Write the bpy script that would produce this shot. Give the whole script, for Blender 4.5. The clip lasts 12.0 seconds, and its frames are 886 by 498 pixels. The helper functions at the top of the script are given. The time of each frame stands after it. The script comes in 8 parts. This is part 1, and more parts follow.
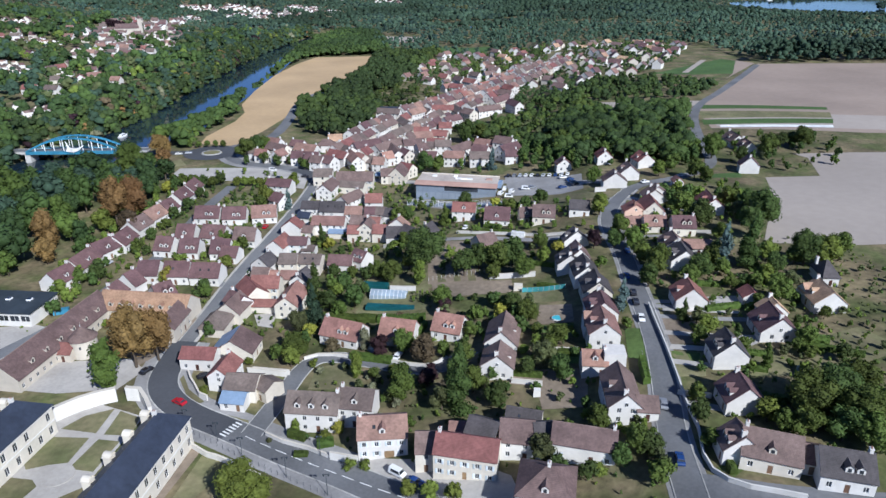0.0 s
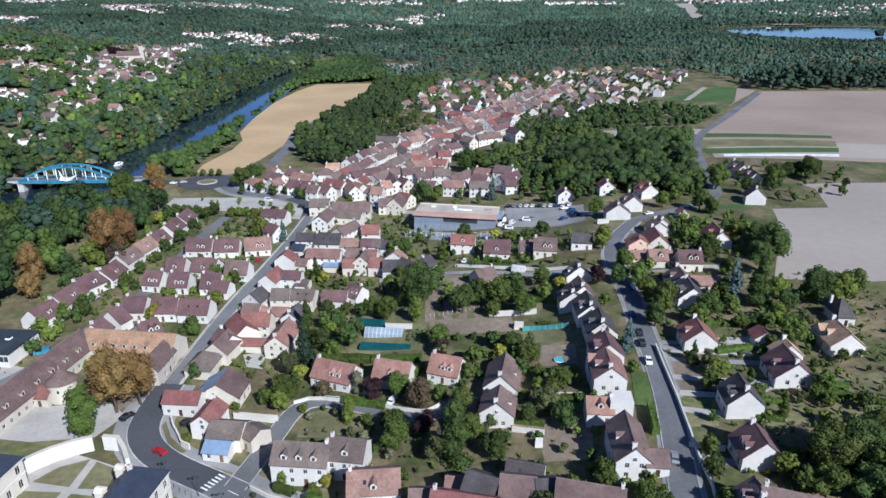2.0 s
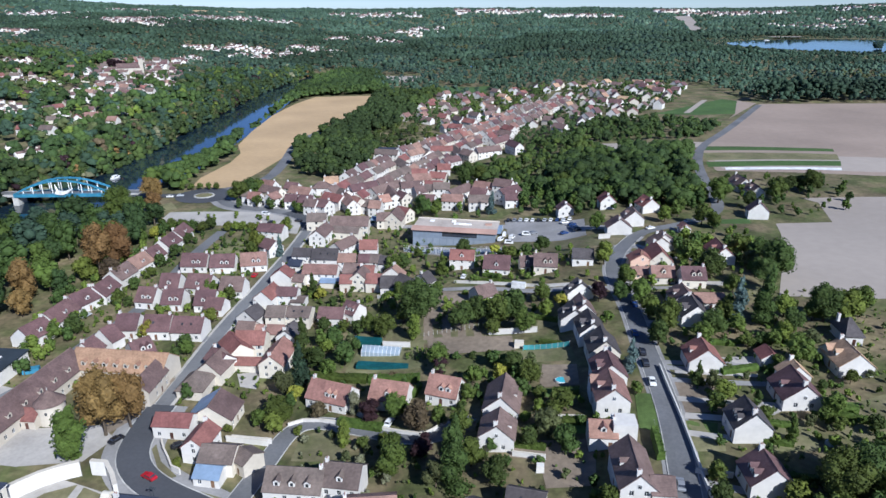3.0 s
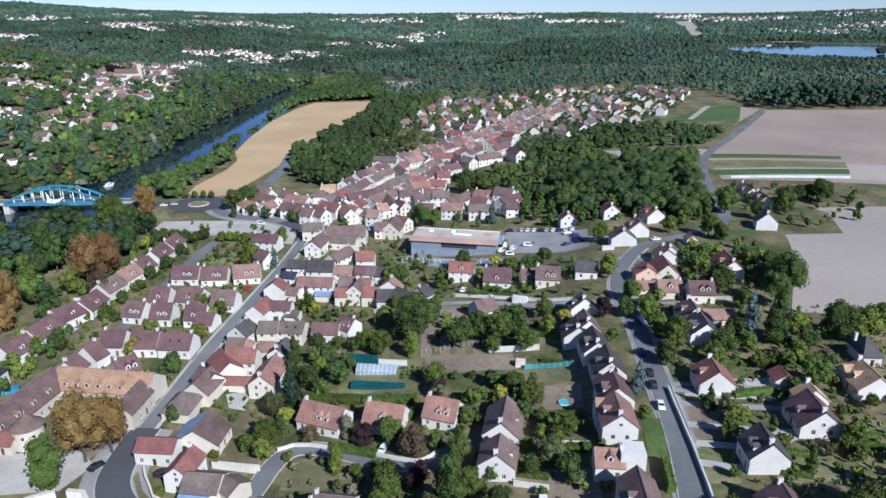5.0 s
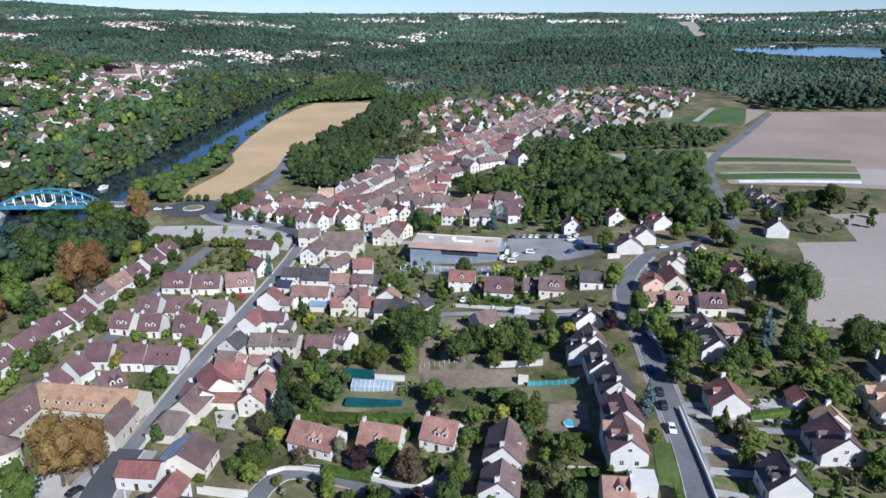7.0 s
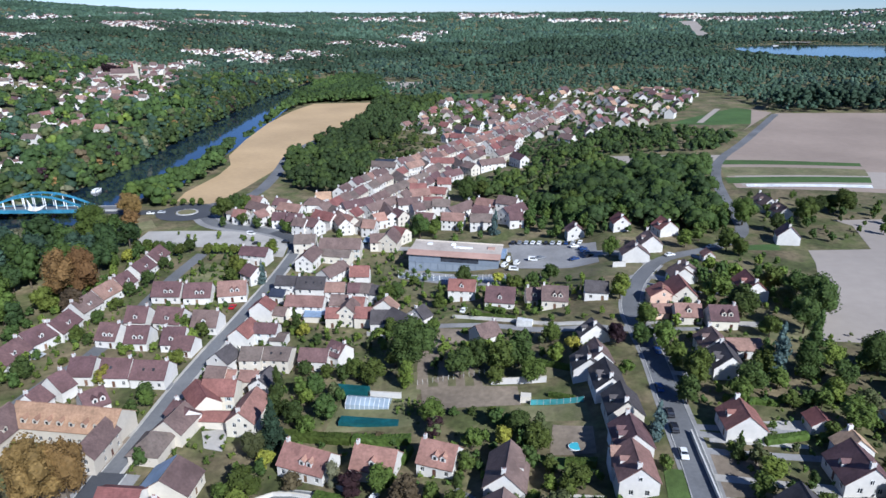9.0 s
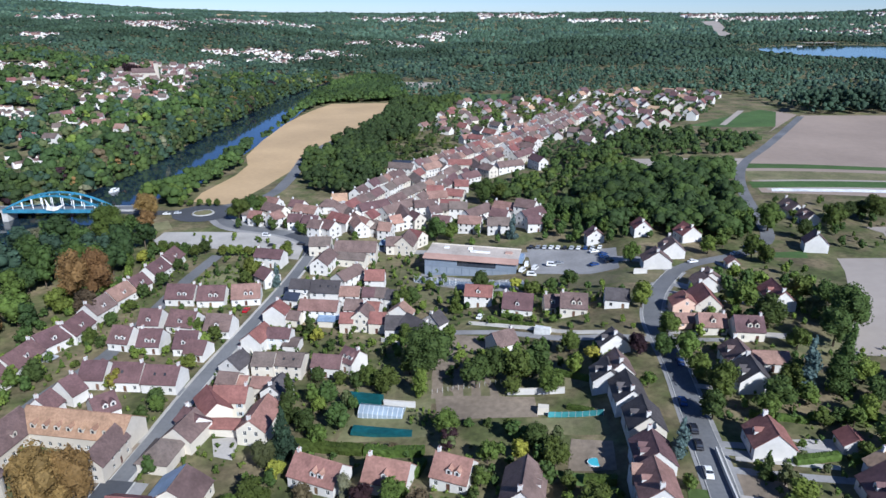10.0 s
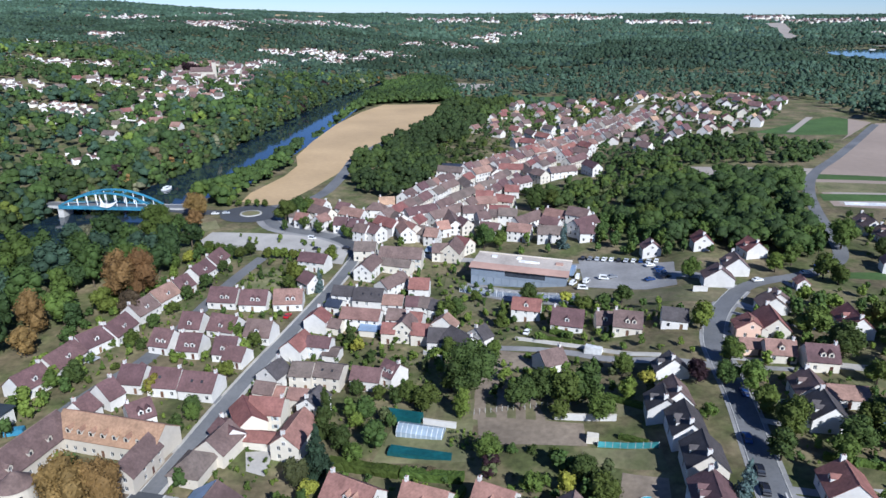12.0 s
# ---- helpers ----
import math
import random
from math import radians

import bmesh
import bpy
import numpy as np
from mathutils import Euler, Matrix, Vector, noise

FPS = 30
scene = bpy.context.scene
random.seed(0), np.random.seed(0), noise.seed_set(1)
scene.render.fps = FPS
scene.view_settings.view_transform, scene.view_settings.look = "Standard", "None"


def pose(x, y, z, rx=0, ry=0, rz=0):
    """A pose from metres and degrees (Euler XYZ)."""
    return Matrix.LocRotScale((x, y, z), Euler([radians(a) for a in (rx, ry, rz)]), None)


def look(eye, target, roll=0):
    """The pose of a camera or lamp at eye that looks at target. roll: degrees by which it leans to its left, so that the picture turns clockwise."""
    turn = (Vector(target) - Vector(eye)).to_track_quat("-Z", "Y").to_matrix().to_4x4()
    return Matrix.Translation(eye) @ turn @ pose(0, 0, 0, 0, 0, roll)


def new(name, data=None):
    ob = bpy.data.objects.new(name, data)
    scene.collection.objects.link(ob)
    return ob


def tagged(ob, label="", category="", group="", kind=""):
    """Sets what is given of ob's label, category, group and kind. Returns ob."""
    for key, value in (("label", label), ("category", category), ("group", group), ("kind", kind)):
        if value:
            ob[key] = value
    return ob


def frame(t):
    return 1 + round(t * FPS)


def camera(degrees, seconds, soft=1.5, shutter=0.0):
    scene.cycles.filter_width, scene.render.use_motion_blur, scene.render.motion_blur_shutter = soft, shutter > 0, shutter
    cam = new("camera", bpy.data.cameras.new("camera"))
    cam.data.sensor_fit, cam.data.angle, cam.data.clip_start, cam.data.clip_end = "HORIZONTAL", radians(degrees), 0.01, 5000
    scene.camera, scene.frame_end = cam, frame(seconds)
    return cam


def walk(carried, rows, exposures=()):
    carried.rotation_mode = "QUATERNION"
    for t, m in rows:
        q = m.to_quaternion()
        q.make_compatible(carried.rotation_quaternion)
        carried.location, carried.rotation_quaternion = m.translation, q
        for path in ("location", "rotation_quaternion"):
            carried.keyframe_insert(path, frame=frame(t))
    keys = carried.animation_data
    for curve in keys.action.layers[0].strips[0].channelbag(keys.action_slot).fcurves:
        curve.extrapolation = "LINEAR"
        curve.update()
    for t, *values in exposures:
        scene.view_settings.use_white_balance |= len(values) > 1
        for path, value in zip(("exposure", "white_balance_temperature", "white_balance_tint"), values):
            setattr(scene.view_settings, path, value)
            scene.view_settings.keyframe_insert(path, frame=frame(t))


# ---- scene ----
cam = camera(67.1, 12.0)
PATH = [
    (0, (-2.427, -23.763, 97.26), (-2.396, -21.924, 96.475), -0.0),
    (0.5, (-1.984, -21.389, 97.289), (-1.954, -19.543, 96.521), -0.0),
    (1, (-1.798, -18.92, 97.425), (-1.768, -17.066, 96.674), -0.0),
    (1.5, (-1.241, -16.511, 97.537), (-1.213, -14.652, 96.802), -0.0),
    (2, (-1.035, -14.036, 97.706), (-1.007, -12.17, 96.988), -0.0),
    (2.5, (-0.794, -11.622, 97.819), (-0.766, -9.75, 97.116), 0.0),
    (3, (-0.578, -9.324, 97.935), (-0.549, -7.446, 97.248), 0.0),
    (5, (0.489, 0.192, 97.794), (0.515, 2.075, 97.12), 0.0),
    (5.5, (0.69, 2.478, 97.847), (0.715, 4.361, 97.173), 0.1),
    (6, (0.955, 5.114, 97.796), (0.979, 6.997, 97.121), 0.1),
    (6.5, (1.042, 7.552, 97.773), (1.066, 9.434, 97.098), 0.1),
    (7, (1.233, 10.287, 97.71), (1.255, 12.17, 97.036), 0.1),
    (9, (2.03, 20.46, 97.835), (2.049, 22.342, 97.159), 0.1),
    (9.5, (2.132, 23.023, 97.821), (2.14, 24.905, 97.144), 0.0),
    (10, (2.242, 25.749, 97.818), (2.21, 27.631, 97.142), 0.1),
    (10.5, (2.434, 28.35, 97.77), (2.359, 30.23, 97.094), 0.1),
    (11, (2.525, 30.918, 97.733), (2.409, 32.796, 97.057), 0.1),
    (11.5, (2.487, 33.581, 97.681), (2.342, 35.458, 97.006), 0.1),
    (12, (2.437, 36.22, 97.629), (2.26, 38.094, 96.955), 0.2),
]
walk(cam, [(t, look(eye, target, roll)) for t, eye, target, roll in PATH],
     exposures=[(0, 0.25, 5750, 8), (3, 0.30, 5720, 8), (12, 0.34, 5690, 8)])

# ---------------------------------------------------------------- daylight
SUN_TO = Vector((0.55, -0.83, 0.76)).normalized()
world = bpy.data.worlds.new("world")
scene.world = world
world.use_nodes = True
wn = world.node_tree.nodes
sky = wn.new("ShaderNodeTexSky")
sky.sky_type, sky.sun_disc = "NISHITA", False
sky.sun_elevation = math.asin(SUN_TO.z)
sky.sun_rotation = math.atan2(SUN_TO.x, SUN_TO.y)
sky.air_density, sky.dust_density, sky.ozone_density = 1.0, 0.0, 2.6
sky.altitude = 2500
tint = wn.new("ShaderNodeMix")
tint.data_type, tint.blend_type = "RGBA", "MULTIPLY"
tint.inputs["Factor"].default_value = 1.0
tint.inputs["B"].default_value = (0.72, 0.83, 1.10, 1.0)
world.node_tree.links.new(sky.outputs[0], tint.inputs["A"])
world.node_tree.links.new(tint.outputs["Result"], wn["Background"].inputs[0])
wn["Background"].inputs[1].default_value = 0.075
sun = new("sun", bpy.data.lights.new("sun", "SUN"))
sun.data.energy, sun.data.angle, sun.data.color = 5.2, radians(0.53), (1.0, 0.965, 0.92)
sun.matrix_world = look(SUN_TO * 300, (0, 0, 0))


# ---------------------------------------------------------------- materials
def rgb(c):
    return (*c, 1.0)


def material(name, base, rough=0.8, vary=0.12, grain=(0.6, 0.25), stain=(0.08, 0.3), bump=0.0, bump_scale=3.0,
             metal=0.0, spec=0.3, second=None, second_scale=0.05, second_soft=0.2, thin=0.0, rows=0.0, island=0.0, wide=0.0, relief=0.2):
    """A surface with grain and stains at two real sizes, some change from object to object, and fine relief."""
    m = bpy.data.materials.new(name)
    m.use_nodes = True
    nt = m.node_tree
    n, link = nt.nodes, nt.links.new
    bsdf = n["Principled BSDF"]
    bsdf.inputs["Roughness"].default_value = rough
    bsdf.inputs["Metallic"].default_value = metal
    bsdf.inputs["Specular IOR Level"].default_value = spec
    geo = n.new("ShaderNodeNewGeometry")
    pos = geo.outputs["Position"]

    def tex(scale, detail=3.0):
        t = n.new("ShaderNodeTexNoise")
        t.inputs["Scale"].default_value, t.inputs["Detail"].default_value = scale, detail
        link(pos, t.inputs["Vector"])
        return t.outputs["Fac"]

    def ranged(v, a, b, lo, hi):
        r = n.new("ShaderNodeMapRange")
        for k, x in zip(("From Min", "From Max", "To Min", "To Max"), (a, b, lo, hi)):
            r.inputs[k].default_value = x
        link(v, r.inputs["Value"])
        return r.outputs["Result"]

    def times(a, b):
        q = n.new("ShaderNodeMath")
        q.operation = "MULTIPLY"
        link(a, q.inputs[0])
        link(b, q.inputs[1])
        return q.outputs[0]

    col = n.new("ShaderNodeRGB")
    col.outputs[0].default_value = rgb(base)
    colour = col.outputs[0]
    if second:
        mix = n.new("ShaderNodeMix")
        mix.data_type = "RGBA"
        link(ranged(tex(second_scale, 4.0), 0.5 - second_soft, 0.5 + second_soft, 0, 1), mix.inputs["Factor"])
        link(colour, mix.inputs["A"])
        mix.inputs["B"].default_value = rgb(second)
        colour = mix.outputs["Result"]
    info = n.new("ShaderNodeObjectInfo")
    value = times(ranged(tex(grain[0]), 0.25, 0.75, 1 - grain[1], 1 + grain[1]),
                  ranged(tex(stain[0], 4.0), 0.3, 0.7, 1 - stain[1], 1 + stain[1]))
    value = times(value, ranged(info.outputs["Random"], 0, 1, 1 - vary, 1 + vary))
    if island:
        value = times(value, ranged(geo.outputs["Random Per Island"], 0, 1, 1 - island, 1 + island))
    if wide:
        value = times(value, ranged(tex(0.005, 4.0), 0.35, 0.65, 1 - wide, 1 + wide))
    if rows:
        wave = n.new("ShaderNodeTexWave")
        wave.bands_direction = "Z"
        wave.inputs["Scale"].default_value = rows
        wave.inputs["Distortion"].default_value = 0.6
        wave.inputs["Detail Scale"].default_value = 4.0
        link(pos, wave.inputs["Vector"])
        value = times(value, ranged(wave.outputs["Fac"], 0, 1, 0.86, 1.06))
    hsv = n.new("ShaderNodeHueSaturation")
    link(colour, hsv.inputs["Color"])
    link(value, hsv.inputs["Value"])
    link(ranged(info.outputs["Random"], 0, 1, 0.5 - 0.06 * vary, 0.5 + 0.06 * vary), hsv.inputs["Hue"])
    link(hsv.outputs[0], bsdf.inputs["Base Color"])
    if bump:
        b = n.new("ShaderNodeBump")
        b.inputs["Strength"].default_value, b.inputs["Distance"].default_value = bump, relief
        link(tex(bump_scale, 4.0), b.inputs["Height"])
        link(b.outputs[0], bsdf.inputs["Normal"])
    if thin:
        tr = n.new("ShaderNodeBsdfTranslucent")
        link(hsv.outputs[0], tr.inputs["Color"])
        add = n.new("ShaderNodeMixShader")
        add.inputs[0].default_value = thin
        link(bsdf.outputs[0], add.inputs[1])
        link(tr.outputs[0], add.inputs[2])
        link(add.outputs[0], n["Material Output"].inputs["Surface"])
    return m


ROOFS = {k: material("tiles_" + k, c, 0.75, 0.16, (1.4, 0.22), (0.25, 0.22), 0.5, 5.0, rows=1.6) for k, c in {
    "maroon": (0.134, 0.076, 0.077), "brown": (0.156, 0.106, 0.096), "red": (0.215, 0.092, 0.082), "orange": (0.310, 0.172, 0.135),
    "dark": (0.075, 0.066, 0.068), "grey": (0.150, 0.116, 0.102), "tan": (0.420, 0.270, 0.180), "rust": (0.255, 0.152, 0.124), "clay": (0.315, 0.190, 0.125)}.items()}
ROOFS["slate"] = material("slate", (0.034, 0.042, 0.066), 0.55, 0.1, (1.0, 0.2), (0.2, 0.2), 0.3, 5.0, spec=0.5, rows=1.6)
ROOFS["zinc"] = material("zinc", (0.30, 0.40, 0.54), 0.4, 0.1, (1.0, 0.1), (0.2, 0.15), 0.1, 3.0, metal=0.4)
WALLS = {k: material("render_" + k, c, 0.85, 0.08, (0.9, 0.06), (0.15, 0.08), 0.15, 6.0) for k, c in {
    "white": (0.63, 0.605, 0.57), "cream": (0.60, 0.55, 0.47), "stone": (0.50, 0.45, 0.38), "salmon": (0.72, 0.50, 0.38), "grey": (0.55, 0.53, 0.50)}.items()}
GLASS = material("window_glass", (0.035, 0.04, 0.05), 0.08, 0.3, spec=0.8)
FRAME = material("white_joinery", (0.78, 0.77, 0.75), 0.5, 0.05)
SHUTTER = material("painted_shutter", (0.50, 0.55, 0.58), 0.6, 0.3)
CANOPY = material("canopy_glass", (0.22, 0.28, 0.34), 0.12, 0.0, spec=0.7)
DOOR = material("painted_door", (0.16, 0.09, 0.06), 0.5, 0.5)
BRICK = material("chimney_brick", (0.34, 0.20, 0.15), 0.85, 0.3, (3, 0.25))
ASPHALT = material("asphalt", (0.150, 0.152, 0.158), 0.85, 0.0, (1.2, 0.12), (0.05, 0.25), 0.2, 8.0)
FRESH = material("fresh_asphalt", (0.070, 0.073, 0.082), 0.8, 0.0, (1.2, 0.1), (0.05, 0.15), 0.2, 8.0)
PALE = material("pale_paving", (0.40, 0.375, 0.345), 0.85, 0.0, (1.0, 0.1), (0.08, 0.15), 0.2, 5.0)
GREYPAVE = material("grey_pavement", (0.27, 0.262, 0.258), 0.85, 0.0, (1.0, 0.12), (0.08, 0.2), 0.2, 5.0)
PAINT = material("road_paint", (0.72, 0.72, 0.70), 0.6, 0.0, (2.0, 0.12))
KERB = material("kerb_stone", (0.40, 0.39, 0.37), 0.85, 0.0)
GRASS = material("garden_grass", (0.084, 0.095, 0.034), 0.95, 0.0, (0.5, 0.35), (0.06, 0.35), 0.6, 1.5,
                 second=(0.172, 0.138, 0.080), second_scale=0.07, second_soft=0.12)
LAWN = material("mown_lawn", (0.090, 0.130, 0.036), 0.95, 0.2, (0.6, 0.25), (0.08, 0.3), 0.5, 2.0)
DRY = material("dry_lawn", (0.190, 0.165, 0.095), 0.95, 0.15, (0.6, 0.2), (0.08, 0.25), 0.5, 2.0, second=(0.120, 0.125, 0.055), second_scale=0.12)
WHEAT = material("stubble", (0.46, 0.325, 0.185), 0.95, 0.0, (0.3, 0.06), (0.02, 0.12), 0.4, 1.0)
SOIL = material("tilled_soil", (0.345, 0.300, 0.262), 0.95, 0.0, (0.25, 0.05), (0.012, 0.10), 0.3, 1.0)
BROWNSOIL = material("brown_soil", (0.295, 0.232, 0.190), 0.95, 0.0, (0.25, 0.06), (0.012, 0.14), 0.3, 1.0)
BARE = material("bare_earth", (0.225, 0.180, 0.135), 0.95, 0.0, (0.6, 0.2), (0.06, 0.25), 0.4, 2.0)
GREEN = material("green_crop", (0.060, 0.105, 0.030), 0.95, 0.1, (0.5, 0.2), (0.05, 0.2), 0.4, 1.5)
WATER = material("river_water", (0.012, 0.024, 0.038), 0.06, 0.0, (0.05, 0.1), (0.01, 0.1), 0.03, 0.5, spec=0.6)
BLUE = material("blue_steel", (0.05, 0.20, 0.31), 0.45, 0.05)
WHITESTEEL = material("white_steel", (0.80, 0.80, 0.79), 0.45, 0.05)
CONCRETE = material("concrete", (0.42, 0.41, 0.39), 0.85, 0.1, (0.8, 0.12), (0.1, 0.2))
BARK = material("bark", (0.085, 0.065, 0.048), 0.95, 0.2, (3, 0.3))
# the greens listed in WOODS have the blue of distance haze mixed in
LEAVES = {k: material("leaves_" + k, c, 0.7, 0.22, (0.9, 0.30), (0.15, 0.2), 0.9, 1.1, thin=0.24, spec=0.2, island=0.20, wide=0.28, relief=0.5) for k, c in {
    "green": (0.088, 0.120, 0.026), "deep": (0.062, 0.093, 0.025), "light": (0.142, 0.176, 0.034), "yellow": (0.270, 0.262, 0.045),
    "rust": (0.205, 0.124, 0.048), "purple": (0.034, 0.017, 0.021), "blue": (0.085, 0.125, 0.115), "pale": (0.200, 0.200, 0.120),
    # the darkest green is the deep one with crown shade put into its colour
    "olive": (0.088, 0.100, 0.040), "hazy_dark": (0.045, 0.078, 0.047), "hazy": (0.066, 0.110, 0.072), "hazy_pale": (0.094, 0.140, 0.092), "hazy_deep": (0.040, 0.073, 0.058), "deep_shaded": (0.042, 0.066, 0.022), "hedge": (0.082, 0.122, 0.026), "bronze": (0.115, 0.088, 0.050)}.items()}


# ---------------------------------------------------------------- mesh helpers
def mesh(name, verts, faces, mats, slots=None, smooth=False):
    me = bpy.data.meshes.new(name)
    me.from_pydata([tuple(v) for v in verts], [], faces)
    for m in mats if isinstance(mats, (list, tuple)) else [mats]:
        me.materials.append(m)
    if slots:
        me.polygons.foreach_set("material_index", slots)
    if smooth:
        me.polygons.foreach_set("use_smooth", [True] * len(me.polygons))
    me.update()
    return me


def part(name, me, parent, label="", m=None):
    ob = new(name, me)
    ob.parent = parent
    if m is not None:
        ob.matrix_basis = m
    return tagged(ob, label) if label else ob


class Shape:
    """Gathers boxes, prisms and tubes into one mesh."""

    def __init__(self):
        self.v, self.f, self.s = [], [], []

    def add(self, verts, faces, slot=0):
        k = len(self.v)
        self.v += [tuple(p) for p in verts]
        self.f += [tuple(i + k for i in q) for q in faces]
        self.s += [slot] * len(faces)
        return self

    def box(self, x0, y0, z0, x1, y1, z1, slot=0, m=None):
        p = [Vector(c) for c in ((x0, y0, z0), (x1, y0, z0), (x1, y1, z0), (x0, y1, z0), (x0, y0, z1), (x1, y0, z1), (x1, y1, z1), (x0, y1, z1))]
        if m is not None:
            p = [m @ c for c in p]
        return self.add(p, [(0, 3, 2, 1), (4, 5, 6, 7), (0, 1, 5, 4), (1, 2, 6, 5), (2, 3, 7, 6), (3, 0, 4, 7)], slot)

    def ring(self, centre, r0, r1, z0, z1, n=16, slot=0, cap=True):
        cx, cy = centre
        p = []
        for r, z in ((r0, z0), (r1, z1)):
            p += [(cx + r * math.cos(2 * math.pi * i / n), cy + r * math.sin(2 * math.pi * i / n), z) for i in range(n)]
        f = [(i, (i + 1) % n, n + (i + 1) % n, n + i) for i in range(n)]
        if cap:
            f += [tuple(range(n - 1, -1, -1)), tuple(range(n, 2 * n))]
        return self.add(p, f, slot)

    def tube(self, pts, radii, n=6, slot=0):
        base = len(self.v)
        for i, (p, r) in enumerate(zip(pts, radii)):
            a = Vector(pts[min(i + 1, len(pts) - 1)]) - Vector(pts[max(i - 1, 0)])
            q = a.to_track_quat("Z", "Y")
            for j in range(n):
                w = 2 * math.pi * j / n
                self.v.append(tuple(Vector(p) + q @ Vector((r * math.cos(w), r * math.sin(w), 0))))
        for i in range(len(pts) - 1):
            for j in range(n):
                a, b = base + i * n + j, base + i * n + (j + 1) % n
                self.f.append((a, b, b + n, a + n))
                self.s.append(slot)
        self.f.append(tuple(base + (len(pts) - 1) * n + j for j in range(n)))
        self.s.append(slot)
        return self

    def mesh(self, name, mats, smooth=False, weld=False):
        if weld:
            seen, where = {}, []
            for p in self.v:
                where.append(seen.setdefault(tuple(round(c, 3) for c in p), len(seen)))
            self.v = list(seen)
            self.f = [tuple(where[i] for i in q) for q in self.f]
        return mesh(name, self.v, self.f, mats, self.s, smooth)


# ---------------------------------------------------------------- the lie of the land
LAND_U = (-900, -420, -330, -160, -90, -45, -20, 10, 35, 58, 75, 130, 200, 400, 900)
LAND_Z = (-4, -12, -13, -13, -13.6, -15.2, -14, -10, -6.8, -1.2, 0, 3, 5.5, 7, 8)
WATER_Z = -19.0
RIVER = ((-262, -600), (-258, 100), (-245, 330), (-226, 420), (-209, 470), (-208, 640), (-210, 780), (-214, 950), (-200, 1140), (-170, 1230), (-60, 1330), (200, 1460))


def hermite(x, xs, ys):
    xs, ys = np.asarray(xs, float), np.asarray(ys, float)
    x = np.clip(x, xs[0], xs[-1])
    i = np.clip(np.searchsorted(xs, x) - 1, 0, len(xs) - 2)
    d = np.diff(ys) / np.diff(xs)
    inner = np.where(d[:-1] * d[1:] > 0, 2 * d[:-1] * d[1:] / (d[:-1] + d[1:] + 1e-12), 0)
    m = np.concatenate([[0], inner, [0]])
    h = xs[i + 1] - xs[i]
    s = (x - xs[i]) / h
    return ys[i] * (1 + 2 * s) * (1 - s) ** 2 + m[i] * h * s * (1 - s) ** 2 + ys[i + 1] * s * s * (3 - 2 * s) + m[i + 1] * h * s * s * (s - 1)


def smooth(a, b, t):
    s = np.clip((t - a) / (b - a), 0, 1)
    return s * s * (3 - 2 * s)


def land(x, y):
    x, y = np.asarray(x, float), np.asarray(y, float)
    u = x - 30 * smooth(235, 310, y) - np.maximum(y - 400, 0) * 0.12
    z = hermite(u, LAND_U, LAND_Z)
    z = z + 46 * smooth(270, 900, -x) * smooth(300, 900, y) + 14 * smooth(1300, 2200, y) * smooth(0, -300, x)
    far = smooth(2300, 4700, np.hypot(x, y))
    ang = np.arctan2(x, y)
    return z * (1 - far) + far * (66 + 3 * np.sin(ang * 9) + 2.5 * np.sin(ang * 31 + 1) + 16 * smooth(-0.2, -0.4, ang) + 46 * smooth(-0.37, -0.54, ang) + 34 * smooth(0.40, 0.60, ang))


def line_distance(x, y, pts):
    best = np.full(np.shape(x), 1e9)
    for (ax, ay), (bx, by) in zip(pts, pts[1:]):
        dx, dy = bx - ax, by - ay
        s = np.clip(((x - ax) * dx + (y - ay) * dy) / (dx * dx + dy * dy), 0, 1)
        best = np.minimum(best, np.hypot(x - ax - s * dx, y - ay - s * dy))
    return best


def river_half(y):
    return 34 - 10 * smooth(600, 1200, y)


def ground_z(x, y):
    """The land with the river's bed and the lake's cut into it."""
    z = land(x, y)
    d = line_distance(np.asarray(x, float), np.asarray(y, float), RIVER) - river_half(np.asarray(y, float))
    z = np.where(d < 10, np.minimum(z, WATER_Z - 3 + (z - WATER_Z + 3) * smooth(-6, 8, d)), z)
    lake = ((np.asarray(x) - 1050) / 330) ** 2 + ((np.asarray(y) - 1640) / 300) ** 2
    return np.where(lake < 1.2, np.minimum(z, z - 6 * (1 - smooth(0.9, 1.15, lake))), z)


def gz(x, y):
    return float(ground_z(np.array([x]), np.array([y]))[0])


def axis(lo, near0, near1, hi, step, grow=1.12):
    a = list(np.arange(near0, near1 + 0.1, step))
    d = step
    while a[-1] < hi:
        d *= grow
        a.append(a[-1] + d)
    d = step
    while a[0] > lo:
        d *= grow
        a.insert(0, a[0] - d)
    return np.array(a)


gx, gy = axis(-5200, -300, 300, 5200, 4.0), axis(-700, 40, 700, 5000, 4.0)
XX, YY = np.meshgrid(gx, gy)
ZZ = ground_z(XX, YY)
nx, ny = len(gx), len(gy)
idx = np.arange(nx * ny).reshape(ny, nx)
quads = np.stack([idx[:-1, :-1], idx[:-1, 1:], idx[1:, 1:], idx[1:, :-1]], -1).reshape(-1, 4)
ground = new("ground", mesh("ground", np.stack([XX, YY, ZZ], -1).reshape(-1, 3).tolist(), quads.tolist(), GRASS, smooth=True))
tagged(ground, "gently sloping valley ground of dry and green grass", "ground", kind="structure")


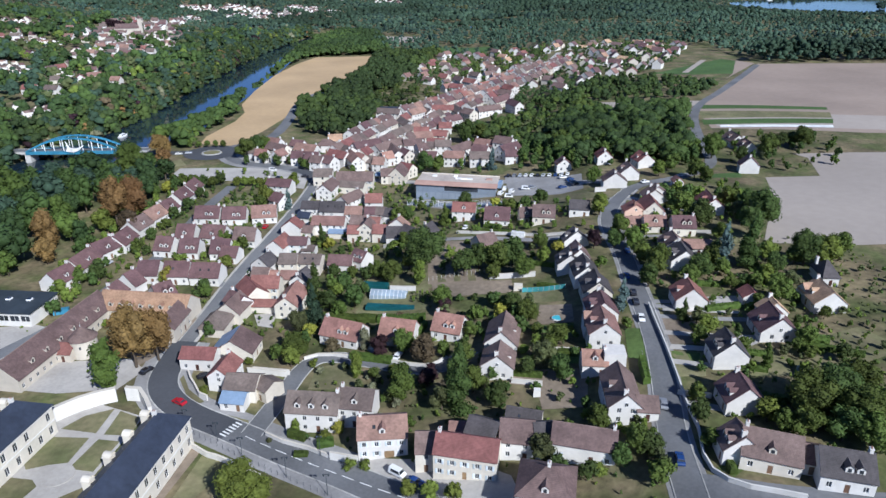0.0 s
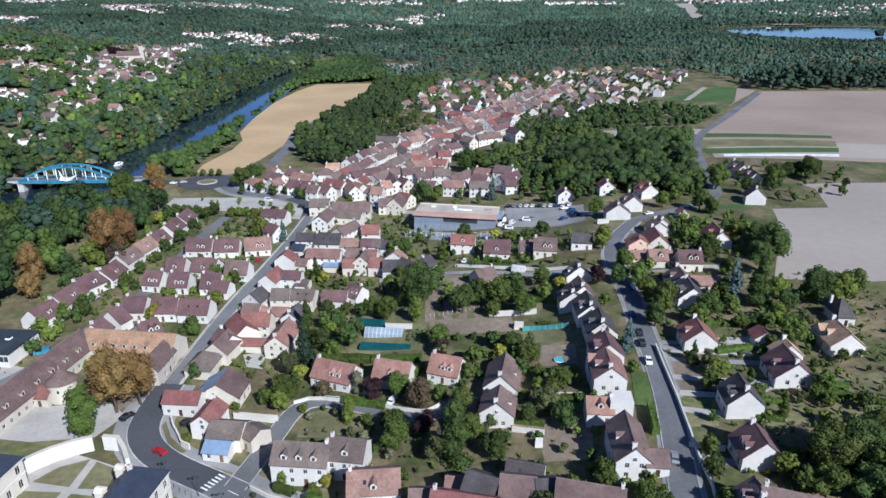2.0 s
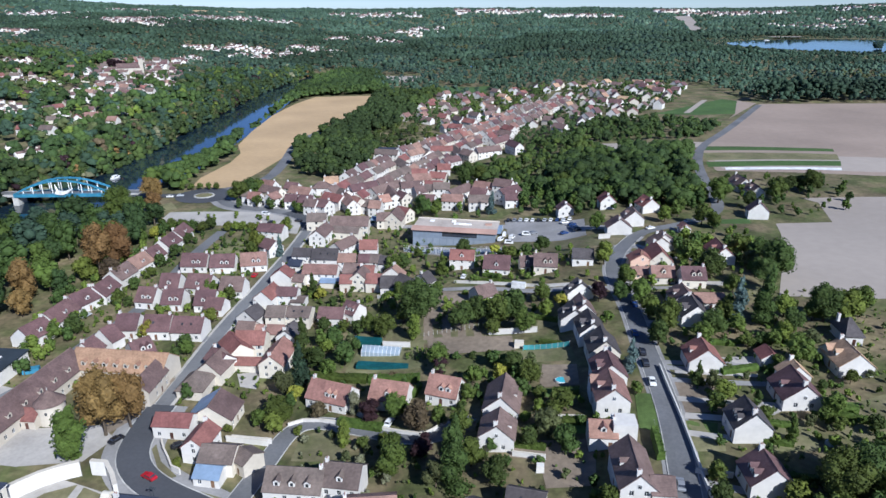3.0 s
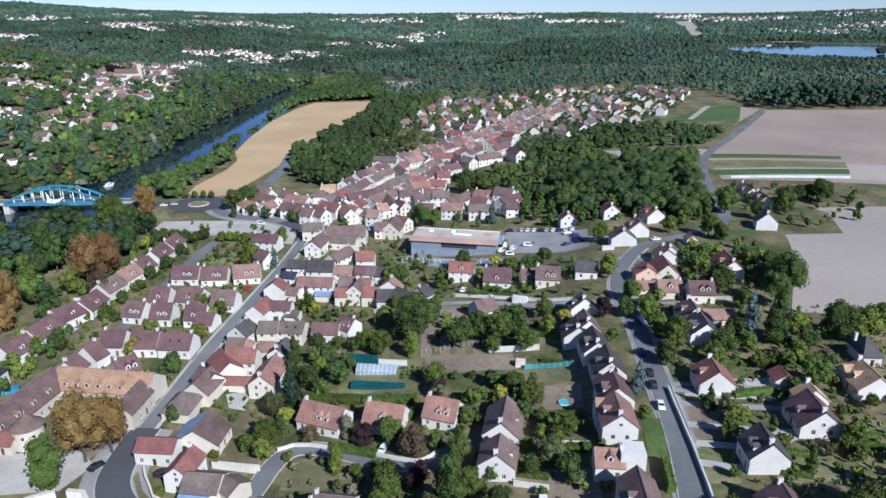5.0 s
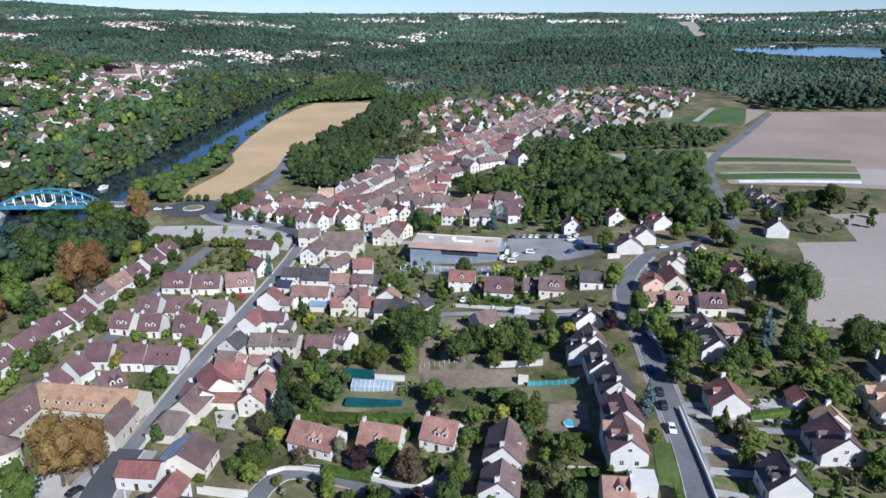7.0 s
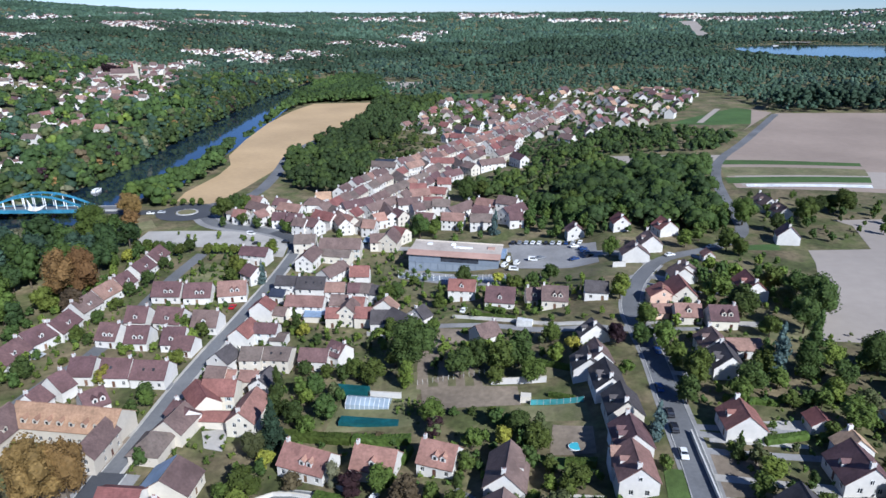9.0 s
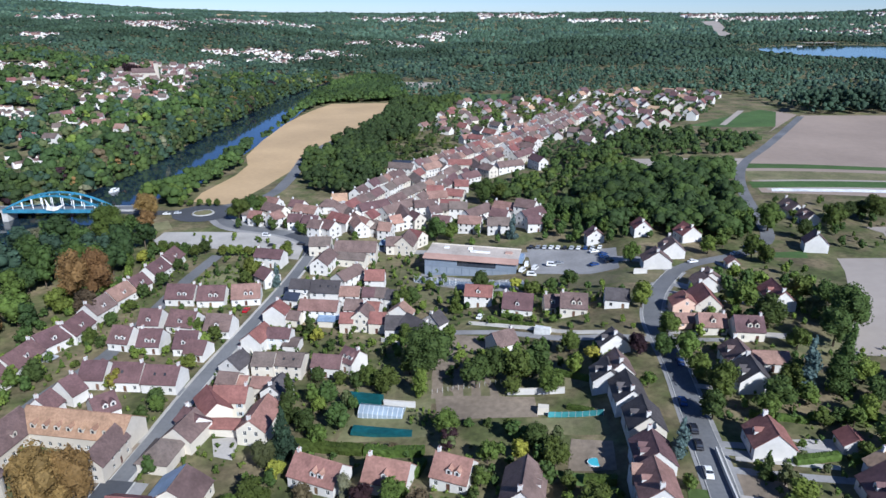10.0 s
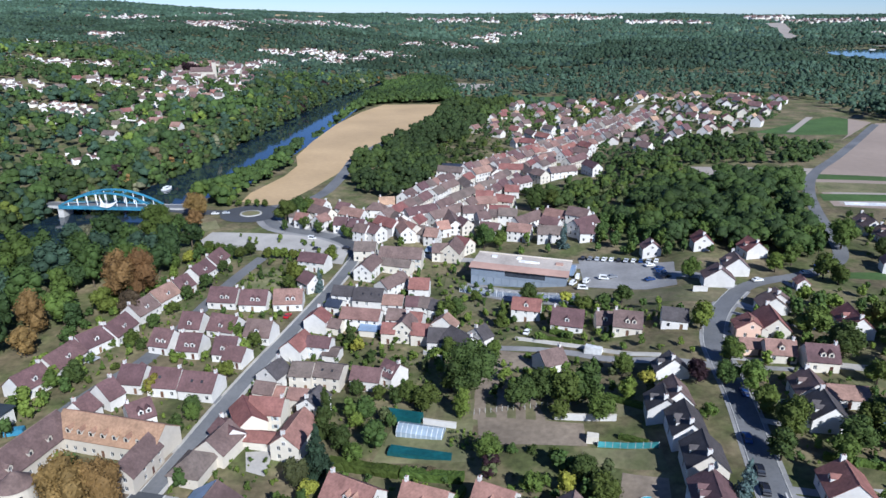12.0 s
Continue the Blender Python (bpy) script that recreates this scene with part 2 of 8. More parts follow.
def strip(name, pts, width, mat, label, category="road", lift=0.08, kind="structure", step=3.0, rise=0.0, smoothed=True, offset=0.0):
    """A band draped along a line over the land; rise gives it upright edges of that height."""
    p = [Vector((*q, 0)) for q in pts]
    if smoothed:
        for _ in range(2):
            p = [p[0]] + [c for a, b in zip(p, p[1:]) for c in (a.lerp(b, 0.25), a.lerp(b, 0.75))] + [p[-1]]
    line = []
    for a, b in zip(p, p[1:]):
        k = max(1, int((b - a).length / step))
        line += [a.lerp(b, i / k) for i in range(k)]
    line.append(p[-1])
    cross = max(2, int(width / 3) + 1)
    v, f = [], []
    for i, q in enumerate(line):
        d = (line[min(i + 1, len(line) - 1)] - line[max(i - 1, 0)]).normalized()
        s = Vector((d.y, -d.x, 0))
        for j in range(cross + 1):
            c = q + s * (offset + width * (j / cross - 0.5))
            v.append((c.x, c.y, float(land(c.x, c.y)) + lift + rise))
    w = cross + 1
    for i in range(len(line) - 1):
        for j in range(cross):
            a = i * w + j
            f.append((a, a + w, a + w + 1, a + 1))
    if rise:
        k = len(v)
        v += [(x, y, z - rise - lift - 0.3) for x, y, z in v]
        for i in range(len(line) - 1):
            for j in (0, cross):
                a = i * w + j
                f.append((a, a + k, a + w + k, a + w) if j == 0 else (a, a + w, a + w + k, a + k))
        for i in (0, len(line) - 1):
            for j in range(cross):
                a = i * w + j
                f.append((a, a + 1, a + 1 + k, a + k) if i == 0 else (a, a + k, a + 1 + k, a + 1))
    ob = new(name, mesh(name, v, f, mat, smooth=False))
    return tagged(ob, label, category, kind=kind)


def patch(name, pts, mat, label, category, lift=0.06, kind="structure", step=5.0):
    """A sheet draped over the land inside an outline."""
    bm = bmesh.new()
    face = bm.faces.new([bm.verts.new((x, y, 0)) for x, y in pts])
    if face.normal.z < 0:
        face.normal_flip()
    bm.normal_update()
    if bm.faces[:][0].normal.z < 0:
        bmesh.ops.reverse_faces(bm, faces=bm.faces[:])
    bmesh.ops.triangulate(bm, faces=bm.faces[:])
    xs, ys = [p[0] for p in pts], [p[1] for p in pts]
    size = max(max(xs) - min(xs), max(ys) - min(ys))
    step = max(step, size / 40)
    for k, (lo, hi) in enumerate(((min(xs), max(xs)), (min(ys), max(ys)))):
        c = lo + step
        while c < hi:
            bmesh.ops.bisect_plane(bm, geom=bm.verts[:] + bm.edges[:] + bm.faces[:], plane_co=(c, c, 0), plane_no=((1, 0, 0), (0, 1, 0))[k])
            c += step
    for v in bm.verts:
        v.co.z = float(land(v.co.x, v.co.y)) + lift
    me = bpy.data.meshes.new(name)
    bm.to_mesh(me)
    bm.free()
    me.materials.append(mat)
    return tagged(new(name, me), label, category, kind=kind)

# ---------------------------------------------------------------- water
wv, wf = [], []
for i, (x, y) in enumerate(RIVER):
    a = Vector(RIVER[min(i + 1, len(RIVER) - 1)]) - Vector(RIVER[max(i - 1, 0)])
    s = Vector((a.y, -a.x)).normalized() * 46
    wv += [(x - s.x, y - s.y, WATER_Z), (x + s.x, y + s.y, WATER_Z)]
    if i:
        wf.append((2 * i - 2, 2 * i - 1, 2 * i + 1, 2 * i))
tagged(new("river", mesh("river", wv, wf, WATER)), "calm dark blue river reflecting sky and wooded banks", "water", kind="structure")
lake = Shape()
lake.add([(1070 + 345 * math.cos(k * math.pi / 24), 1640 + 312 * math.sin(k * math.pi / 24), 6.4) for k in range(48)], [tuple(range(48))])
LAKE = new("lake", lake.mesh("lake", WATER))
tagged(LAKE, "broad pale blue lake beyond the woods", "water", kind="structure")

patch("sand_bank", [(986, 1990), (1068, 1990), (1080, 2030), (975, 2030)], SOIL, "pale sand bank on the lake shore", "bank", 2.5)

# ---------------------------------------------------------------- fields
patch("wheat_field", [(-150, 863), (-78, 874), (-82, 774), (-95, 677), (-112, 600), (-115, 538), (-115, 507), (-123, 453), (-131, 409), (-157, 416), (-159, 437),
                      (-152, 484), (-153, 517), (-164, 550), (-169, 614), (-171, 713), (-164, 797)], WHEAT, "golden harvested wheat field beside the river", "field")
patch("tilled_field", [(321, 652), (700, 640), (640, 300), (252, 361), (171, 384), (183, 446), (242, 536)], BROWNSOIL, "broad pale brown tilled field", "field")
patch("grey_field", [(189, 320), (700, 290), (600, 180), (148, 196), (120, 202), (138, 236), (152, 266), (157, 281), (182, 279), (193, 311)], SOIL, "pale grey-brown bare field behind the gardens", "field")
patch("pale_strip", [(176, 388), (184, 428), (420, 380), (400, 338)], SOIL, "paler band across the tilled field", "field", 0.08)
patch("crop_strip", [(190, 455), (271, 436), (267, 427), (184, 442)], GREEN, "narrow strip of green crop in the tilled field", "field", 0.1)
patch("crop_strip", [(182, 435), (264, 419), (256, 402), (175, 412)], DRY, "broad strip of yellowing crop in the tilled field", "field", 0.1)
patch("crop_strip", [(174, 408), (255, 399), (248, 386), (170, 394)], GREEN, "narrow strip of green crop in the tilled field", "field", 0.1)
patch("covered_bed", [(179, 391), (245, 381), (242, 375), (177, 385)], WHITESTEEL, "long bed under white fleece in the field", "field", 0.12)
patch("field_path", [(277, 686), (282, 684), (234, 602), (229, 604)], SOIL, "pale path across the green field", "path", 0.1)
patch("gravel_lot", [(120, 484), (196, 470), (192, 452), (124, 458)], SOIL, "bare gravel lot behind the wood", "lot", 0.08)
patch("grass_field", [(200, 606), (212, 612), (299, 690), (309, 676), (271, 592), (235, 590)], GREEN, "small green field behind the houses", "field")
patch("bare_triangle", [(303, 690), (320, 657), (252, 562), (271, 592), (309, 676)], BROWNSOIL, "small bare brown field by the lane", "field")
patch("sports_green", [(5, 980), (85, 990), (70, 900), (0, 905)], GREEN, "green field beyond the houses", "field")
patch("far_stubble", [(-120, 1050), (-80, 1130), (-10, 1120), (-35, 1040)], SOIL, "pale stubble field between the woods", "field")

patch("far_yellow_field", [(-1000, 2961), (-1233, 3657), (-936, 3589), (-831, 3183)], WHEAT, "pale yellow field on the far hillside", "field", 3.0)
patch("far_brown_field", [(-1353, 2220), (-1498, 2461), (-1240, 2528), (-1203, 2268)], SOIL, "brown field on the far hillside", "field", 3.0)
patch("far_clearing", [(1174, 3421), (1284, 3499), (1100, 2900), (1040, 2758), (917, 2276), (871, 2351), (1053, 2922)], SOIL, "bare cleared strip through the far woods", "field", 3.0)

# ---------------------------------------------------------------- roads
MAIN = ((60, 44), (20, 72), (-12.5, 93.8), (-25.1, 102), (-40.4, 110.8), (-55.3, 119.3), (-67.5, 125.2), (-75.6, 131.1), (-80.8, 139), (-82, 149.3), (-81.3, 162.4))
STREET = ((-81.3, 162.4), (-79.9, 180), (-79.0, 199), (-77.8, 214), (-76.1, 231), (-73.8, 248.5), (-68.6, 291.5), (-66.7, 323.5), (-67, 337))
EAST = ((49, 70), (50.7, 85.6), (52.3, 99.7), (55.6, 114), (59.8, 134.2), (62.3, 153.1), (64.2, 172), (67.7, 199.2), (68.4, 218.6), (69.2, 230.9), (73.1, 244),
        (79.8, 258.5), (90.5, 274.4), (99.4, 282.2), (117.7, 288.1), (130.2, 295.8), (143, 309.1), (149.8, 336.3), (156.7, 368), (169.6, 413.1), (189.7, 457.7), (228.6, 508.6), (317.5, 645.4))
LANE = ((-49.8, 117.6), (-45.2, 134.8), (-41.6, 150.7), (-35.3, 155.1), (-22.6, 150.4), (-6.9, 143), (1.4, 142.4), (9, 150))
BRIDGE_ROAD = ((-202, 399), (-174.8, 391), (-154, 393))
QUAY = ((-130, 386), (-119.7, 369.5), (-105, 363.5), (-89.9, 359.5), (-75.5, 350), (-67, 337))
FIELD_ROAD = ((-135, 405), (-112, 425), (-111.3, 487.4), (-117.6, 561.5), (-98, 640))
ESTATE = ((-138, 150), (-125, 174.9), (-122.2, 198.2), (-118.6, 212), (-114.5, 225.1), (-114.1, 258.7), (-113.6, 290.9), (-110.3, 322.6))
SOUTH = ((49, 84), (58.8, 80.3), (68.6, 77), (95, 72), (140, 70))
OLD = ((-67, 337), (-55.2, 372), (-39, 418), (-10, 491), (15.2, 538), (60.5, 607), (90, 648), (115, 690), (150, 800))
CROSS = ((-67, 337), (-20, 338), (35, 322), (76, 300), (90.5, 274.4))
ESTATE_CROSS = ((-116, 216), (-100, 214), (-80, 203))
NORTH_LANE = ((2.7, 240.5), (23.7, 235.5), (40.8, 225.5), (66, 216))
ROADS = (MAIN, STREET, EAST, LANE, BRIDGE_ROAD, QUAY, FIELD_ROAD, ESTATE, SOUTH, OLD, CROSS, NORTH_LANE, ESTATE_CROSS)

strip("main_road_pavement", MAIN, 15.5, GREYPAVE, "grey pavements along the curving main road", "pavement", 0.05)
strip("street_pavement", STREET, 6.8, PALE, "pale pavements of the village street", "pavement", 0.05)
strip("east_pavement", EAST[:13], 8.4, GREYPAVE, "narrow grey pavements of the residential street", "pavement", 0.05)
strip("main_road", MAIN, 8.0, ASPHALT, "grey asphalt main road leading into the village", "road", 0.12)
strip("road_bend", MAIN[5:], 8.0, FRESH, "dark fresh asphalt where the main road bends", "road", 0.126)
strip("village_street", STREET, 4.6, ASPHALT, "straight grey asphalt village street", "road", 0.12)
strip("east_street", EAST, 6.0, ASPHALT, "grey asphalt residential street", "road", 0.12)
strip("garden_lane", LANE, 5.4, ASPHALT, "narrow asphalt lane bending between gardens", "road", 0.12)
strip("bridge_road", BRIDGE_ROAD, 9.0, FRESH, "asphalt road off the bridge", "road", 0.12)
strip("quay_pavement", QUAY, 15, GREYPAVE, "grey pavements along the quay road", "pavement", 0.075)
strip("quay_road", QUAY, 7.5, ASPHALT, "asphalt road past the quay square", "road", 0.12)
strip("street_bend", ((-84, 356.5), (-75.5, 350), (-68, 340), (-66.7, 324)), 7.5, FRESH, "dark fresh asphalt where street and quay meet", "road", 0.126)
strip("field_road", FIELD_ROAD, 8.0, ASPHALT, "asphalt road beside the wheat field", "road", 0.12)
strip("estate_lane", ESTATE, 5.6, ASPHALT, "asphalt lane between terraced houses", "road", 0.12)
strip("south_road", SOUTH, 8.0, ASPHALT, "asphalt road at the edge of the village", "road", 0.11)
strip("old_street", OLD, 6.5, PALE, "pale paved old village street", "road", 0.10)
strip("cross_street", CROSS, 6.0, GREYPAVE, "grey street behind the hall", "road", 0.10)
strip("north_lane", NORTH_LANE, 3.4, GREYPAVE, "short lane to the houses", "road", 0.10)
strip("estate_cross_lane", ESTATE_CROSS, 4.0, ASPHALT, "short asphalt lane in the estate", "road", 0.10)
for side in (-1, 1):
    strip("kerb", MAIN, 0.3, KERB, "pale stone kerb along the main road", "kerb", 0.06, rise=0.14, offset=side * 4.15)
    strip("kerb", STREET, 0.25, KERB, "pale stone kerb along the village street", "kerb", 0.06, rise=0.12, offset=side * 2.45)
    strip("kerb", EAST[:13], 0.25, KERB, "stone kerb along the residential street", "kerb", 0.06, rise=0.12, offset=side * 3.1)
    strip("kerb", LANE, 0.25, KERB, "pale stone kerb along the lane", "kerb", 0.06, rise=0.12, offset=side * 2.8)
patch("car_park", [(37.4, 330), (76, 313), (71, 285), (60, 286.5), (36.5, 295)], GREYPAVE, "grey gravel car park with parked cars", "car park", 0.09)
patch("quay_square", [(-150, 357), (-128, 358), (-106, 357.5), (-91, 353), (-79, 345), (-72, 334), (-71, 319), (-78, 320), (-86, 330), (-112, 332), (-150, 336)], PALE, "pale paved square by the quay", "square", 0.09)
patch("front_yard", [(-36.9, 109), (-20, 107), (-5, 104), (8, 100), (15, 95), (17, 86), (6, 86), (-12, 99), (-30, 108)], PALE, "pale gravel forecourt along the houses", "forecourt", 0.09)
patch("farm_court", [(-118, 150), (-95, 152), (-88, 146), (-92, 136), (-108, 134), (-122, 136)], PALE, "pale gravel farm courtyard", "courtyard", 0.09)
patch("farm_verge", [(-92, 146), (-84, 160), (-82, 178), (-90, 176), (-98, 160)], BARE, "bare earth under the chestnut trees", "verge", 0.07)
patch("meadow", [(-113, 268), (-85, 272), (-78, 300), (-104, 310)], DRY, "mown dry meadow in the estate", "lawn", 0.07)
patch("hall_lawn", [(-22, 276), (-2, 276), (0, 300), (-22, 312)], DRY, "dry lawn beside the hall", "lawn", 0.07)
patch("allotment", [(-24, 196), (42, 196), (46, 212), (40, 214), (-20, 208)], DRY, "dry grass plot behind the gardens", "plot", 0.07)
patch("vegetable_plot", [(-3, 200), (26, 194), (26, 184), (-2, 187)], BARE, "bare dug vegetable plot with a pale path", "plot", 0.09)
patch("allotment_grass", [(-30, 180), (-4, 180), (-4, 197), (-26, 199)], DRY, "dry grass round the greenhouse", "plot", 0.08)
patch("parking_verge", [(36, 294), (60, 286), (92, 274), (88, 262), (70, 264), (38, 276)], DRY, "dry grass verge below the car park", "verge", 0.07)
for k in range(13):
    s = 1.6 + k * 5.2
    a = Vector((-52.5 + s * 0.862, 117.6 - s * 0.507))
    b = a + Vector((0.862, -0.507)) * 3.4
    strip("lane_dash", [(a.x, a.y), (b.x, b.y)], 0.22, PAINT, "white dash of the road's centre line", "marking", 0.14, smoothed=False)
for k in range(6):
    c = Vector((-55.6, 119.6)) + Vector((0.52, 0.855)) * (k * 1.1 - 2.75)
    strip("crossing_bar", [(c.x - 1.1 * 0.862, c.y + 1.1 * 0.507), (c.x + 1.1 * 0.862, c.y - 1.1 * 0.507)], 0.5, PAINT, "white bar of the pedestrian crossing", "marking", 0.14, smoothed=False)

# ---------------------------------------------------------------- houses
HOUSES = []          # centre, half-diagonal: kept clear of trees
SHARED = {}


def shared(key, make):
    if key not in SHARED:
        SHARED[key] = make()
    return SHARED[key]


def window_frame_mesh(w, h):
    s = Shape()
    t = 0.07
    s.box(-w / 2, -0.05, 0, w / 2, 0.05, t).box(-w / 2, -0.05, h - t, w / 2, 0.05, h)
    s.box(-w / 2, -0.05, t, -w / 2 + t, 0.05, h - t).box(w / 2 - t, -0.05, t, w / 2, 0.05, h - t)
    s.box(-t / 2, -0.05, t, t / 2, 0.05, h - t)
    return s.mesh("frame", FRAME)


def glass_mesh(w, h):
    return Shape().box(-w / 2 + 0.05, -0.015, 0.05, w / 2 - 0.05, 0.015, h - 0.05).mesh("pane", GLASS)


def shutter_mesh(h):
    s = Shape()
    s.box(-0.24, -0.03, 0, 0.24, 0.03, h)
    for k in range(4):
        s.box(-0.19, -0.05, h * (k + 0.15) / 4, 0.19, -0.03, h * (k + 0.85) / 4)
    return s.mesh("shutter", SHUTTER)


def pierced(shape, p, ux, width, z0, z1, holes, out, depth=0.22):
    """An upright wall face from p along ux, with openings (x, z, w, h) and their reveals."""
    xs = sorted({0.0, width, *[h[0] for h in holes], *[h[0] + h[2] for h in holes]})
    zs = sorted({z0, z1, *[h[1] for h in holes], *[h[1] + h[3] for h in holes]})

    def at(x, z, d=0.0):
        return (p[0] + ux[0] * x - out[0] * d, p[1] + ux[1] * x - out[1] * d, z)

    for a, b in zip(xs, xs[1:]):
        for c, d in zip(zs, zs[1:]):
            mx, mz = (a + b) / 2, (c + d) / 2
            if not any(h[0] < mx < h[0] + h[2] and h[1] < mz < h[1] + h[3] for h in holes):
                shape.add([at(a, c), at(b, c), at(b, d), at(a, d)], [(0, 1, 2, 3)])
    for x, z, w, h in holes:
        q = [at(x, z), at(x + w, z), at(x + w, z + h), at(x, z + h), at(x, z, depth), at(x + w, z, depth), at(x + w, z + h, depth), at(x, z + h, depth)]
        shape.add(q, [(0, 1, 5, 4), (1, 2, 6, 5), (2, 3, 7, 6), (3, 0, 4, 7)])


def roof_mesh(L, W, e, r, hip, mat, over=0.4, t=0.2):
    """Two (or four) sloping slabs with overhang and a ridge."""
    k = (r - e) / (W / 2)
    y1, ze = W / 2 + over, e - over * k
    x1 = L / 2 + (over if hip else 0.22)
    xr = max(L / 2 - W / 2, 0.3) if hip else x1
    top = [(-x1, -y1, ze), (x1, -y1, ze), (x1, y1, ze), (-x1, y1, ze), (-xr, 0, r), (xr, 0, r)]
    v = [(x, y, z + t) for x, y, z in top] + top
    f = [(0, 1, 5, 4), (2, 3, 4, 5), (7, 6, 10, 11), (9, 8, 11, 10), (0, 6, 7, 1), (2, 8, 9, 3)]
    if hip:
        f += [(1, 2, 5), (3, 0, 4), (8, 7, 11), (6, 9, 10), (1, 7, 8, 2), (3, 9, 6, 0)]
    else:
        f += [(1, 7, 11, 5), (5, 11, 8, 2), (0, 4, 10, 6), (4, 3, 9, 10)]
    return mesh("roof", v, f, mat)


def dormer_parts(x, side, L, W, e, r, mat, wall, parent, w=1.5):
    """A gabled dormer on one slope, with its window."""
    k = (r - e) / (W / 2)
    yb = W / 2 - 0.9
    z0 = r - k * yb
    h = 1.35
    s = Shape()
    back = min(yb, (h + 0.1) / k)
    s.add([(-w / 2, -yb, z0 - 0.2), (w / 2, -yb, z0 - 0.2), (w / 2, -yb, z0 + h), (0, -yb, z0 + h + w * 0.42), (-w / 2, -yb, z0 + h),
           (-w / 2, -yb + back, z0 + h), (w / 2, -yb + back, z0 + h), (-w / 2, -yb + 0.1, z0 - 0.2), (w / 2, -yb + 0.1, z0 - 0.2)],
          [(0, 1, 2, 3, 4), (1, 8, 6, 2), (0, 4, 5, 7)])
    deep = min(yb, (h + w * 0.42 + 0.1) / k)
    o = 0.15
    zt = z0 + h + w * 0.42 + 0.08
    v = [(-w / 2 - o, -yb - o, zt - (w / 2 + o) * 0.84), (0, -yb - o, zt), (w / 2 + o, -yb - o, zt - (w / 2 + o) * 0.84),
         (-w / 2 - o, -yb + back, zt - (w / 2 + o) * 0.84), (0, -yb + deep, zt), (w / 2 + o, -yb + back, zt - (w / 2 + o) * 0.84)]
    v += [(a, b, c - 0.12) for a, b, c in v]
    s.add(v, [(0, 1, 4, 3), (1, 2, 5, 4), (6, 9, 10, 7), (7, 10, 11, 8), (0, 6, 7, 1), (1, 7, 8, 2)], 1)
    m = pose(x, 0, 0, 0, 0, 0 if side < 0 else 180)
    d = part("dormer", s.mesh("dormer", [wall, mat]), parent, "small gabled dormer with a white front", m)
    part("pane", shared(("glass", 0.8, 1.0), lambda: glass_mesh(0.8, 1.0)), d, "", pose(0, -yb - 0.02, z0 + 0.25))


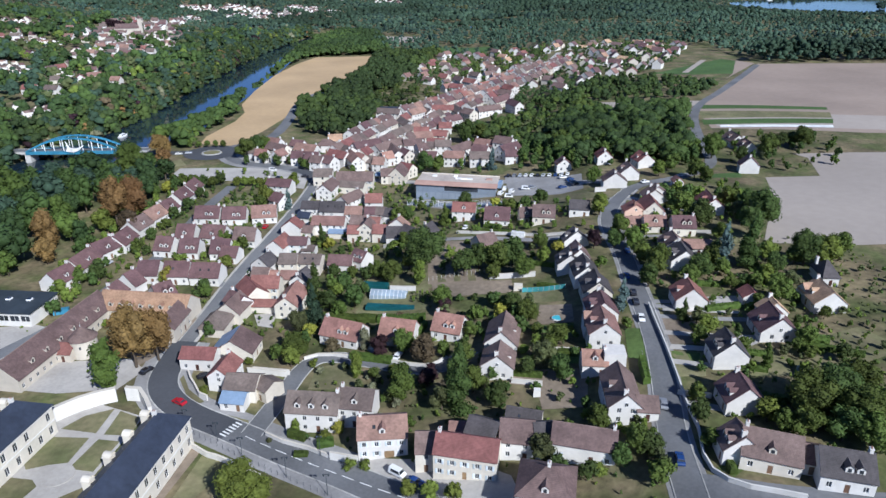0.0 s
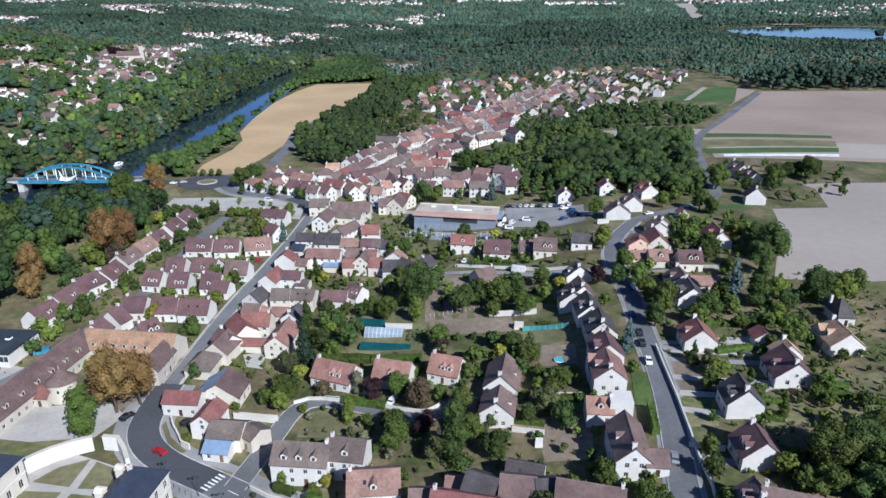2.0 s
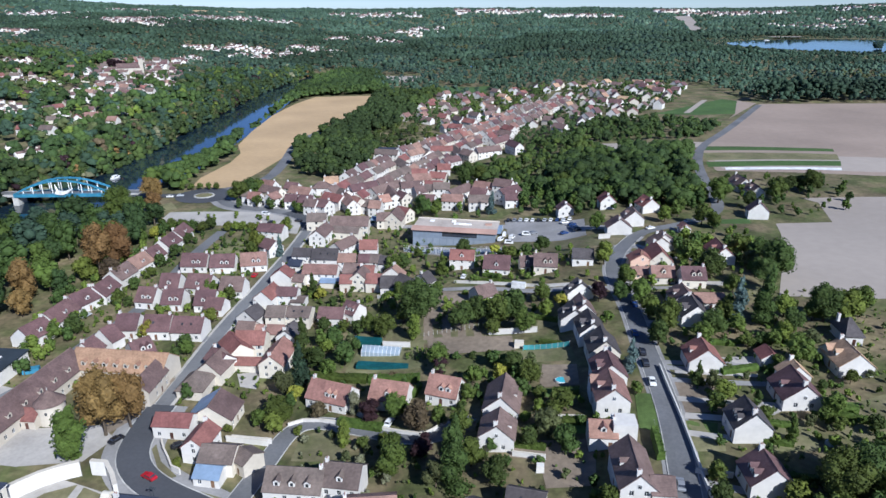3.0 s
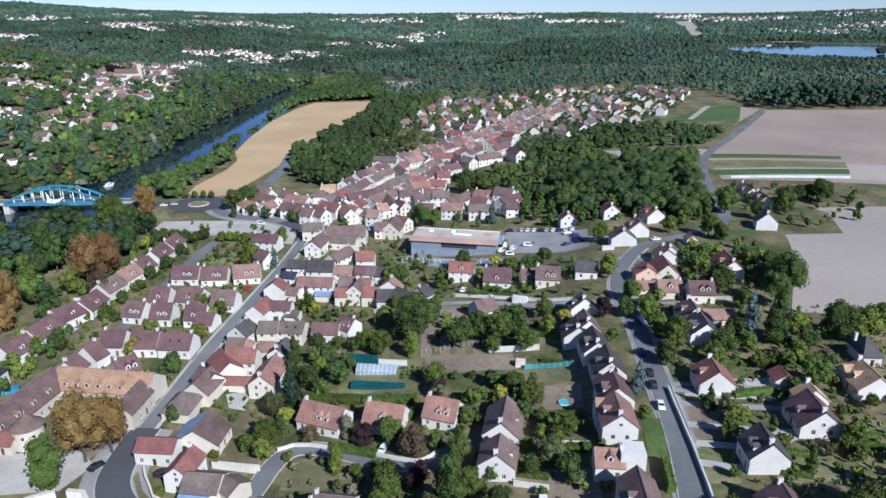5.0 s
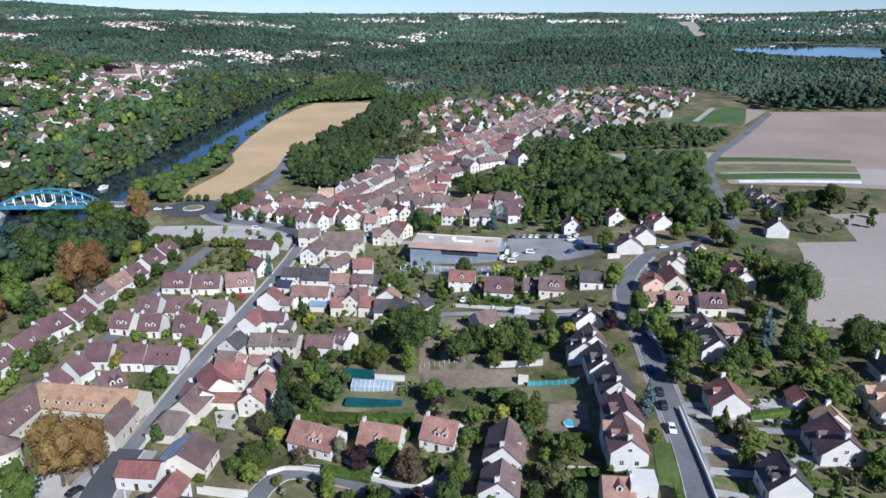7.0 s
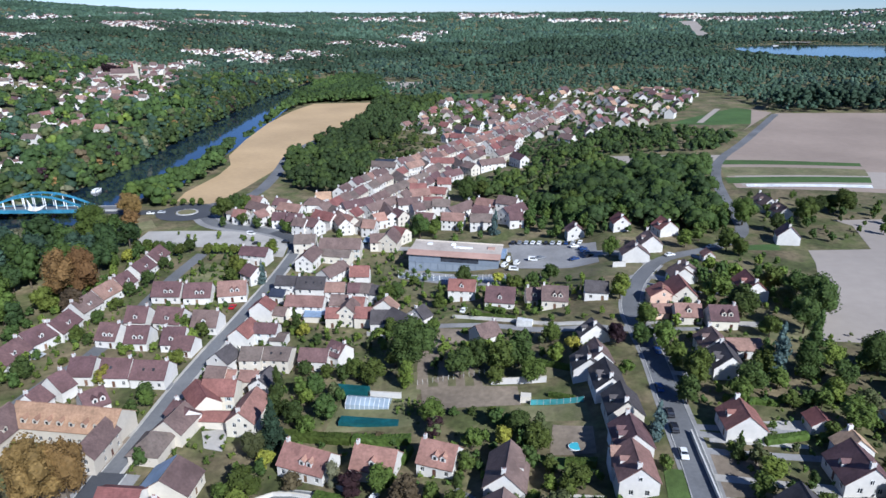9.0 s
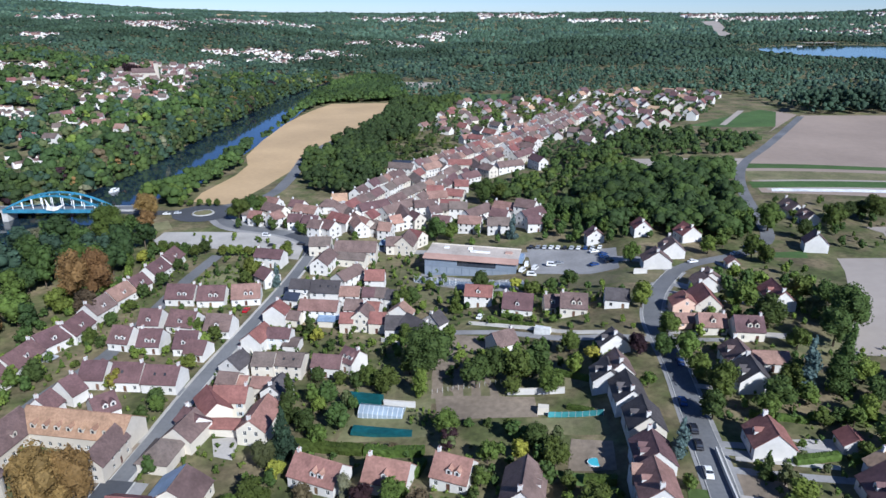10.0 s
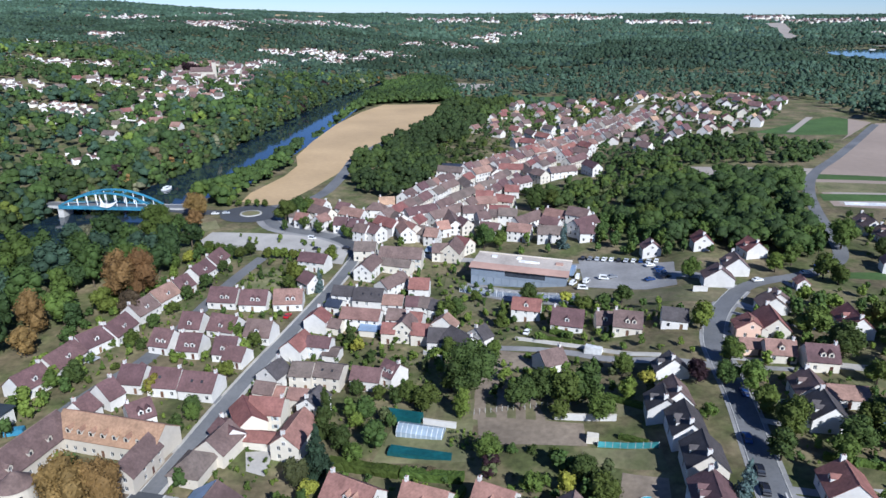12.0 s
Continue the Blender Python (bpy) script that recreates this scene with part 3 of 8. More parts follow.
def house(x, y, turn, L, W, e, r, roof="maroon", wall="white", opts="", near=2, kind="house"):
    """A pitched-roof house with its ridge along its local x. opts: h hipped; d/D dormers on the -y/+y slope (repeated: how many);
    g/G windows in the -x/+x gable; s shutters; c/C chimney at the -x/+x end; b blank long walls; v skylights; k large gate."""
    a = radians(turn)
    ca, sa = math.cos(a), math.sin(a)
    corners = [(x + ca * i * L / 2 - sa * j * W / 2, y + sa * i * L / 2 + ca * j * W / 2) for i in (-1, 1) for j in (-1, 1)]
    zs = [gz(*c) for c in corners]
    z, down = sum(zs) / 4, min(zs) - 0.4 - sum(zs) / 4
    HOUSES.append((x, y, 0.5 * math.hypot(L, W)))
    rng = random.Random(int(x * 31 + y * 17))
    floors = 1 if e < 4.4 else 2 if e < 7.2 or kind == "castle_wing" else 3
    words = {"maroon": "dark red-brown tiled", "brown": "brown tiled", "red": "red tiled", "orange": "orange tiled", "dark": "dark grey tiled", "grey": "grey-brown tiled",
             "tan": "pale tan tiled", "rust": "weathered rust-red tiled", "clay": "orange-brown clay tiled", "slate": "blue-grey slate", "zinc": "pale blue zinc"}[roof]
    shell = {"white": "white rendered", "cream": "cream rendered", "stone": "pale stone", "salmon": "salmon rendered", "grey": "grey rendered"}[wall]
    size = "low" if floors == 1 else "two-storey" if floors == 2 else "tall"
    what = "castle wing" if kind == "castle_wing" else "house"
    ob = new(kind, None)
    ob.matrix_basis = pose(x, y, z, 0, 0, turn)
    tagged(ob, f"{size} {shell} {what} with a {words} roof" + (" and dormers" if "d" in opts.lower() else ""), kind.replace("_", " "), "village houses" if near else "far village houses")
    wm, rm = WALLS[wall], ROOFS[roof]
    s = Shape()
    wins, doors = [], []
    castle = kind == "castle_wing"
    ww, wh = (1.3, 2.2) if castle else (1.0, 1.3)
    storey = 3.9 if castle else min(2.75, e / floors)
    for side in (-1, 1):
        holes = []
        n = max(1, int((L - 1.0) / (3.5 if castle else 2.7)))
        seen = (-side * sa * -x + side * ca * -y) > 0        # the far side stays a plain wall
        if "b" not in opts and near and seen:
            for fl in range(floors):
                for i in range(n):
                    cx = L * (i + 0.5) / n
                    z0 = 0.9 + fl * storey
                    if z0 + wh > e - 0.15:
                        continue
                    if fl == 0 and i == n // 2:
                        wide = 2.4 if "k" in opts else 1.0
                        holes.append((cx - wide / 2, 0.05, wide, 2.1))
                        doors.append((cx, side, wide))
                        continue
                    if rng.random() < 0.12:
                        continue
                    holes.append((cx - ww / 2, z0, ww, wh))
                    wins.append((cx, z0, side))
        p = (-L / 2, -W / 2) if side < 0 else (L / 2, W / 2)
        pierced(s, p, (1, 0) if side < 0 else (-1, 0), L, down, e, holes, (0, side))
    gw = []
    for end, letter in ((-1, "g"), (1, "G")):
        holes = []
        if letter in opts and near and end * (ca * -x + sa * -y) > 0:
            for fl in range(floors):
                for cx in ((W * 0.3, W * 0.7) if W > 6.5 else (W * 0.5,)):
                    z0 = 0.9 + fl * storey
                    if z0 + wh < e - 0.1:
                        holes.append((cx - ww / 2, z0, ww, wh))
                        gw.append((cx, z0, end))
        p = (-L / 2, W / 2) if end < 0 else (L / 2, -W / 2)
        pierced(s, p, (0, -1) if end < 0 else (0, 1), W, down, e, holes, (end, 0))
        if "h" not in opts:
            g = [(end * L / 2, -W / 2, e), (end * L / 2, W / 2, e), (end * L / 2, 0, r)]
            s.add(g, [(0, 1, 2) if end > 0 else (1, 0, 2)])
    part("wall", s.mesh("wall", wm, weld=True), ob)
    part("roof", roof_mesh(L, W, e, r, "h" in opts, rm), ob)
    if not near:
        return ob
    if near > 1 and "h" not in opts:
        rc = Shape()
        rc.add([(-L / 2 - 0.22, -0.16, r + 0.12), (L / 2 + 0.22, -0.16, r + 0.12), (L / 2 + 0.22, 0, r + 0.3), (-L / 2 - 0.22, 0, r + 0.3), (-L / 2 - 0.22, 0.16, r + 0.12), (L / 2 + 0.22, 0.16, r + 0.12)],
               [(0, 1, 2, 3), (3, 2, 5, 4), (0, 3, 4), (1, 5, 2)])
        part("ridge_cap", rc.mesh("ridge_cap", rm), ob)
    for cx, z0, side in wins:
        m = pose(side * -1 * (cx - L / 2) if side > 0 else cx - L / 2, side * (W / 2 - 0.13), z0, 0, 0, 0 if side < 0 else 180)
        if near == 1:
            part("window", shared(("glass", ww, wh), lambda: glass_mesh(ww, wh)), ob, "", m)
            continue
        w = part("window", shared(("wf", ww), lambda: window_frame_mesh(ww, wh)), ob, "", m)
        part("pane", shared(("glass", ww, wh), lambda: glass_mesh(ww, wh)), w)
        if "s" in opts and near > 1:
            for k in (-1, 1):
                part("shutter", shared("sh", lambda: shutter_mesh(1.3)), ob, "", m @ pose(k * 0.76, -0.17, 0))
    for cx, z0, end in gw:
        m = pose(end * (L / 2 - 0.13), (cx - W / 2) * end, z0, 0, 0, 90 if end > 0 else -90)
        if near == 1:
            part("window", shared(("glass", ww, wh), lambda: glass_mesh(ww, wh)), ob, "", m)
            continue
        w = part("window", shared(("wf", ww), lambda: window_frame_mesh(ww, wh)), ob, "", m)
        part("pane", shared(("glass", ww, wh), lambda: glass_mesh(ww, wh)), w)
    for letter, end in (("g", -1), ("G", 1)):
        if letter in opts and near > 1 and "h" not in opts:
            m = pose(end * (L / 2 + 0.03), 0, e + 0.25, 0, 0, 90 if end > 0 else -90)
            w = part("window", shared("wfs", lambda: window_frame_mesh(0.9, 1.1)), ob, "", m)
            part("pane", shared(("glass", 0.9, 1.1), lambda: glass_mesh(0.9, 1.1)), w)
    for cx, side, wide in doors:
        part("door", shared(("door", wide), lambda: Shape().box(-wide / 2, -0.04, 0.05, wide / 2, 0.04, 2.12).box(-wide / 2 + 0.12, -0.07, 0.25, -0.04, -0.04, 1.9).box(0.04, -0.07, 0.25, wide / 2 - 0.12, -0.04, 1.9).mesh("door", DOOR)),
             ob, "", pose((cx - L / 2) * -side, side * (W / 2 - 0.12), 0, 0, 0, 0 if side < 0 else 180))
    for letter, side in (("d", -1), ("D", 1)):
        n = opts.count(letter)
        for i in range(n):
            dormer_parts(side * (L * ((i + 0.5) / n - 0.5) * 0.8 if n != 2 else (i - 0.5) * 2.1 - 0.10 * L), side, L, W, e, r, rm, wm, ob)
    slope = math.degrees(math.atan2(r - e, W / 2))
    for i in range(opts.count("v")):
        yy = -W * 0.26
        zz = r - (r - e) * 0.52 + 0.23
        part("skylight", shared("sky", lambda: Shape().box(-0.4, -0.5, 0, 0.4, 0.5, 0.06).box(-0.33, -0.43, 0.06, 0.33, 0.43, 0.07, 1).mesh("skylight", [BARK, GLASS])), ob, "roof window", pose((i + 0.5) * 3.2 - L * 0.3, yy, zz, slope, 0, 0))
    ends = [k for k, c in ((-1, "c"), (1, "C")) if c in opts]
    if not ends and "n" not in opts:
        ends = [rng.choice((-1, 1))]
    for k in ends:
        ch = part("chimney", shared(("ch", wall in ("white", "cream")), lambda: Shape().box(-0.35, -0.5, -1.4, 0.35, 0.5, 0.95).box(-0.42, -0.57, 0.95, 0.42, 0.57, 1.08).mesh("chimney", wm if wall in ("white", "cream") else BRICK)),
                  ob, "", pose(k * (L / 2 - (0.7 if "h" not in opts else W / 2 + 0.6)), 0.3, r))
        if near > 1:
            part("chimney_pot", shared("pot", lambda: Shape().ring((0, -0.2), 0.13, 0.1, 1.08, 1.45, 8).ring((0, 0.2), 0.13, 0.1, 1.08, 1.45, 8).mesh("chimney_pot", ROOFS["orange"])), ch)
    return ob

# ---------------------------------------------------------------- plants
def ico(level):
    bm = bmesh.new()
    bmesh.ops.create_icosphere(bm, subdivisions=level, radius=1.0)
    v = np.array([p.co[:] for p in bm.verts])
    f = np.array([[p.index for p in q.verts] for q in bm.faces])
    bm.free()
    return v, f


ICO1 = ico(1)
# clumps in the woods have no underside
DOME = ICO1[0], np.array([f for f in ICO1[1] if ICO1[0][f][:, 2].mean() > -0.5])
# the smallest, furthest crowns: five sides and a blunt top
KNOB = (np.array([(math.cos(k * 1.2566), math.sin(k * 1.2566), -0.45) for k in range(5)] + [(0.52 * math.cos(k * 2.094 + 0.4), 0.52 * math.sin(k * 2.094 + 0.4), 0.72) for k in range(3)]),
        np.array([(0, 1, 5), (1, 2, 6), (1, 6, 5), (2, 3, 6), (3, 4, 7), (3, 7, 6), (4, 0, 7), (0, 5, 7), (5, 6, 7)]))


def lumps_for(rng, shape):
    """Centres and radii of the clumps of a crown inside a unit box: width 2, height 1 above its foot."""
    out = []
    if shape == "cone":
        for k in range(16):
            z = 0.06 + 0.90 * (k / 15) ** 0.9
            r = 0.80 * (1 - z) ** 0.85 + 0.05
            a = rng.uniform(0, 2 * math.pi)
            out.append((0.45 * r * math.cos(a), 0.45 * r * math.sin(a), z, 0.62 * r + 0.05, 0.10))
    elif shape == "column":
        for k in range(12):
            z = 0.10 + 0.80 * k / 11
            a = rng.uniform(0, 2 * math.pi)
            r = math.sin(math.pi * (0.12 + 0.80 * k / 11)) ** 0.5
            out.append((0.35 * r * math.cos(a), 0.35 * r * math.sin(a), z, 0.62 * r, 0.13))
    else:
        low = 0.10 if shape == "round" else 0.0 if shape in ("bush", "tuft") else 0.14
        n = {"wide": 19, "bush": 7, "tuft": 2}.get(shape, 15)
        for k in range(n):
            u = rng.uniform(-0.75, 1)
            a = k * 2.4 + rng.uniform(-0.5, 0.5)
            d = math.sqrt(max(0, 1 - u * u)) * rng.uniform(0.48, 0.68)
            z = low + (1 - low) * (0.5 + 0.36 * u)
            r = rng.uniform(0.30, 0.46)
            out.append((d * math.cos(a), d * math.sin(a), z, r, r * 0.42))
        out.append((0, 0, low + (1 - low) * 0.52, 0.62, 0.30))
    return out


def crown_mesh(seed, shape, leaves, mat, size):
    rng = random.Random(seed)
    ls = lumps_for(rng, shape)
    V, F = [], []
    base, faces = ICO1
    for x, y, z, r, h in ls:
        k = sum(len(a) for a in V)
        jit = 1 + np.array([rng.uniform(-0.16, 0.10) for _ in base])[:, None]
        V.append(base * jit * np.array([r, r, h]) * 0.88 + np.array([x, y, z]))
        F += (faces + k).tolist()
    v = np.concatenate(V).tolist()
    weights = [l[3] ** 2 for l in ls]
    for _ in range(leaves):
        x, y, z, r, h = rng.choices(ls, weights)[0]
        d = Vector((rng.gauss(0, 1), rng.gauss(0, 1), rng.gauss(0.25, 1))).normalized()
        p = Vector((x + d.x * r * rng.uniform(0.85, 1.12), y + d.y * r * rng.uniform(0.85, 1.12), z + d.z * h * rng.uniform(0.85, 1.12)))
        q = (d + Vector((rng.gauss(0, 0.45), rng.gauss(0, 0.45), rng.gauss(0, 0.45)))).normalized().to_track_quat("Z", "Y")
        s = size * rng.uniform(0.6, 1.3)
        k = len(v)
        for a, b, c in ((-1, 0, 0), (0, -0.7, 0.25), (1, 0, 0), (0, 0.7, 0.25)):
            w = q @ Vector((a * s, b * s, c * s))
            v.append((p.x + w.x, p.y + w.y, p.z + w.z * 0.45))
        F += [(k, k + 1, k + 2), (k, k + 2, k + 3)]
    return mesh("crown", v, F, mat)


def trunk_mesh(seed, shape):
    rng = random.Random(seed)
    s = Shape()
    top = 0.85 if shape in ("cone", "column") else 0.6
    s.tube([(0, 0, -0.06), (0.01, 0, 0.12), (0, 0.02, 0.35), (0.02, 0, top)], (0.085, 0.06, 0.048, 0.015), 7)
    if shape not in ("cone", "column"):
        for k in range(5):
            a = k * 1.26 + rng.uniform(-0.3, 0.3)
            s.tube([(0, 0, 0.26 + 0.03 * k), (0.22 * math.cos(a), 0.22 * math.sin(a), 0.45), (0.5 * math.cos(a), 0.5 * math.sin(a), 0.62)], (0.04, 0.026, 0.008), 5)
    return s.mesh("trunk", BARK)


TREES = []
TREE_WORDS = {"green": "green broadleaf", "deep": "dark green broadleaf", "light": "fresh light green", "yellow": "yellow-leaved", "rust": "rust-brown autumn", "purple": "dark purple-leaved",
              "blue": "blue-green", "pale": "pale variegated", "olive": "olive green", "hazy_dark": "dark haze-green", "hazy": "hazy", "hazy_pale": "pale haze-green", "hazy_deep": "dark", "deep_shaded": "deep green", "hedge": "clipped green", "bronze": "bronze-brown"}


def tree(x, y, r, h, leaf="green", shape="round"):
    """A tree or shrub: a trunk with limbs under a crown of leaf clumps, r its crown's radius and h its height."""
    rng = random.Random(int(x * 57 + y * 131))
    seed = rng.randrange(4)
    bush = shape == "bush"
    big = max(r, h / 2) > 3.5
    name = "shrub" if bush else "conifer" if shape in ("cone", "column") else "tree"
    ob = new(name, None)
    ob.matrix_basis = pose(x, y, gz(x, y), 0, 0, rng.uniform(0, 360)) @ Matrix.Diagonal((r, r * rng.uniform(0.9, 1.1), h, 1))
    kind = "shrub" if bush else "conical conifer" if shape == "cone" else "tall narrow tree" if shape == "column" else "tree"
    tagged(ob, f"{TREE_WORDS[leaf]} {kind} standing in the grass", name, "village trees")
    part("trunk", shared(("trunk", seed, shape), lambda: trunk_mesh(seed, shape)), ob)
    huge = big and r > 5.5
    n, size = (2600, 0.05) if huge else (950, 0.085) if big else (300, 0.14)
    part("crown", shared(("crown", seed, shape, leaf, big, huge), lambda: crown_mesh(seed * 7 + len(shape), shape, n, LEAVES[leaf], size)), ob)
    TREES.append((x, y, r))
    return ob


def hedge(x0, y0, x1, y1, h=1.6, w=1.2, leaf="hedge"):
    """A clipped hedge on the land, its faces broken up by leaf clumps."""
    rng = random.Random(int(x0 * 13 + y0 * 7))
    a, b = Vector((x0, y0, 0)), Vector((x1, y1, 0))
    n = max(2, int((b - a).length / 1.2))
    d = (b - a).normalized()
    s = Vector((d.y, -d.x, 0))
    v, f = [], []
    for i in range(n + 1):
        c = a.lerp(b, i / n)
        z = gz(c.x, c.y)
        for sx, sz in ((-1, -0.3), (-1.02, 0.6), (-0.85, 1), (0.85, 1), (1.02, 0.6), (1, -0.3)):
            p = c + s * (sx * w / 2 * rng.uniform(0.88, 1.12))
            v.append((p.x, p.y, z + h * sz * rng.uniform(0.93, 1.07)))
    for i in range(n):
        f += [(i * 6 + j, i * 6 + j + 1, i * 6 + 7 + j, i * 6 + 6 + j) for j in range(5)]
    f += [tuple(range(6)), tuple(n * 6 + j for j in range(5, -1, -1))]
    for _ in range(int((b - a).length * 16)):
        c = a.lerp(b, rng.random())
        u = rng.uniform(-1, 1)
        p = c + s * u * w * 0.52
        z = gz(p.x, p.y) + (h if abs(u) < 0.9 else h * rng.uniform(0.1, 1)) * rng.uniform(0.97, 1.06)
        q = Vector((rng.gauss(0, 1), rng.gauss(0, 1), rng.gauss(0.5, 1))).normalized().to_track_quat("Z", "Y")
        k = len(v)
        t = rng.uniform(0.12, 0.26)
        v += [tuple(Vector((p.x, p.y, z)) + q @ Vector((e * t, g * t, 0))) for e, g in ((-1, 0), (0, -0.7), (1, 0), (0, 0.7))]
        f.append((k, k + 1, k + 2, k + 3))
    ob = new("hedge", mesh("hedge", v, f, LEAVES[leaf]))
    return tagged(ob, f"clipped {'green' if leaf == 'hedge' else leaf} garden hedge", "hedge", "garden hedges")


def free_spot(x, y, r, road=4.0, gap=0.6):
    if any((x - a) ** 2 + (y - b) ** 2 < (c * gap + r * 0.6) ** 2 for a, b, c in HOUSES):
        return False
    return min(float(line_distance(np.array(x), np.array(y), q)) for q in ROADS) > road + r * 0.7


def inside(x, y, poly):
    hit = False
    for (ax, ay), (bx, by) in zip(poly, poly[1:] + poly[:1]):
        if (ay > y) != (by > y) and x < (bx - ax) * (y - ay) / (by - ay) + ax:
            hit = not hit
    return hit


def inside_many(X, Y, poly):
    hit = np.zeros(len(X), bool)
    for (ax, ay), (bx, by) in zip(poly, poly[1:] + poly[:1]):
        if ay != by:
            hit ^= ((ay > Y) != (by > Y)) & (X < (bx - ax) * (Y - ay) / (by - ay) + ax)
    return hit


def grove(poly, spacing, heights, kinds, seed, shapes=("round", "round", "wide"), road=4.0, gap=0.6):
    """Single trees spread unevenly inside an outline."""
    rng = random.Random(seed)
    xs, ys = [p[0] for p in poly], [p[1] for p in poly]
    y = min(ys)
    while y < max(ys):
        x = min(xs)
        while x < max(xs):
            px, py = x + rng.uniform(-0.45, 0.45) * spacing, y + rng.uniform(-0.45, 0.45) * spacing
            h = rng.uniform(*heights)
            r = min(h * rng.uniform(0.32, 0.46), spacing * 0.95)
            k, sh = rng.choice(kinds), rng.choice(shapes)
            if inside(px, py, poly) and free_spot(px, py, r, road, gap) and all((px - a) ** 2 + (py - b) ** 2 > (0.55 * (r + c)) ** 2 for a, b, c in TREES[-400:]):
                GARDEN.append((px, py, r, h, k, sh))
                TREES.append((px, py, r))
            x += spacing
        y += spacing


GARDEN = []


def garden_growth(name, label):
    """The uncounted shrubs and small trees of the gardens and banks, joined."""
    V, F, S, mats, n = [], [], [], [], 0
    for x, y, r, h, leaf, shape in GARDEN:
        rng = random.Random(int(x * 57 + y * 131))
        seed = rng.randrange(4)
        big = max(r, h / 2) > 3.5
        if shape == "bush" and h < 2.7:
            shape = "tuft"
        crown = shared(("low crown", seed, shape, leaf, big), lambda: crown_mesh(seed * 7 + len(shape), shape, *((430, LEAVES[leaf], 0.105) if big else (22, LEAVES[leaf], 0.28) if shape == "tuft" else (75, LEAVES[leaf], 0.22))))
        trunk = shared(("trunk", seed, shape), lambda: trunk_mesh(seed, shape))
        a = rng.uniform(0, 6.28)
        ca, sa, z = math.cos(a), math.sin(a), gz(x, y)
        for me, mat in ((crown, LEAVES[leaf]), (trunk, BARK))[:1 if shape in ("bush", "tuft") else 2]:
            key = ("arrays", me.name)
            if key not in SHARED:
                co = np.empty(len(me.vertices) * 3)
                me.vertices.foreach_get("co", co)
                tris = [list(p.vertices) for p in me.polygons]
                SHARED[key] = co.reshape(-1, 3), np.array([(t[0], t[i], t[i + 1]) for t in tris for i in range(1, len(t) - 1)])
            co, f = SHARED[key]
            if mat not in mats:
                mats.append(mat)
            V.append(np.stack([(co[:, 0] * ca - co[:, 1] * sa) * r + x, (co[:, 0] * sa + co[:, 1] * ca) * r + y, co[:, 2] * h + z], -1))
            F.append(f + n)
            S.append(np.full(len(f), mats.index(mat)))
            n += len(co)
    return tagged(raw_mesh(name, np.concatenate(V), np.concatenate(F), mats, np.concatenate(S)), label, "shrubs", kind="stuff")


def raw_mesh(name, verts, f, mats, slots):
    me = bpy.data.meshes.new(name)
    me.vertices.add(len(verts))
    me.vertices.foreach_set("co", verts.ravel())
    me.loops.add(len(f) * 3)
    me.loops.foreach_set("vertex_index", f.ravel().astype(np.int32))
    me.polygons.add(len(f))
    me.polygons.foreach_set("loop_start", np.arange(0, len(f) * 3, 3, dtype=np.int32))
    for m in mats:
        me.materials.append(m)
    me.polygons.foreach_set("material_index", slots.astype(np.int32))
    me.update(calc_edges=True)
    me.validate()
    return new(name, me)


def woodland(name, spots, mats, label, shares=(0.44, 0.30, 0.14, 0.09, 0.03), sprigs=0, size=0.2, crown=DOME):
    """Far woods: one mesh of many lumpy crowns; spots are rows of x, y, radius of a clump, height of its top, sort."""
    base, faces = crown
    rs = np.random.RandomState(len(spots))
    P = np.asarray(spots)
    n = len(P)
    z = ground_z(P[:, 0], P[:, 1])
    v = base[None] * (1 + rs.uniform(-0.28, 0.22, (n, len(base), 1)))
    ang = rs.uniform(0, 6.28, n)
    c, s = np.cos(ang)[:, None], np.sin(ang)[:, None]
    vx = (v[..., 0] * c - v[..., 1] * s) * P[:, 2:3] + P[:, 0:1]
    vy = (v[..., 0] * s + v[..., 1] * c) * P[:, 2:3] + P[:, 1:2]
    vz = v[..., 2] * P[:, 2:3] * 0.8 + (z + np.maximum(P[:, 3] - P[:, 2] * 0.8, P[:, 2] * 0.4))[:, None]
    verts = np.stack([vx, vy, vz], -1).reshape(-1, 3)
    f = (faces[None] + (np.arange(n) * len(base))[:, None, None]).reshape(-1, 3)
    share = np.cumsum(np.array(shares))
    which = np.minimum(np.searchsorted(share, P[:, 4]), len(mats) - 1)
    slots = np.repeat(which, len(faces))
    if sprigs:      # small tufts of leaves standing out all over the clumps
        d = rs.normal(size=(n, sprigs, 3)) + np.array([0, -0.15, 0.35])
        d /= np.linalg.norm(d, axis=-1, keepdims=True)
        mid = np.stack([P[:, 0], P[:, 1], z + np.maximum(P[:, 3] - P[:, 2] * 0.8, P[:, 2] * 0.4)], -1)
        c = mid[:, None] + d * P[:, 2][:, None, None] * np.array([1, 1, 0.82]) * rs.uniform(0.86, 1.14, (n, sprigs, 1))
        tip = rs.normal(size=(n, sprigs, 3, 3)) * (size * P[:, 2])[:, None, None, None]
        k = len(verts)
        verts = np.concatenate([verts, (c[:, :, None] + tip).reshape(-1, 3)])
        f = np.concatenate([f, np.arange(n * sprigs * 3).reshape(-1, 3) + k])
        slots = np.concatenate([slots, np.repeat(which, sprigs)])
    return tagged(raw_mesh(name, verts, f, mats, slots), label, "woods", kind="stuff")

# ---------------------------------------------------------------- the village, house by house

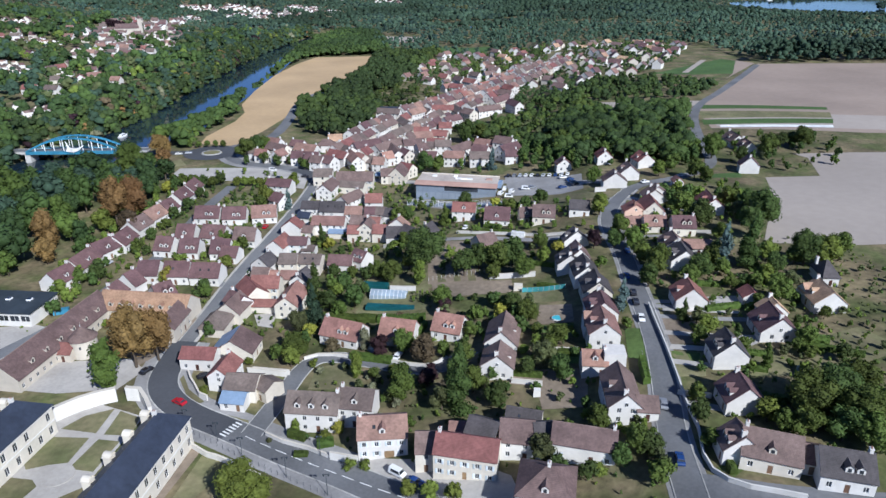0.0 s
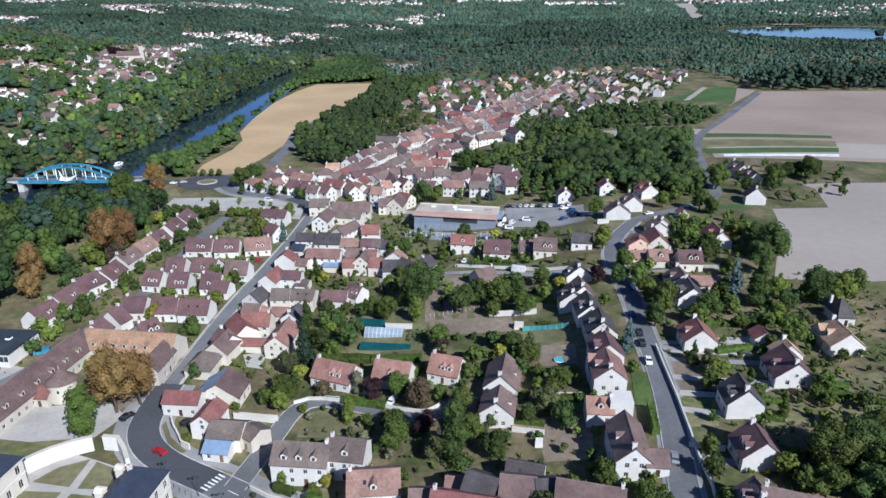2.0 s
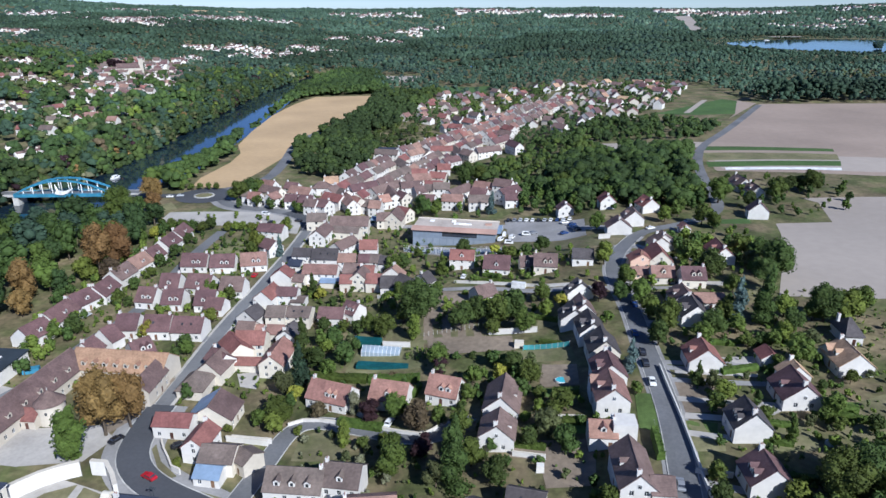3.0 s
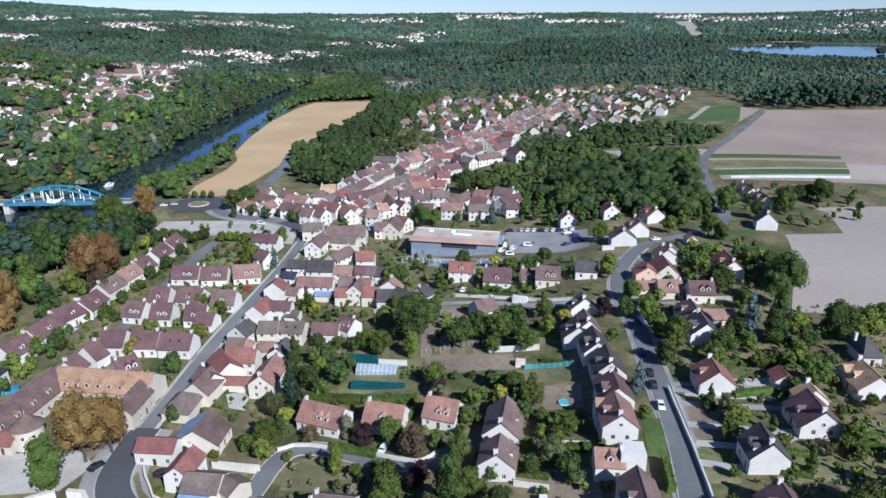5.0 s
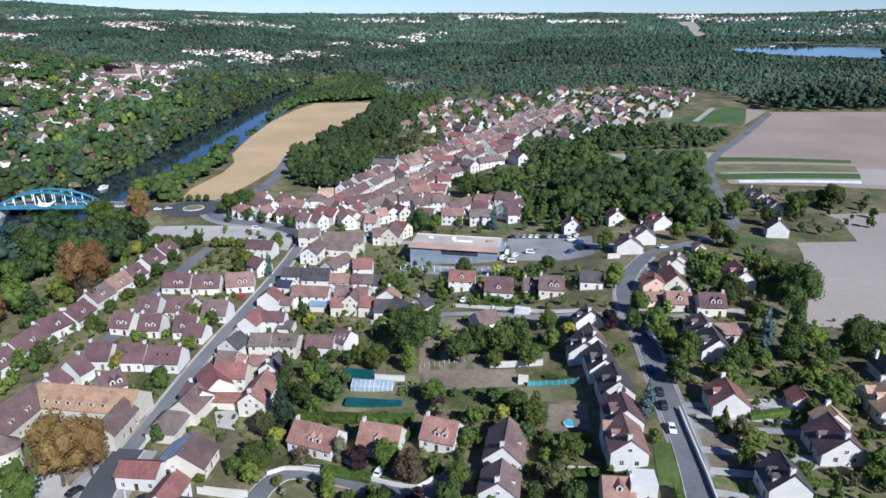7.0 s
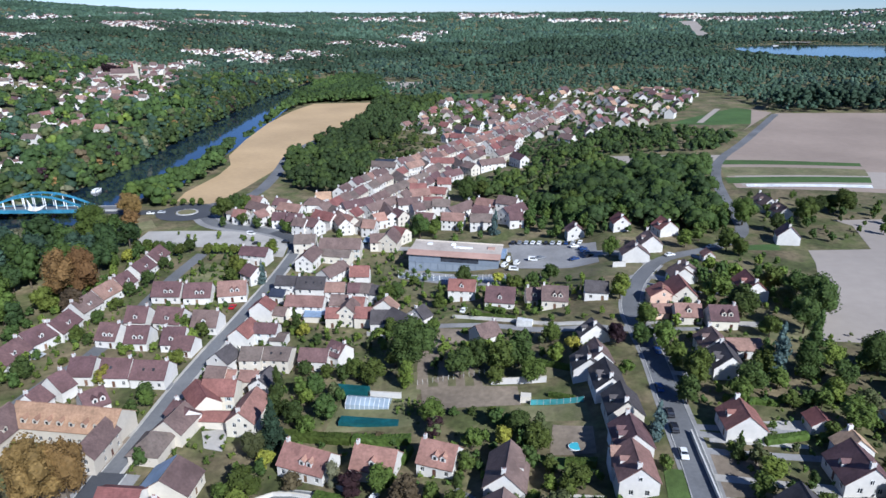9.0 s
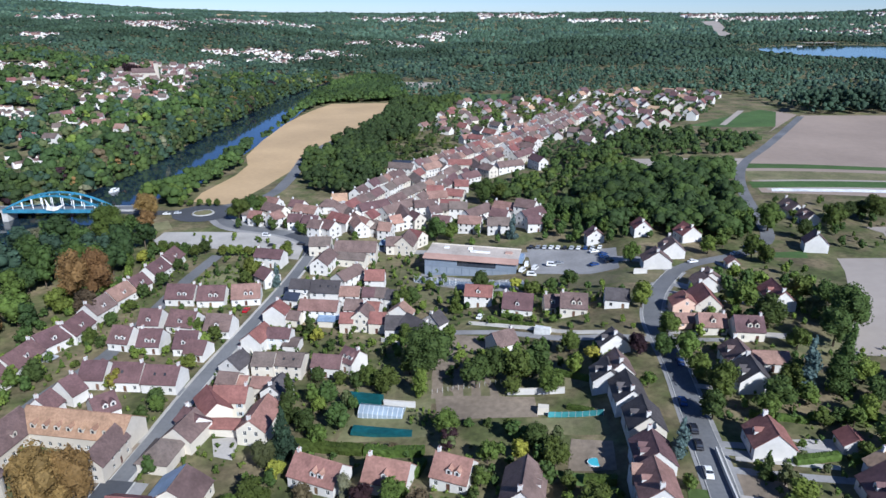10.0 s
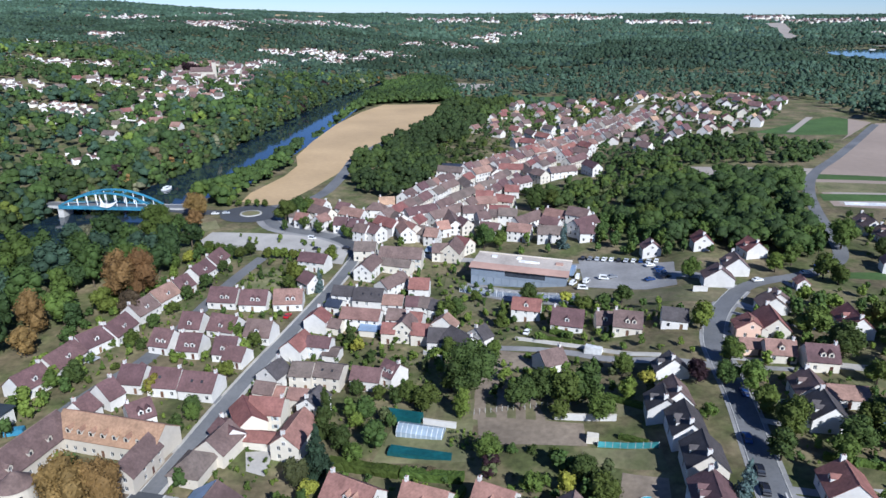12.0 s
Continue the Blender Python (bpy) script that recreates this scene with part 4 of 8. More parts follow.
# east side
house(76.6, 159.6, 85, 9.0, 9.3, 3.3, 7.1, "red", "white", "D")
house(95.4, 159.0, 86, 5.4, 5.6, 2.4, 4.2, "red", "white", "nb")
house(75.2, 126.8, 85, 8.2, 8.8, 4.0, 8.0, "dark", "white", "DDc")
house(93.4, 139.6, 85, 10.5, 10.2, 3, 7.2, "maroon", "white", "Dg")
house(97.0, 148.1, 87, 5.0, 7.5, 3, 6, "tan", "white", "b")
house(114.9, 153.5, 86, 10.5, 9.5, 3.2, 7, "tan", "white", "D")
house(113.0, 157.4, -1, 5.0, 6, 3.2, 5.6, "tan", "white", "n")
house(124.4, 170.1, -6, 5.0, 10, 3.2, 7, "dark", "white", "h")
house(84.8, 198.8, 86, 9.0, 8.6, 3.4, 7, "brown", "white", "D")
house(92.8, 197.0, -3, 10.0, 7, 3, 5, "rust", "white", "n")
house(84.1, 187.7, 85, 9.8, 9, 3.4, 7.2, "dark", "white", "DD")
house(81.1, 235.7, 87, 6.5, 9, 3.6, 6.5, "red", "salmon", "g")
house(78.5, 225.4, -1, 7.4, 6, 2.4, 4.2, "rust", "salmon", "n")
house(84.8, 220.9, -4, 8.5, 7, 3, 6, "rust", "cream", "d")
house(88.5, 237.9, 86, 12.2, 8.5, 3.6, 7.4, "red", "cream", "g")
house(96.3, 255.5, 86, 6.2, 10.5, 3.4, 7, "brown", "white", "b")
house(94.2, 253.7, 89, 6.7, 9, 3.2, 6.4, "brown", "white", "b")
house(94.1, 216.0, -4, 8.7, 8, 3.6, 7, "maroon", "cream", "dd")
house(113.2, 238.2, 86, 12.4, 8.5, 3.6, 7.2, "red", "white", "DG")
house(153.2, 292.0, 75, 7.4, 9, 4, 8.2, "maroon", "white", "b")
house(167.1, 343.0, 90, 13.2, 8, 3.4, 7, "brown", "white", "D")
house(168.4, 329.1, 89, 11.0, 7, 3, 6.2, "brown", "white", "D")
house(89.6, 323.8, 89, 8.3, 8, 4, 7.5, "red", "white", "g")
house(84.3, 280.7, 86, 7.2, 11, 3.6, 7.6, "brown", "white", "b")
house(94.3, 293.3, 87, 9.6, 9, 3.8, 7.6, "brown", "white", "D")
house(107.3, 313.1, 101, 9.0, 9, 3.6, 7.2, "red", "white", "D")
house(112.7, 275.4, 87, 5.0, 4.5, 2.6, 4.4, "orange", "white", "n")
house(68.6, 326.2, 91, 7.0, 8, 3.8, 7, "maroon", "white", "g")
house(60.2, 244.4, -9, 8.3, 7.5, 3.4, 6.2, "dark", "white", "n")
# west side of the east street
house(46.8, 145.7, 86, 11.2, 8.8, 4.4, 7.9, "rust", "white", "Dg")
house(45.6, 150.6, -5, 6.2, 6.5, 3.6, 6.4, "rust", "white", "dn")
house(49.1, 157.2, 87, 9.5, 9, 3.8, 7.4, "maroon", "white", "DD")
house(50.6, 170.6, 87, 10.2, 9, 3.6, 7.4, "dark", "cream", "D")
house(49.8, 183.7, 88, 11.2, 8.4, 3.6, 7.2, "dark", "white", "DD")
house(46.5, 194.2, 86, 8.1, 9, 3.4, 7, "dark", "white", "D")
house(49.8, 196.5, 91, 8.8, 8, 3.8, 7.6, "brown", "white", "b")
house(51.9, 211.7, 95, 5.3, 9.5, 3.4, 7.2, "dark", "white", "D")
house(43.9, 113.7, 85, 14.5, 8, 5, 8.6, "brown", "white", "Dg")
house(48.8, 108.9, -7, 5.0, 6.5, 3, 5.2, "brown", "white", "n")
house(41.4, 131.5, -6, 6.8, 7, 3.6, 6.2, "orange", "white", "d")
# middle gardens
house(-31.0, 164.3, -22, 13.3, 9, 3.3, 7.2, "orange", "white", "dd")
house(-13.3, 162.2, -15, 11.2, 9, 3.2, 7.2, "orange", "white", "d")
house(2.8, 161.1, -20, 9.4, 9, 3.3, 7.2, "orange", "white", "dd")
house(18.7, 151.8, 78, 13.2, 9.6, 3.4, 7.6, "brown", "white", "ddG")
house(15.9, 137.1, 79, 8.7, 9, 4.1, 7.6, "brown", "white", "ddg")
house(12.3, 266.1, -8, 10.6, 8, 5, 8, "red", "white", "dnn")
house(26.4, 253.8, -10, 11.0, 10, 3.2, 7.4, "maroon", "white", "d")
house(45.4, 245.6, -8, 9.4, 9, 3.4, 7.2, "brown", "cream", "dd")
house(38.5, 251.3, -0, 5.9, 8, 3, 6.2, "brown", "cream", "d")
house(18.6, 225.1, 29, 8.1, 8, 3.4, 6.6, "brown", "white", "b")
# river row
house(-140.4, 201.9, 74, 10.3, 9, 3.6, 7.4, "maroon", "white", "dGC")
house(-139.2, 215.8, 83, 13.5, 9, 3.6, 7.4, "maroon", "white", "dC")
house(-136.9, 229.1, 66, 10.3, 9, 3.6, 7.4, "maroon", "white", "dC")
house(-133.1, 238.3, 85, 11.8, 9, 3.6, 7.6, "maroon", "white", "d")
house(-133.4, 255.1, 78, 11.1, 9, 3.6, 7.4, "brown", "white", "d")
house(-131.5, 267.9, 76, 11.5, 9, 3.6, 7.4, "rust", "white", "d")
house(-128.9, 278.6, 72, 8.1, 9, 3.6, 7.4, "maroon", "white", "d")
house(-128.0, 294.2, 81, 11.8, 9, 3.6, 7.4, "maroon", "white", "d")
house(-127.4, 308.8, 87, 12.7, 9, 3.6, 7.4, "maroon", "white", "d")
# estate bands
house(-106.3, 270.4, -0, 11.3, 9.5, 3.2, 7.4, "maroon", "white", "dd")
house(-93.8, 269.6, 3, 10.7, 9.5, 3.2, 7.4, "maroon", "white", "dd")
house(-81.0, 271.9, 10, 11.1, 9.5, 3.2, 7.4, "rust", "white", "dd")
house(-108.5, 247.2, -1, 7.8, 9.5, 3.2, 7.4, "maroon", "white", "d")
house(-96.2, 246.6, -10, 10.5, 9.5, 3.2, 7.4, "maroon", "white", "d")
house(-82.4, 244.3, -4, 9.5, 9.5, 3.2, 7.4, "brown", "white", "d")
house(-112.3, 233.1, -8, 7.5, 9.5, 3.2, 7.4, "maroon", "white", "dd")
house(-101.7, 231.3, -1, 7.8, 9.5, 3.2, 7.4, "maroon", "white", "dd")
house(-88.9, 230.5, -1, 7.8, 9.5, 3.2, 7.4, "maroon", "white", "dd")
house(-84.2, 226.6, -8, 7.1, 8, 3, 6, "maroon", "white", "n")
house(-109.4, 208.5, -1, 7.9, 9.5, 3.6, 7.6, "maroon", "white", "D")
house(-98.6, 207.8, -1, 9.4, 9.5, 3.6, 7.6, "maroon", "white", "v")
house(-87.6, 207.0, -3, 11.0, 9.5, 3.6, 7.4, "maroon", "white", "vv")
house(-112.8, 198.1, 69, 5.4, 9, 3.8, 7.8, "maroon", "white", "b")
house(-115.3, 190.1, 81, 5.8, 8, 3.6, 7, "maroon", "white", "b")
house(-98.4, 190.1, 44, 6.7, 9, 3.6, 7.2, "maroon", "white", "dd")
# street, west and south part
house(-72.3, 149.5, -5, 10.4, 6.5, 4.2, 6.2, "red", "white", "n")
barn = house(-63.2, 156.0, 84, 9.5, 12.5, 3.4, 7.4, "brown", "cream", "n")
part("zinc_sheeting", Shape().add([(x, y, 7.4 + 0.30 - y * 0.64 + t) for t in (0, 0.06) for x, y in ((-5.0, 0.25), (5.0, 0.25), (5.0, 6.7), (-5.0, 6.7))],
                                  [(4, 5, 6, 7), (0, 3, 2, 1), (0, 1, 5, 4), (1, 2, 6, 5), (2, 3, 7, 6), (3, 0, 4, 7)]).mesh("zinc_sheeting", ROOFS["zinc"]), barn, "pale blue zinc sheets on one roof slope")
house(-73.6, 170.4, 84, 10, 8.2, 3.4, 6.8, "grey", "cream", "hbn")
house(-70.4, 179.6, 78, 10, 8.5, 4.0, 7.6, "brown", "cream", "bn")
house(-62.4, 140.7, 82, 9.3, 6.5, 5, 7.6, "red", "white", "g")
house(-55.8, 135.5, -6, 9.0, 8, 4.2, 6.6, "grey", "cream", "bn")
house(-56.9, 130.0, -8, 6.8, 5.5, 2.8, 4.4, "zinc", "white", "n")
house(-48.8, 134.8, -37, 5.0, 6.5, 4, 5.6, "grey", "stone", "n")
house(-60.8, 185.0, -3, 9.7, 5, 2.8, 4.2, "red", "cream", "bn")
house(-51.9, 185.6, 83, 13.6, 8, 5, 8.2, "orange", "cream", "g")
house(-67.1, 191.5, -57, 11.4, 8, 4.8, 7.8, "red", "cream", "n")
house(-62.7, 195.5, -1, 10.0, 8, 5.4, 8.4, "red", "cream", "s")
house(-50.9, 200.8, 78, 8.1, 7, 5.4, 8, "dark", "white", "g")
house(-70.1, 183.8, -43, 8.1, 7, 4.2, 7, "maroon", "white", "v")
house(-68.1, 216.0, 71, 7.6, 8, 4.4, 7.6, "dark", "white", "g")
house(-58.9, 217.7, -1, 7.0, 9, 5.2, 7.6, "grey", "cream", "n")
house(-51.0, 218.9, -6, 9.7, 9, 4.8, 7, "grey", "cream", "nvv")
house(-67.1, 206.4, -8, 6.4, 6, 4.2, 6.4, "brown", "cream", "n")
house(-64.0, 206.3, -5, 5.9, 6, 3.6, 5.4, "orange", "cream", "n")
house(-56.5, 204.9, -5, 5.8, 6, 4.2, 6.2, "rust", "cream", "n")
house(-64.6, 254.6, 83, 6.6, 8.5, 4.8, 8, "red", "white", "G")
house(-66.3, 234.8, 76, 10.1, 7.5, 4.6, 7.6, "red", "white", "n")
house(-58.8, 236.7, -4, 8.3, 7, 4.8, 7, "maroon", "white", "s")
house(-54.1, 234.7, -6, 5.3, 6.5, 2.8, 3.8, "grey", "white", "bn")
house(-81.8, 312.1, -12, 13.3, 8, 4.8, 7.6, "maroon", "white", "s")
house(-77.2, 289.0, -42, 7.9, 8, 4.4, 7.6, "maroon", "white", "G")
house(-56.4, 307.6, 80, 14.6, 8, 5, 8, "brown", "white", "g")
house(-43.8, 322.7, -3, 19.7, 9, 5.4, 9, "brown", "cream", "s")
house(-44.7, 314.6, -11, 13.9, 7, 4, 6, "grey", "cream", "n")
house(-43.1, 291.3, 59, 14.1, 7.5, 5, 7.8, "brown", "white", "G")
house(-31.2, 290.1, -0, 8.3, 8, 5, 8.2, "red", "white", "G")
house(-59.6, 276.9, -5, 8.8, 8, 5.6, 8, "dark", "white", "n")
house(-49.2, 275.0, -4, 11.7, 9.5, 5.6, 9, "dark", "white", "vvv")
house(-39.4, 273.7, -0, 7.9, 8, 5, 7.4, "rust", "white", "n")
house(-31.4, 273.4, -0, 5.6, 8, 5, 7.4, "maroon", "white", "n")
house(-26.5, 273.0, -10, 5.0, 8, 5, 7.4, "grey", "white", "n")
house(-21.8, 271.2, -17, 5.0, 7.5, 4.6, 7, "dark", "white", "n")
house(-49.0, 259.1, -5, 14.8, 8, 5.2, 7.8, "rust", "white", "n")
house(-35.8, 260.0, -6, 6.7, 8, 5.4, 8, "brown", "white", "n")
house(-29.0, 258.0, -6, 6.6, 8, 5.2, 7.8, "red", "white", "n")
house(-31.3, 251.7, 81, 8.4, 7, 5.8, 8.8, "brown", "cream", "g")
house(-37.1, 250.5, -1, 5.0, 7, 4.4, 6.8, "red", "cream", "n")
house(-25.4, 249.4, -6, 6.0, 7.5, 4.4, 7, "red", "cream", "n")
house(-17.5, 255.7, 75, 5.0, 9, 4.2, 7.6, "rust", "white", "b")
house(-18.5, 245.5, -1, 7.4, 9, 3.8, 7, "dark", "white", "n")
house(-10.6, 241.5, -48, 11.3, 9, 4, 7.2, "dark", "white", "G")
house(-4.2, 245.1, 50, 5.1, 8, 4, 7, "dark", "white", "g")
house(-44.2, 254.7, -4, 8.7, 6, 2.6, 3.4, "zinc", "cream", "bn")
house(-38.7, 219.0, -6, 9.5, 7.5, 3.8, 6.4, "maroon", "white", "n")
house(-31.0, 221.4, -33, 6.1, 8, 4, 7.2, "maroon", "white", "dd")
house(-61.9, 270.3, -13, 6.2, 6, 3.2, 5, "slate", "white", "n")
house(-57.8, 254.4, -13, 5.4, 6, 3, 5, "brown", "cream", "bn")
# farm
house(-99.1, 179.6, -8, 31.0, 11.5, 4.6, 8.8, "clay", "stone", "dddddddn")
house(-119.6, 158.0, 81, 46.0, 11, 4.2, 8.8, "brown", "stone", "ddddddn")
house(-87.3, 168.0, 86, 13.0, 7, 5, 8.4, "brown", "stone", "ggn")
house(-113.6, 153.0, -5, 5.0, 6, 3, 5, "red", "stone", "n")
# chateau wings
def stone_dormer():
    """A round-headed stone dormer with its window set back."""
    d = Shape().box(-0.95, -0.6, -1.4, -0.55, 1.2, 1.7).box(0.55, -0.6, -1.4, 0.95, 1.2, 1.7).box(-0.55, -0.6, -1.4, 0.55, 1.2, -0.2)
    d.box(-1.1, -0.75, 1.7, 1.1, 1.3, 1.9)
    for k in range(6):
        a, b = math.pi * k / 6, math.pi * (k + 1) / 6
        d.add([(math.cos(a), y, 1.9 + 0.75 * math.sin(a)) for y in (-0.65, 1.3)] + [(math.cos(b), y, 1.9 + 0.75 * math.sin(b)) for y in (-0.65, 1.3)], [(0, 2, 3, 1)])
    d.add([(math.cos(math.pi * k / 6), -0.65, 1.9 + 0.75 * math.sin(math.pi * k / 6)) for k in range(7)], [tuple(range(6, -1, -1))])
    return d.mesh("stone_dormer", WALLS["cream"])


def cornice(L, W, e):
    c = Shape()
    for y in (-1, 1):
        c.box(-L / 2 - 0.3, y * W / 2 - 0.28, e - 0.75, L / 2 + 0.3, y * W / 2 + 0.28, e - 0.35)
        c.box(-L / 2 - 0.12, y * W / 2 - 0.12, 3.9, L / 2 + 0.12, y * W / 2 + 0.12, 4.2)
    return c.mesh("cornice", WALLS["white"])


for cx, cy, length in ((-71.3, 92.0, 44.5), (-107.4, 95.5, 46)):
    wing = house(cx, cy, 81.4, length, 10, 8.4, 12.6, "slate", "cream", "hcC", 2, "castle_wing")
    part("cornice", shared(("cornice", length), lambda: cornice(length, 10, 8.4)), wing, "white stone cornice and string course")
    for k in range(5):
        dm = part("stone_dormer", shared("stone dormer", stone_dormer), wing, "round-headed pale stone dormer", pose(length * (0.42 - 0.17 * k), 4.4, 9.2, 0, 0, 180))
        part("pane", shared(("glass", 1.0, 1.3), lambda: glass_mesh(1.0, 1.3)), dm, "", pose(0, -0.3, -0.1))
# south row
house(-33.6, 122.4, -6, 13.8, 9, 6, 9.4, "grey", "white", "dddC")
house(-22.4, 123.2, -9, 9.3, 9, 6, 9.2, "grey", "white", "dc")
house(-15.1, 110.8, 4, 12.0, 9.5, 6, 9, "rust", "white", "dvsk")
house(-4.2, 103.5, -1, 5.0, 8, 5.6, 8.4, "brown", "cream", "n")
house(5.3, 99.2, -13, 14.5, 8, 6.4, 9.2, "red", "cream", "s")
house(9.6, 105.5, -25, 7.4, 9, 5.4, 8.4, "dark", "cream", "n")
house(17.3, 104.3, -9, 7.9, 9, 5, 8, "brown", "white", "n")
house(23.4, 103.3, 2, 5.0, 8, 4.6, 7.2, "dark", "white", "n")
house(32.1, 99.7, -15, 14.4, 7.5, 4.6, 7.6, "brown", "white", "s")
house(21.1, 85.3, -14, 11.6, 11, 6.6, 10.2, "brown", "white", "dhs")
house(19.8, 110.8, -16, 8.6, 7, 3.6, 6, "dark", "cream", "vn")
house(4.2, 109.0, -8, 5.5, 6, 3.6, 5.6, "rust", "cream", "bn")
house(68.9, 89.0, -21, 11.6, 9.5, 3.6, 7.4, "brown", "cream", "d")
house(63.0, 90.9, 85, 6.4, 8, 3.8, 7.4, "brown", "white", "DD")
house(80.7, 82.6, -16, 10.0, 9.5, 3.6, 7, "dark", "white", "dd")
house(76.4, 86.8, -20, 5.0, 7, 3, 5, "brown", "cream", "n")
house(70.8, 108.0, 87, 8.2, 9.2, 3.4, 7.4, "maroon", "white", "DD")
# the old town round its street
house(-98.1, 385.0, -35, 15.8, 8, 4.8, 8, "brown", "cream", "gG", 1)
house(-80.1, 384.1, -24, 14.8, 8, 4.8, 8, "rust", "white", "gG", 1)
house(-69.7, 396.7, -0, 11.2, 7.5, 4.8, 8, "brown", "white", "gGh", 1)
house(-82.6, 366.9, -0, 7.4, 8, 4.8, 8, "maroon", "white", "gG", 1)
house(-73.3, 363.0, -8, 8.4, 8.5, 5.4, 8.6, "maroon", "white", "gG", 1)
house(-69.0, 355.0, -21, 7.4, 7.5, 5.4, 8.6, "brown", "white", "gG", 1)
house(-62.5, 355.0, -35, 9.0, 8.5, 5.4, 8.6, "maroon", "white", "gG", 1)
house(-58.5, 369.3, -36, 14.4, 7.5, 4.8, 8, "red", "white", "gG", 1)
house(-53.2, 375.3, -47, 7.8, 8.5, 6, 9.2, "grey", "white", "gG", 1)
house(-43.8, 391.6, 39, 19.6, 7.5, 6, 9.2, "maroon", "white", "gG", 1)
house(-24.2, 432.4, 61, 26.0, 8.5, 5.4, 8.6, "grey", "cream", "gG", 1)
house(-33.3, 412.7, 61, 15.2, 7.5, 4.8, 8, "brown", "white", "gG", 1)
house(-21.3, 459.3, -68, 22.2, 8, 5.4, 8.6, "grey", "white", "gG", 1)
house(-30.1, 393.7, 53, 26.0, 8.5, 5.4, 8.6, "brown", "white", "gG", 1)
house(-43.9, 359.6, -51, 8.2, 8, 6, 9.2, "orange", "cream", "gG", 1)
house(-38.9, 360.0, -23, 7.0, 8.5, 4.8, 8, "grey", "white", "gG", 1)
house(-33.0, 355.5, -12, 7.0, 8.5, 5.4, 8.6, "rust", "white", "gG", 1)
house(-29.8, 370.3, 31, 7.0, 8, 4.8, 8, "orange", "white", "gG", 1)
house(-14.2, 401.0, 13, 14.0, 8, 5.4, 8.6, "brown", "white", "gG", 1)
house(-18.4, 376.0, -54, 8.4, 7.5, 5.4, 8.6, "maroon", "cream", "gG", 1)
house(-9.6, 432.5, -0, 10.4, 8, 6, 9.2, "red", "cream", "gG", 1)
house(-8.5, 420.8, 16, 12.3, 8.5, 5.4, 8.6, "rust", "cream", "gG", 1)
house(2.9, 426.2, -18, 11.7, 8, 4.8, 8, "red", "cream", "gG", 1)
house(-0.0, 402.9, -0, 11.4, 7.5, 4.8, 8, "red", "white", "gG", 1)
house(-9.0, 386.9, 24, 7.0, 8.5, 6, 9.2, "brown", "white", "gG", 1)
house(-10.2, 460.0, 47, 15.7, 7.5, 5.4, 8.6, "grey", "white", "gG", 1)
house(-2.9, 469.7, 17, 11.7, 8.5, 6, 9.2, "brown", "white", "gG", 1)
house(7.1, 450.2, -0, 9.0, 8.5, 4.8, 8, "red", "white", "gG", 1)
house(12.1, 466.3, 46, 16.5, 7.5, 6, 9.2, "maroon", "white", "gG", 1)
house(6.4, 508.8, -0, 17.2, 8, 6, 9.2, "red", "cream", "gG", 1)
house(32.9, 546.2, 59, 26.0, 7.5, 4.8, 8, "rust", "white", "gG", 1)
house(31.2, 545.7, 40, 17.7, 8, 5.4, 8.6, "brown", "white", "gG", 1)
house(51.1, 573.5, 60, 26.0, 7.5, 5.4, 8.6, "red", "cream", "gG", 1)
house(52.8, 521.9, 55, 26.0, 8, 6, 9.2, "maroon", "cream", "gG", 1)
house(41.3, 495.3, 27, 20.8, 8, 4.8, 8, "brown", "white", "gG", 1)
house(18.8, 502.3, 105, 26.0, 8, 4.8, 8, "grey", "cream", "gG", 1)
house(-14.9, 496.1, 49, 17.5, 8.5, 6, 9.2, "rust", "white", "gG", 1)
house(-6.2, 505.2, -69, 17.7, 8.5, 4.8, 8, "grey", "white", "gG", 1)
house(-35.6, 494.9, -15, 18.7, 7.5, 5.4, 8.6, "grey", "white", "gG", 1)
house(14.9, 383.8, 52, 21.1, 8.5, 4.8, 8, "brown", "white", "gG", 1)
house(27.1, 371.8, -28, 9.9, 7.5, 5.4, 8.6, "maroon", "white", "gG", 1)
house(11.1, 364.9, -13, 12.1, 7.5, 5.4, 8.6, "rust", "white", "gG", 1)
house(25.6, 359.3, -0, 11.7, 8.5, 4.8, 8, "grey", "white", "gG", 1)
house(43.2, 366.1, 44, 16.2, 7.5, 5.4, 8.6, "maroon", "white", "gG", 1)
house(43.4, 354.7, 4, 7.3, 7.5, 4.8, 8, "maroon", "white", "gG", 1)
house(-25.4, 335.2, 4, 11.0, 8.5, 4.8, 8, "brown", "cream", "gG", 1)
house(-16.7, 346.1, -37, 8.2, 8.5, 4.8, 8, "red", "cream", "gG", 1)
house(6.5, 559.7, 60, 13.6, 8.5, 5.4, 8.6, "maroon", "cream", "gG", 1)
house(21.5, 613.8, -26, 13.2, 7.5, 5.4, 8.6, "red", "white", "gG", 1)
house(35.3, 636.3, -45, 15.2, 7.5, 6, 9.2, "red", "white", "gG", 1)
house(64.0, 656.7, 31, 15.9, 8.5, 4.8, 8, "rust", "white", "gG", 1)
house(25.5, 658.2, -66, 17.7, 7.5, 5.4, 8.6, "brown", "white", "gG", 1)
house(47.0, 615.5, 44, 14.5, 8, 4.8, 8, "red", "white", "gG", 1)
house(68.9, 629.4, 48, 20.8, 8, 4.8, 8, "rust", "cream", "gG", 1)
house(13.2, 621.2, 36, 12.2, 8, 4.8, 8, "orange", "white", "gG", 1)
house(57.1, 682.1, 25, 12.3, 7.5, 4.8, 8, "brown", "white", "gG", 1)
house(42.7, 677.5, -45, 12.3, 7.5, 6, 9.2, "grey", "white", "gG", 1)
house(66.3, 572.9, -60, 15.2, 7.5, 5.4, 8.6, "red", "white", "gG", 1)
